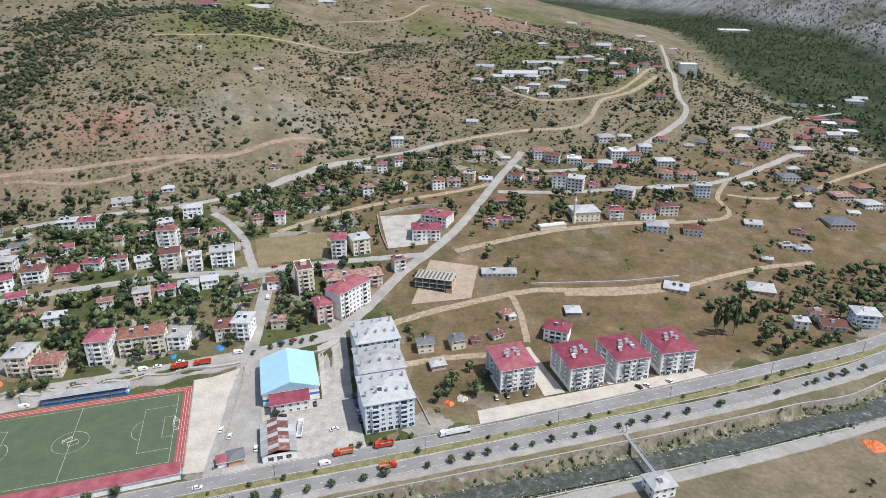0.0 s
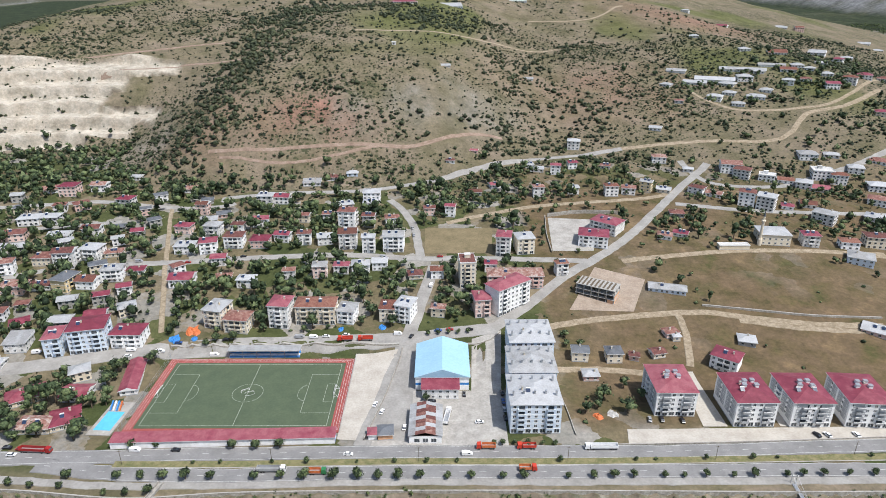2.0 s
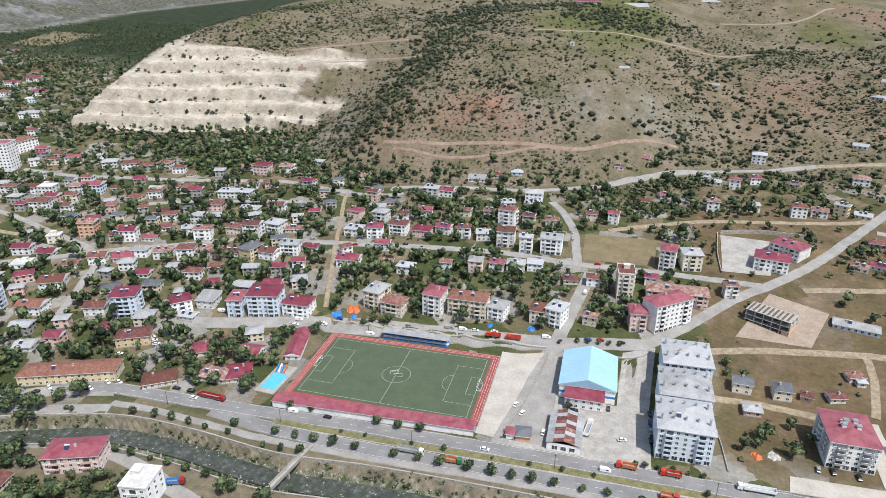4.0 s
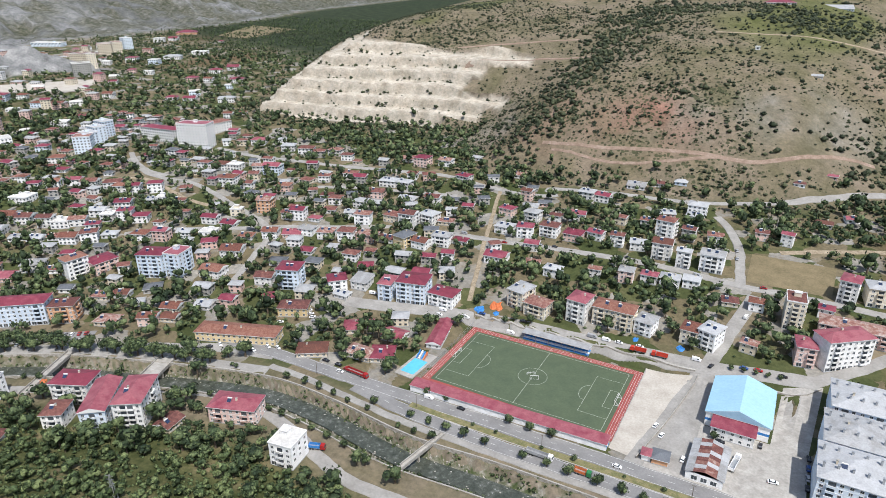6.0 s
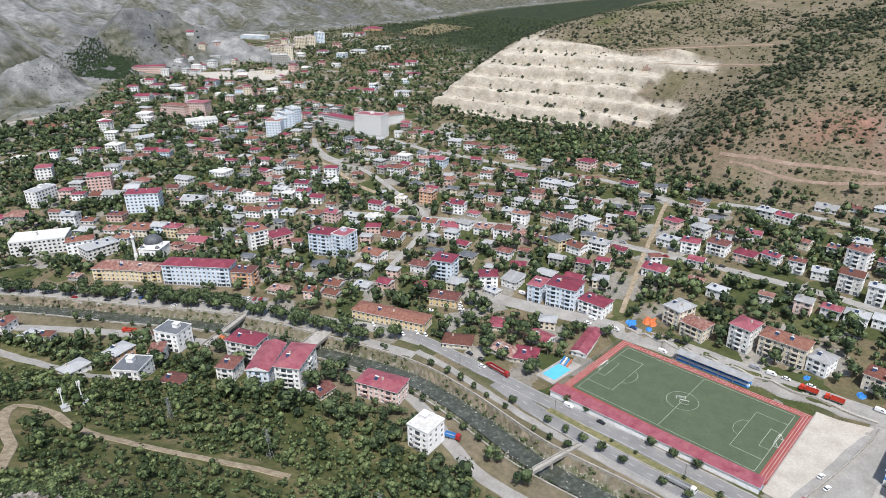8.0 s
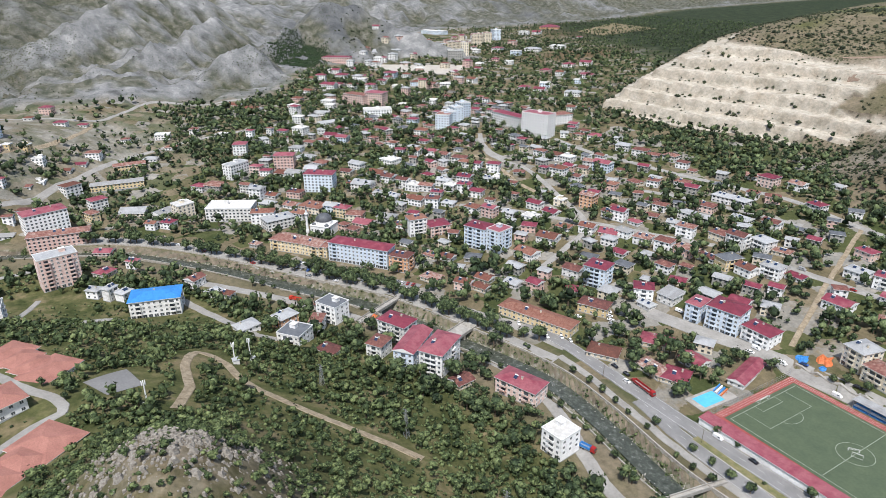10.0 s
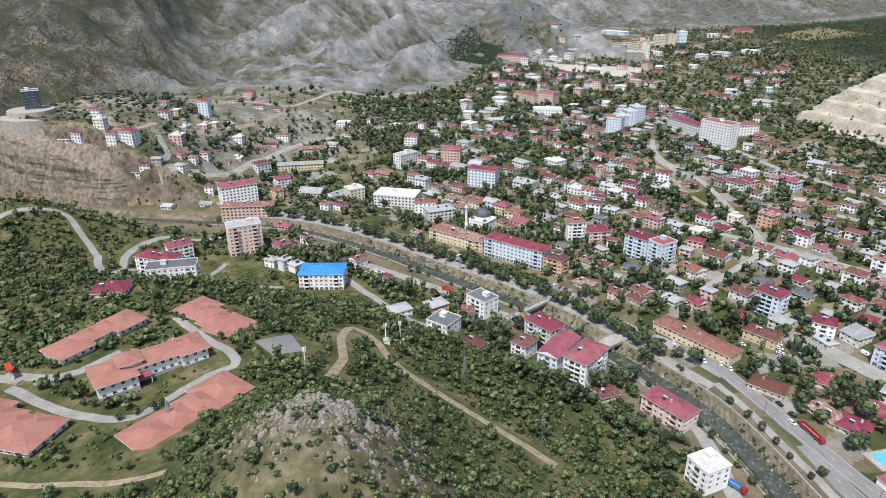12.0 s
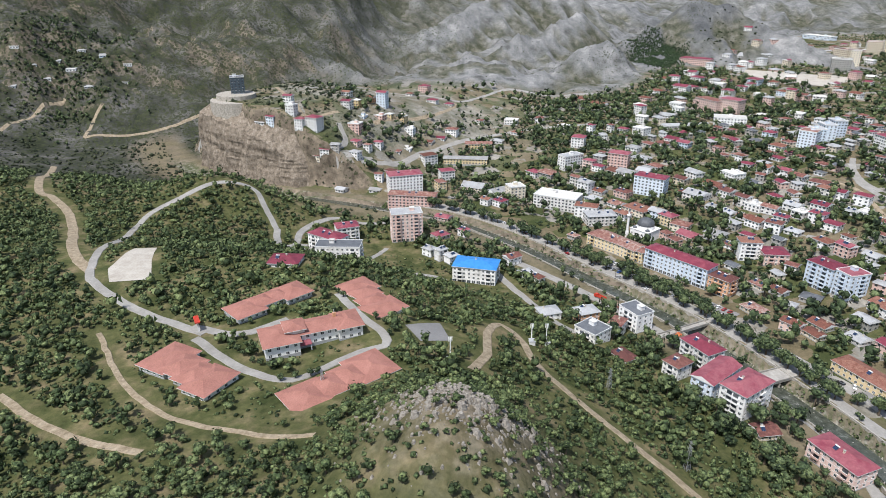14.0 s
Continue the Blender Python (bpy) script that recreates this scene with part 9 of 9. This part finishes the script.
grng = np.random.RandomState(21)
gx, gy = scatter(grng, 82000, -1250, -160, 860, 1000, garden_density)
homes = np.zeros((GNX // 4 + 1, GNY // 4 + 1), bool)
for x, y, rot, a, b in TAKEN:
    i, j = int((x - GX0) / GSTEP / 4), int((y - GY0) / GSTEP / 4)
    if a > 3.6 and 3 < i < homes.shape[0] - 4 and 3 < j < homes.shape[1] - 4:
        homes[i - 2:i + 3, j - 2:j + 3] = True
lonely = ~homes[np.clip(((gx - GX0) / GSTEP / 4).astype(int), 0, homes.shape[0] - 1), np.clip(((gy - GY0) / GSTEP / 4).astype(int), 0, homes.shape[1] - 1)]
open_land = ((gx > 60) & ~((gx > 270) & (gy < 345))) | ((gx < -640) & (gy < 120))
keep = ~(open_land & lonely) | (grng.rand(len(gx)) < 0.14)
gx, gy = gx[keep], gy[keep]
gx, gy = thin(gx, gy, 3.9)
gd = np.hypot(gx, gy)
gs = grng.gamma(6.5, 0.60, len(gx)).clip(1.7, 6.2) * np.where(gx > 60, 0.85, 1.0)
close = gd < 360
garden = joined("garden_trees", OAK, gx[close], gy[close], gs[close], grng.uniform(0.85, 1.35, close.sum()), [STREETLEAVES, BARK], 4)
tagged(garden, "leafy green garden and orchard trees between the houses", "trees", kind="stuff")
middle = (gd >= 360) & (gd < 640)
garden_far = joined("garden_trees", GARDEN, gx[middle], gy[middle], gs[middle] * 1.05, grng.uniform(0.85, 1.35, middle.sum()), [STREETLEAVES, BARK], 5)
tagged(garden_far, "dark green garden trees among the farther houses", "trees", kind="stuff")
remote = gd >= 640
garden_remote = joined("garden_trees", FARTREE, gx[remote], gy[remote], gs[remote] * 1.25, grng.uniform(0.8, 1.25, remote.sum()), [STREETLEAVES, BARK], 14)
tagged(garden_remote, "dark green garden trees among distant houses", "trees", kind="stuff")

hx, hy = scatter(grng, 16000, -1000, -120, 640, 660, lambda x, y: 0.55 * garden_density(x, y))
hedges = joined("garden_bushes", SHRUB, hx, hy, grng.uniform(0.8, 1.9, len(hx)), grng.uniform(0.7, 1.2, len(hx)), [STREETLEAVES, BARK], 12)
tagged(hedges, "low green bushes in the gardens and yards", "bushes", kind="stuff")


def scrub_density(x, y):
    p = inside_dist(x, y, NORTH_HILL)
    n = fbm(x, y, 90, 4, 71)
    gully = np.exp(-((x + 235 - 0.12 * (y - 600)) / 36) ** 2) * sstep(560, 620, y) * sstep(900, 760, y) + np.exp(-((x - 60 - 0.1 * (y - 600)) / 26) ** 2) * sstep(560, 600, y) * sstep(900, 760, y)
    quarry = quarry_mask(x, y, p)
    d = sstep(-40, 10, p) * np.clip(0.62 + 1.1 * n + 0.9 * gully, 0.08, 1) * (1 - 0.96 * quarry) + 0.5 * quarry * (np.abs(benches(x, y, p) % 1 - 0.6) < 0.1) * (fbm(x, y, 30, 2, 73) > -0.1)
    high = sstep(260, 420, p)
    return np.clip(d * (1 - 0.45 * high), 0, 1)


srng = np.random.RandomState(31)
sx, sy = scatter(srng, 52000, -720, 520, 760, 1000, scrub_density)
sx2, sy2 = scatter(srng, 12000, -900, 1000, 1150, 1240, scrub_density)
sx, sy = np.concatenate([sx, sx2]), np.concatenate([sy, sy2])
big = fbm(sx, sy, 120, 3, 81) > 0.1
ss = srng.gamma(3.0, 0.36, len(sx)) * (1 + 0.5 * big + 1.0 * np.exp(-((sx + 235 - 0.12 * (sy - 600)) / 36) ** 2))
scrub = joined("scrub", SHRUB, sx, sy, np.clip(ss, 0.4, 3.8), srng.uniform(0.8, 1.25, len(sx)), [SCRUB, BARK], 6)
tagged(scrub, "scattered grey-green juniper scrub on the dry hill", "scrub", kind="stuff")


def far_density(x, y):
    g = inside_dist(x, y, GRAY)
    s = river_side(x, y)
    n = fbm(x, y, 130, 4, 91)
    cut = ridges(x, y)[1]
    d = (g > 0) * np.clip(0.34 + 0.9 * n + 0.8 * (cut - 0.5), 0.1, 1) + (g <= 0) * (x < -980) * np.clip(0.15 + 0.9 * n, 0, 1) * (y > 300) * (inside_dist(x, y, NORTH_HILL) < 10)
    south = (g > 0) * (y < -150) * np.clip(0.25 + 0.9 * n, 0, 1)
    village = 1.5 * np.exp(-(((x + 925) / 75) ** 2 + ((y + 525) / 45) ** 2))
    gorge = (s < 0) * (x < -560) * np.clip(0.62 + 0.9 * n, 0, 1) + 0.8 * (s > 24) * (s < 200) * (x < -600) * (y < -80)
    return np.clip(d + gorge + south + village, 0, 1)


frng = np.random.RandomState(41)
fx, fy = frng.uniform(-1900, -560, 90000), frng.uniform(-800, 1500, 90000)
keep = (frng.rand(90000) < far_density(fx, fy)) & is_free(fx, fy)
fx, fy = fx[keep], fy[keep]
leafy = np.exp(-(((fx + 925) / 90) ** 2 + ((fy + 525) / 60) ** 2))
far_scrub = joined("scrub", SHRUB, fx, fy, frng.gamma(5.0, 0.22, len(fx)).clip(0.45, 2.3) * (1 + 1.6 * leafy) * np.where(inside_dist(fx, fy, GRAY) > 0, 0.62, 1.4), frng.uniform(0.8, 1.3, len(fx)), [SCRUB, BARK], 7)
tagged(far_scrub, "dark scrub on the grey mountains and far gardens", "scrub", kind="stuff")
nx, ny = frng.uniform(-1300, -1110, 15000), frng.uniform(330, 500, 15000)
keep = (frng.rand(15000) < np.exp(-(((nx + 1205) / 55) ** 2 + ((ny - 408) / 48) ** 2) ** 2)) & (fbm(nx, ny, 35, 3, 93) > -0.4)
pines = joined("pine_wood", SHRUB, nx[keep], ny[keep], frng.uniform(0.9, 1.6, keep.sum()), frng.uniform(1.6, 2.3, keep.sum()), [PINE, BARK], 13)
tagged(pines, "dark pine plantation on the grey hillside", "wood", kind="stuff")
ex, ey = frng.uniform(560, 1900, 17000), frng.uniform(520, 2100, 17000)
keep = (frng.rand(17000) < sstep(10, -60, inside_dist(ex, ey, NORTH_HILL)) * sstep(600, 760, ex) * np.clip(0.65 + 0.8 * fbm(ex, ey, 150, 3, 95), 0, 1)) & is_free(ex, ey)
east_wood = joined("far_wood", FARTREE, ex[keep], ey[keep], frng.uniform(2.2, 4.5, keep.sum()), frng.uniform(1.0, 1.6, keep.sum()), [LEAVES, BARK], 8)
tagged(east_wood, "dark green woods in the far side valley", "wood", kind="stuff")
bx, by = scatter(frng, 2200, 60, 60, 420, 190, lambda x, y: sstep(36, 60, -river_side(x, y)) * np.clip(0.5 + 1.3 * fbm(x, y, 40, 3, 99), 0, 1))
bank = joined("bank_trees", GARDEN, bx, by, frng.uniform(1.2, 3.4, len(bx)), frng.uniform(0.8, 1.2, len(bx)), [LEAVES, BARK], 10)
tagged(bank, "trees and bushes on the river's south bank", "trees", kind="stuff")
vx, vy = frng.uniform(-1700, -850, 6000), frng.uniform(950, 1900, 6000)
keep = (frng.rand(6000) < np.clip(0.55 + 0.9 * fbm(vx, vy, 120, 3, 101), 0, 1)) & (inside_dist(vx, vy, GRAY) < -10) & (inside_dist(vx, vy, NORTH_HILL) < 10) & is_free(vx, vy)
valley_wood = joined("far_wood", FARTREE, vx[keep], vy[keep], frng.uniform(2.0, 4.2, keep.sum()), frng.uniform(1.0, 1.6, keep.sum()), [STREETLEAVES, BARK], 15)
tagged(valley_wood, "dark green trees along the far valley floor", "wood", kind="stuff")
qx, qy = frng.normal(-925, 55, 620), frng.normal(-505, 38, 620)
keep = is_free(qx, qy)
village_trees = joined("village_trees", FARTREE, qx[keep], qy[keep], frng.uniform(2.2, 4.4, keep.sum()), frng.uniform(0.9, 1.4, keep.sum()), [STREETLEAVES, BARK], 16)
tagged(village_trees, "dark green trees of the village across the gorge", "trees", kind="stuff")
# rocks on the bald knob above the wood
krng = np.random.RandomState(51)
rocks = Shape(stuff_mat("grey_rock", [(0.3, (0.130, 0.115, 0.095)), (0.5, (0.225, 0.205, 0.178)), (0.75, (0.35, 0.325, 0.29))], 0.9, 0.95, bump=0.15, fine=(0.4, 0.2)))
for k in range(2000):
    a, q = krng.uniform(0, 2 * np.pi), abs(krng.randn()) * 17
    x, y = -160 + q * 0.85 * math.cos(a), 9 + q * math.sin(a)
    r = krng.uniform(0.2, 0.8) * (2.2 if krng.rand() < 0.09 else 1)
    z = ground_z(x, y)
    rocks.prism(x, y, z - 0.5, z + r * krng.uniform(0.4, 1.2), r * 1.1, r * krng.uniform(0.2, 0.7), krng.choice([4, 5, 6]), 0, krng.rand() * 6)
tagged(new("rocks", rocks.mesh("rocks")), "grey broken rocks on the bald hilltop", "rocks", kind="stuff")
# reeds and bushes along the river
rrng = np.random.RandomState(61)
ri = rrng.randint(6, len(river_line) - 6, 2400)
side = rrng.choice([-1, 1], 2400) * rrng.uniform(5.6, 10.2, 2400)
rp = quay_line[np.clip(ri, 0, len(quay_line) - 1)] + normals_of(quay_line)[np.clip(ri, 0, len(quay_line) - 1)] * side[:, None] + rrng.uniform(-2, 2, (2400, 2))
keep = fbm(rp[:, 0], rp[:, 1], 25, 2, 97) > -0.1
reeds = joined("river_bushes", BUSH, rp[keep, 0], rp[keep, 1], rrng.uniform(0.5, 1.7, keep.sum()), rrng.uniform(0.7, 1.2, keep.sum()), [LEAVES, BARK], 9)
tagged(reeds, "green bushes along the river banks", "bushes", kind="stuff")


# ---- single trees ----
def split_template(tpl):
    v, f, m = tpl
    out = []
    for slot in (0, 1):
        me = bpy.data.meshes.new("crown" if slot == 0 else "trunk")
        used = np.unique(f[m == slot])
        remap = np.full(len(v), -1)
        remap[used] = np.arange(len(used))
        me.from_pydata(v[used].tolist(), [], remap[f[m == slot]].tolist())
        me.materials.append(STREETLEAVES if slot == 0 else BARK)
        me.polygons.foreach_set("use_smooth", np.ones(len(me.polygons), bool))
        me.update()
        out.append(me)
    return out


SINGLE = [split_template(t) for t in STREET]
tree_rng = random.Random(3)


def plant(x, y, r, tall, label, group, name="tree"):
    crown, trunk = SINGLE[tree_rng.randrange(len(SINGLE))]
    ob = thing(name, x, y, ground_z(x, y), tree_rng.uniform(0, 360), label, "tree", group)
    ob.scale = (r, r * tree_rng.uniform(0.9, 1.1), r * tall)
    part("trunk", trunk, ob)
    part("crown", crown, ob)
    return ob


for k in range(46):
    x = -165 + k * 10.5 + tree_rng.uniform(-3, 3)
    if x < 330 and tree_rng.random() < 0.85:
        y = np.interp(x, [-165, -110, 55, 166, 241, 333], [221.5, 220.6, 221.0, 222.2, 223.2, 231.0])
        plant(x, y, tree_rng.uniform(2.0, 3.1) if x < 0 else tree_rng.uniform(1.4, 2.4), 1.05, "small round street tree beside the highway", "street trees of the highway", "street_tree")
for k in range(26):
    x = -150 + k * 18 + tree_rng.uniform(-6, 6)
    if tree_rng.random() < 0.6:
        plant(x, np.interp(x, [-150, 55, 170, 250, 345], [230, 231.5, 233.5, 236, 245]), tree_rng.uniform(0.9, 1.7), 1.15, "young street tree on the median strip", "street trees of the highway", "street_tree")
for x, y, r in ((-146, 241, 2.6), (-135, 241.5, 2.2), (-99, 241, 2.7), (-88, 240.5, 2.7), (-77, 241, 2.9), (-124, 329, 3.2), (-134, 328, 3.0), (-140, 326, 2.6), (-9, 277.5, 2.3), (24, 243, 1.6), (28, 243, 1.8), (34, 243.5, 1.5), (40, 243, 1.7), (47, 243, 1.4), (53, 243, 1.5)):
    plant(x, y, r, 1.0, "leafy roadside tree by the sports ground", "trees by the sports ground")
bank_normals = normals_of(quay_line)
for i in range(len(quay_line)):
    x, y = quay_line[i] - bank_normals[i] * 16.5
    if -575 < x < -262 and i % 3 != 2 and tree_rng.random() < 0.92:
        plant(x + tree_rng.uniform(-1.5, 1.5), y + tree_rng.uniform(-1.5, 1.5), tree_rng.uniform(4.8, 6.2), 0.95, "large round plane tree on the riverside promenade", "plane trees of the promenade", "plane_tree")
for i in range(0, len(quay_line), 2):
    x, y = quay_line[i] - bank_normals[i] * 24.5
    if -470 < x < -250 and tree_rng.random() < 0.6:
        plant(x + tree_rng.uniform(-2, 2), y + tree_rng.uniform(-2, 2), tree_rng.uniform(4.2, 5.8), 0.95, "large round plane tree on the riverside promenade", "plane trees of the promenade", "plane_tree")
for i in range(0, len(quay_line), 2):
    x, y = quay_line[i] - bank_normals[i] * 14.0
    if -262 < x < -110 and tree_rng.random() < 0.8:
        plant(x + tree_rng.uniform(-1, 1), y + tree_rng.uniform(-1, 1), tree_rng.uniform(1.5, 2.6), 1.0, "round street tree above the quay wall", "street trees of the highway", "street_tree")
for i in range(len(quay_line)):
    x, y = quay_line[i] + bank_normals[i] * 13.0
    if -420 < x < -140 and i % 2 == 0 and tree_rng.random() < 0.7:
        plant(x, y, tree_rng.uniform(1.6, 2.6), 0.95, "clipped round tree on the south river bank", "trees of the south bank", "street_tree")
for x, y in ((-226, -70), (-229, -74), (-232, -79), (-236, -84), (-239, -88), (-216, -62), (-217, -57), (-219, -52), (-222, -48), (-252, -20), (-256, -19), (-262, -23), (-268, -28), (-292, -46), (-296, -50), (-265, -88), (-262, -96)):
    plant(x + tree_rng.uniform(-1, 1) - 5, y + tree_rng.uniform(-1, 1), tree_rng.uniform(1.5, 2.1), 1.0, "clipped round green tree beside the campus road", "trees of the campus")
for k in range(14):
    t = k / 13
    plant(-458 + 84 * t + tree_rng.uniform(-2, 2), 120 + 61 * t + tree_rng.uniform(-1, 1), tree_rng.uniform(2.6, 3.8), 1.0, "round tree between car park and promenade", "plane trees of the promenade", "plane_tree")
for x, y in ((253, 283), (256, 285), (259, 283), (262, 286), (265, 281), (268, 284)):
    t = plant(x, y, 2.3, 4.6, "tall slender dark green poplar tree", "poplars", "poplar")
for x, y in ((-3, 334), (3, 334.5), (9, 335), (15, 335.5), (-9, 333.5)):
    plant(x, y, 1.7, 1.0, "small round street tree above the gym", "street trees of the upper street", "street_tree")


# ---- utility poles ----
def pole_mesh():
    s = Shape(BARK)
    s.prism(0, 0, -0.5, 8.5, 0.14, 0.1, 6)
    s.bar((-0.9, 0, 7.9), (0.9, 0, 7.9), 0.07)
    return s.mesh("pole")


POLE = pole_mesh()
for k in range(24):
    line = (highway_north, promenade)[k % 2]
    i = min(3 + (k // 2) * (len(line) // 12), len(line) - 2)
    p, nr = line[i], normals_of(line)[i]
    x, y = p + nr * 6.2
    ob = thing("utility_pole", x, y, ground_z(x, y), 0, "thin wooden utility pole beside the road", "pole", "utility poles")
    part("pole", POLE, ob)
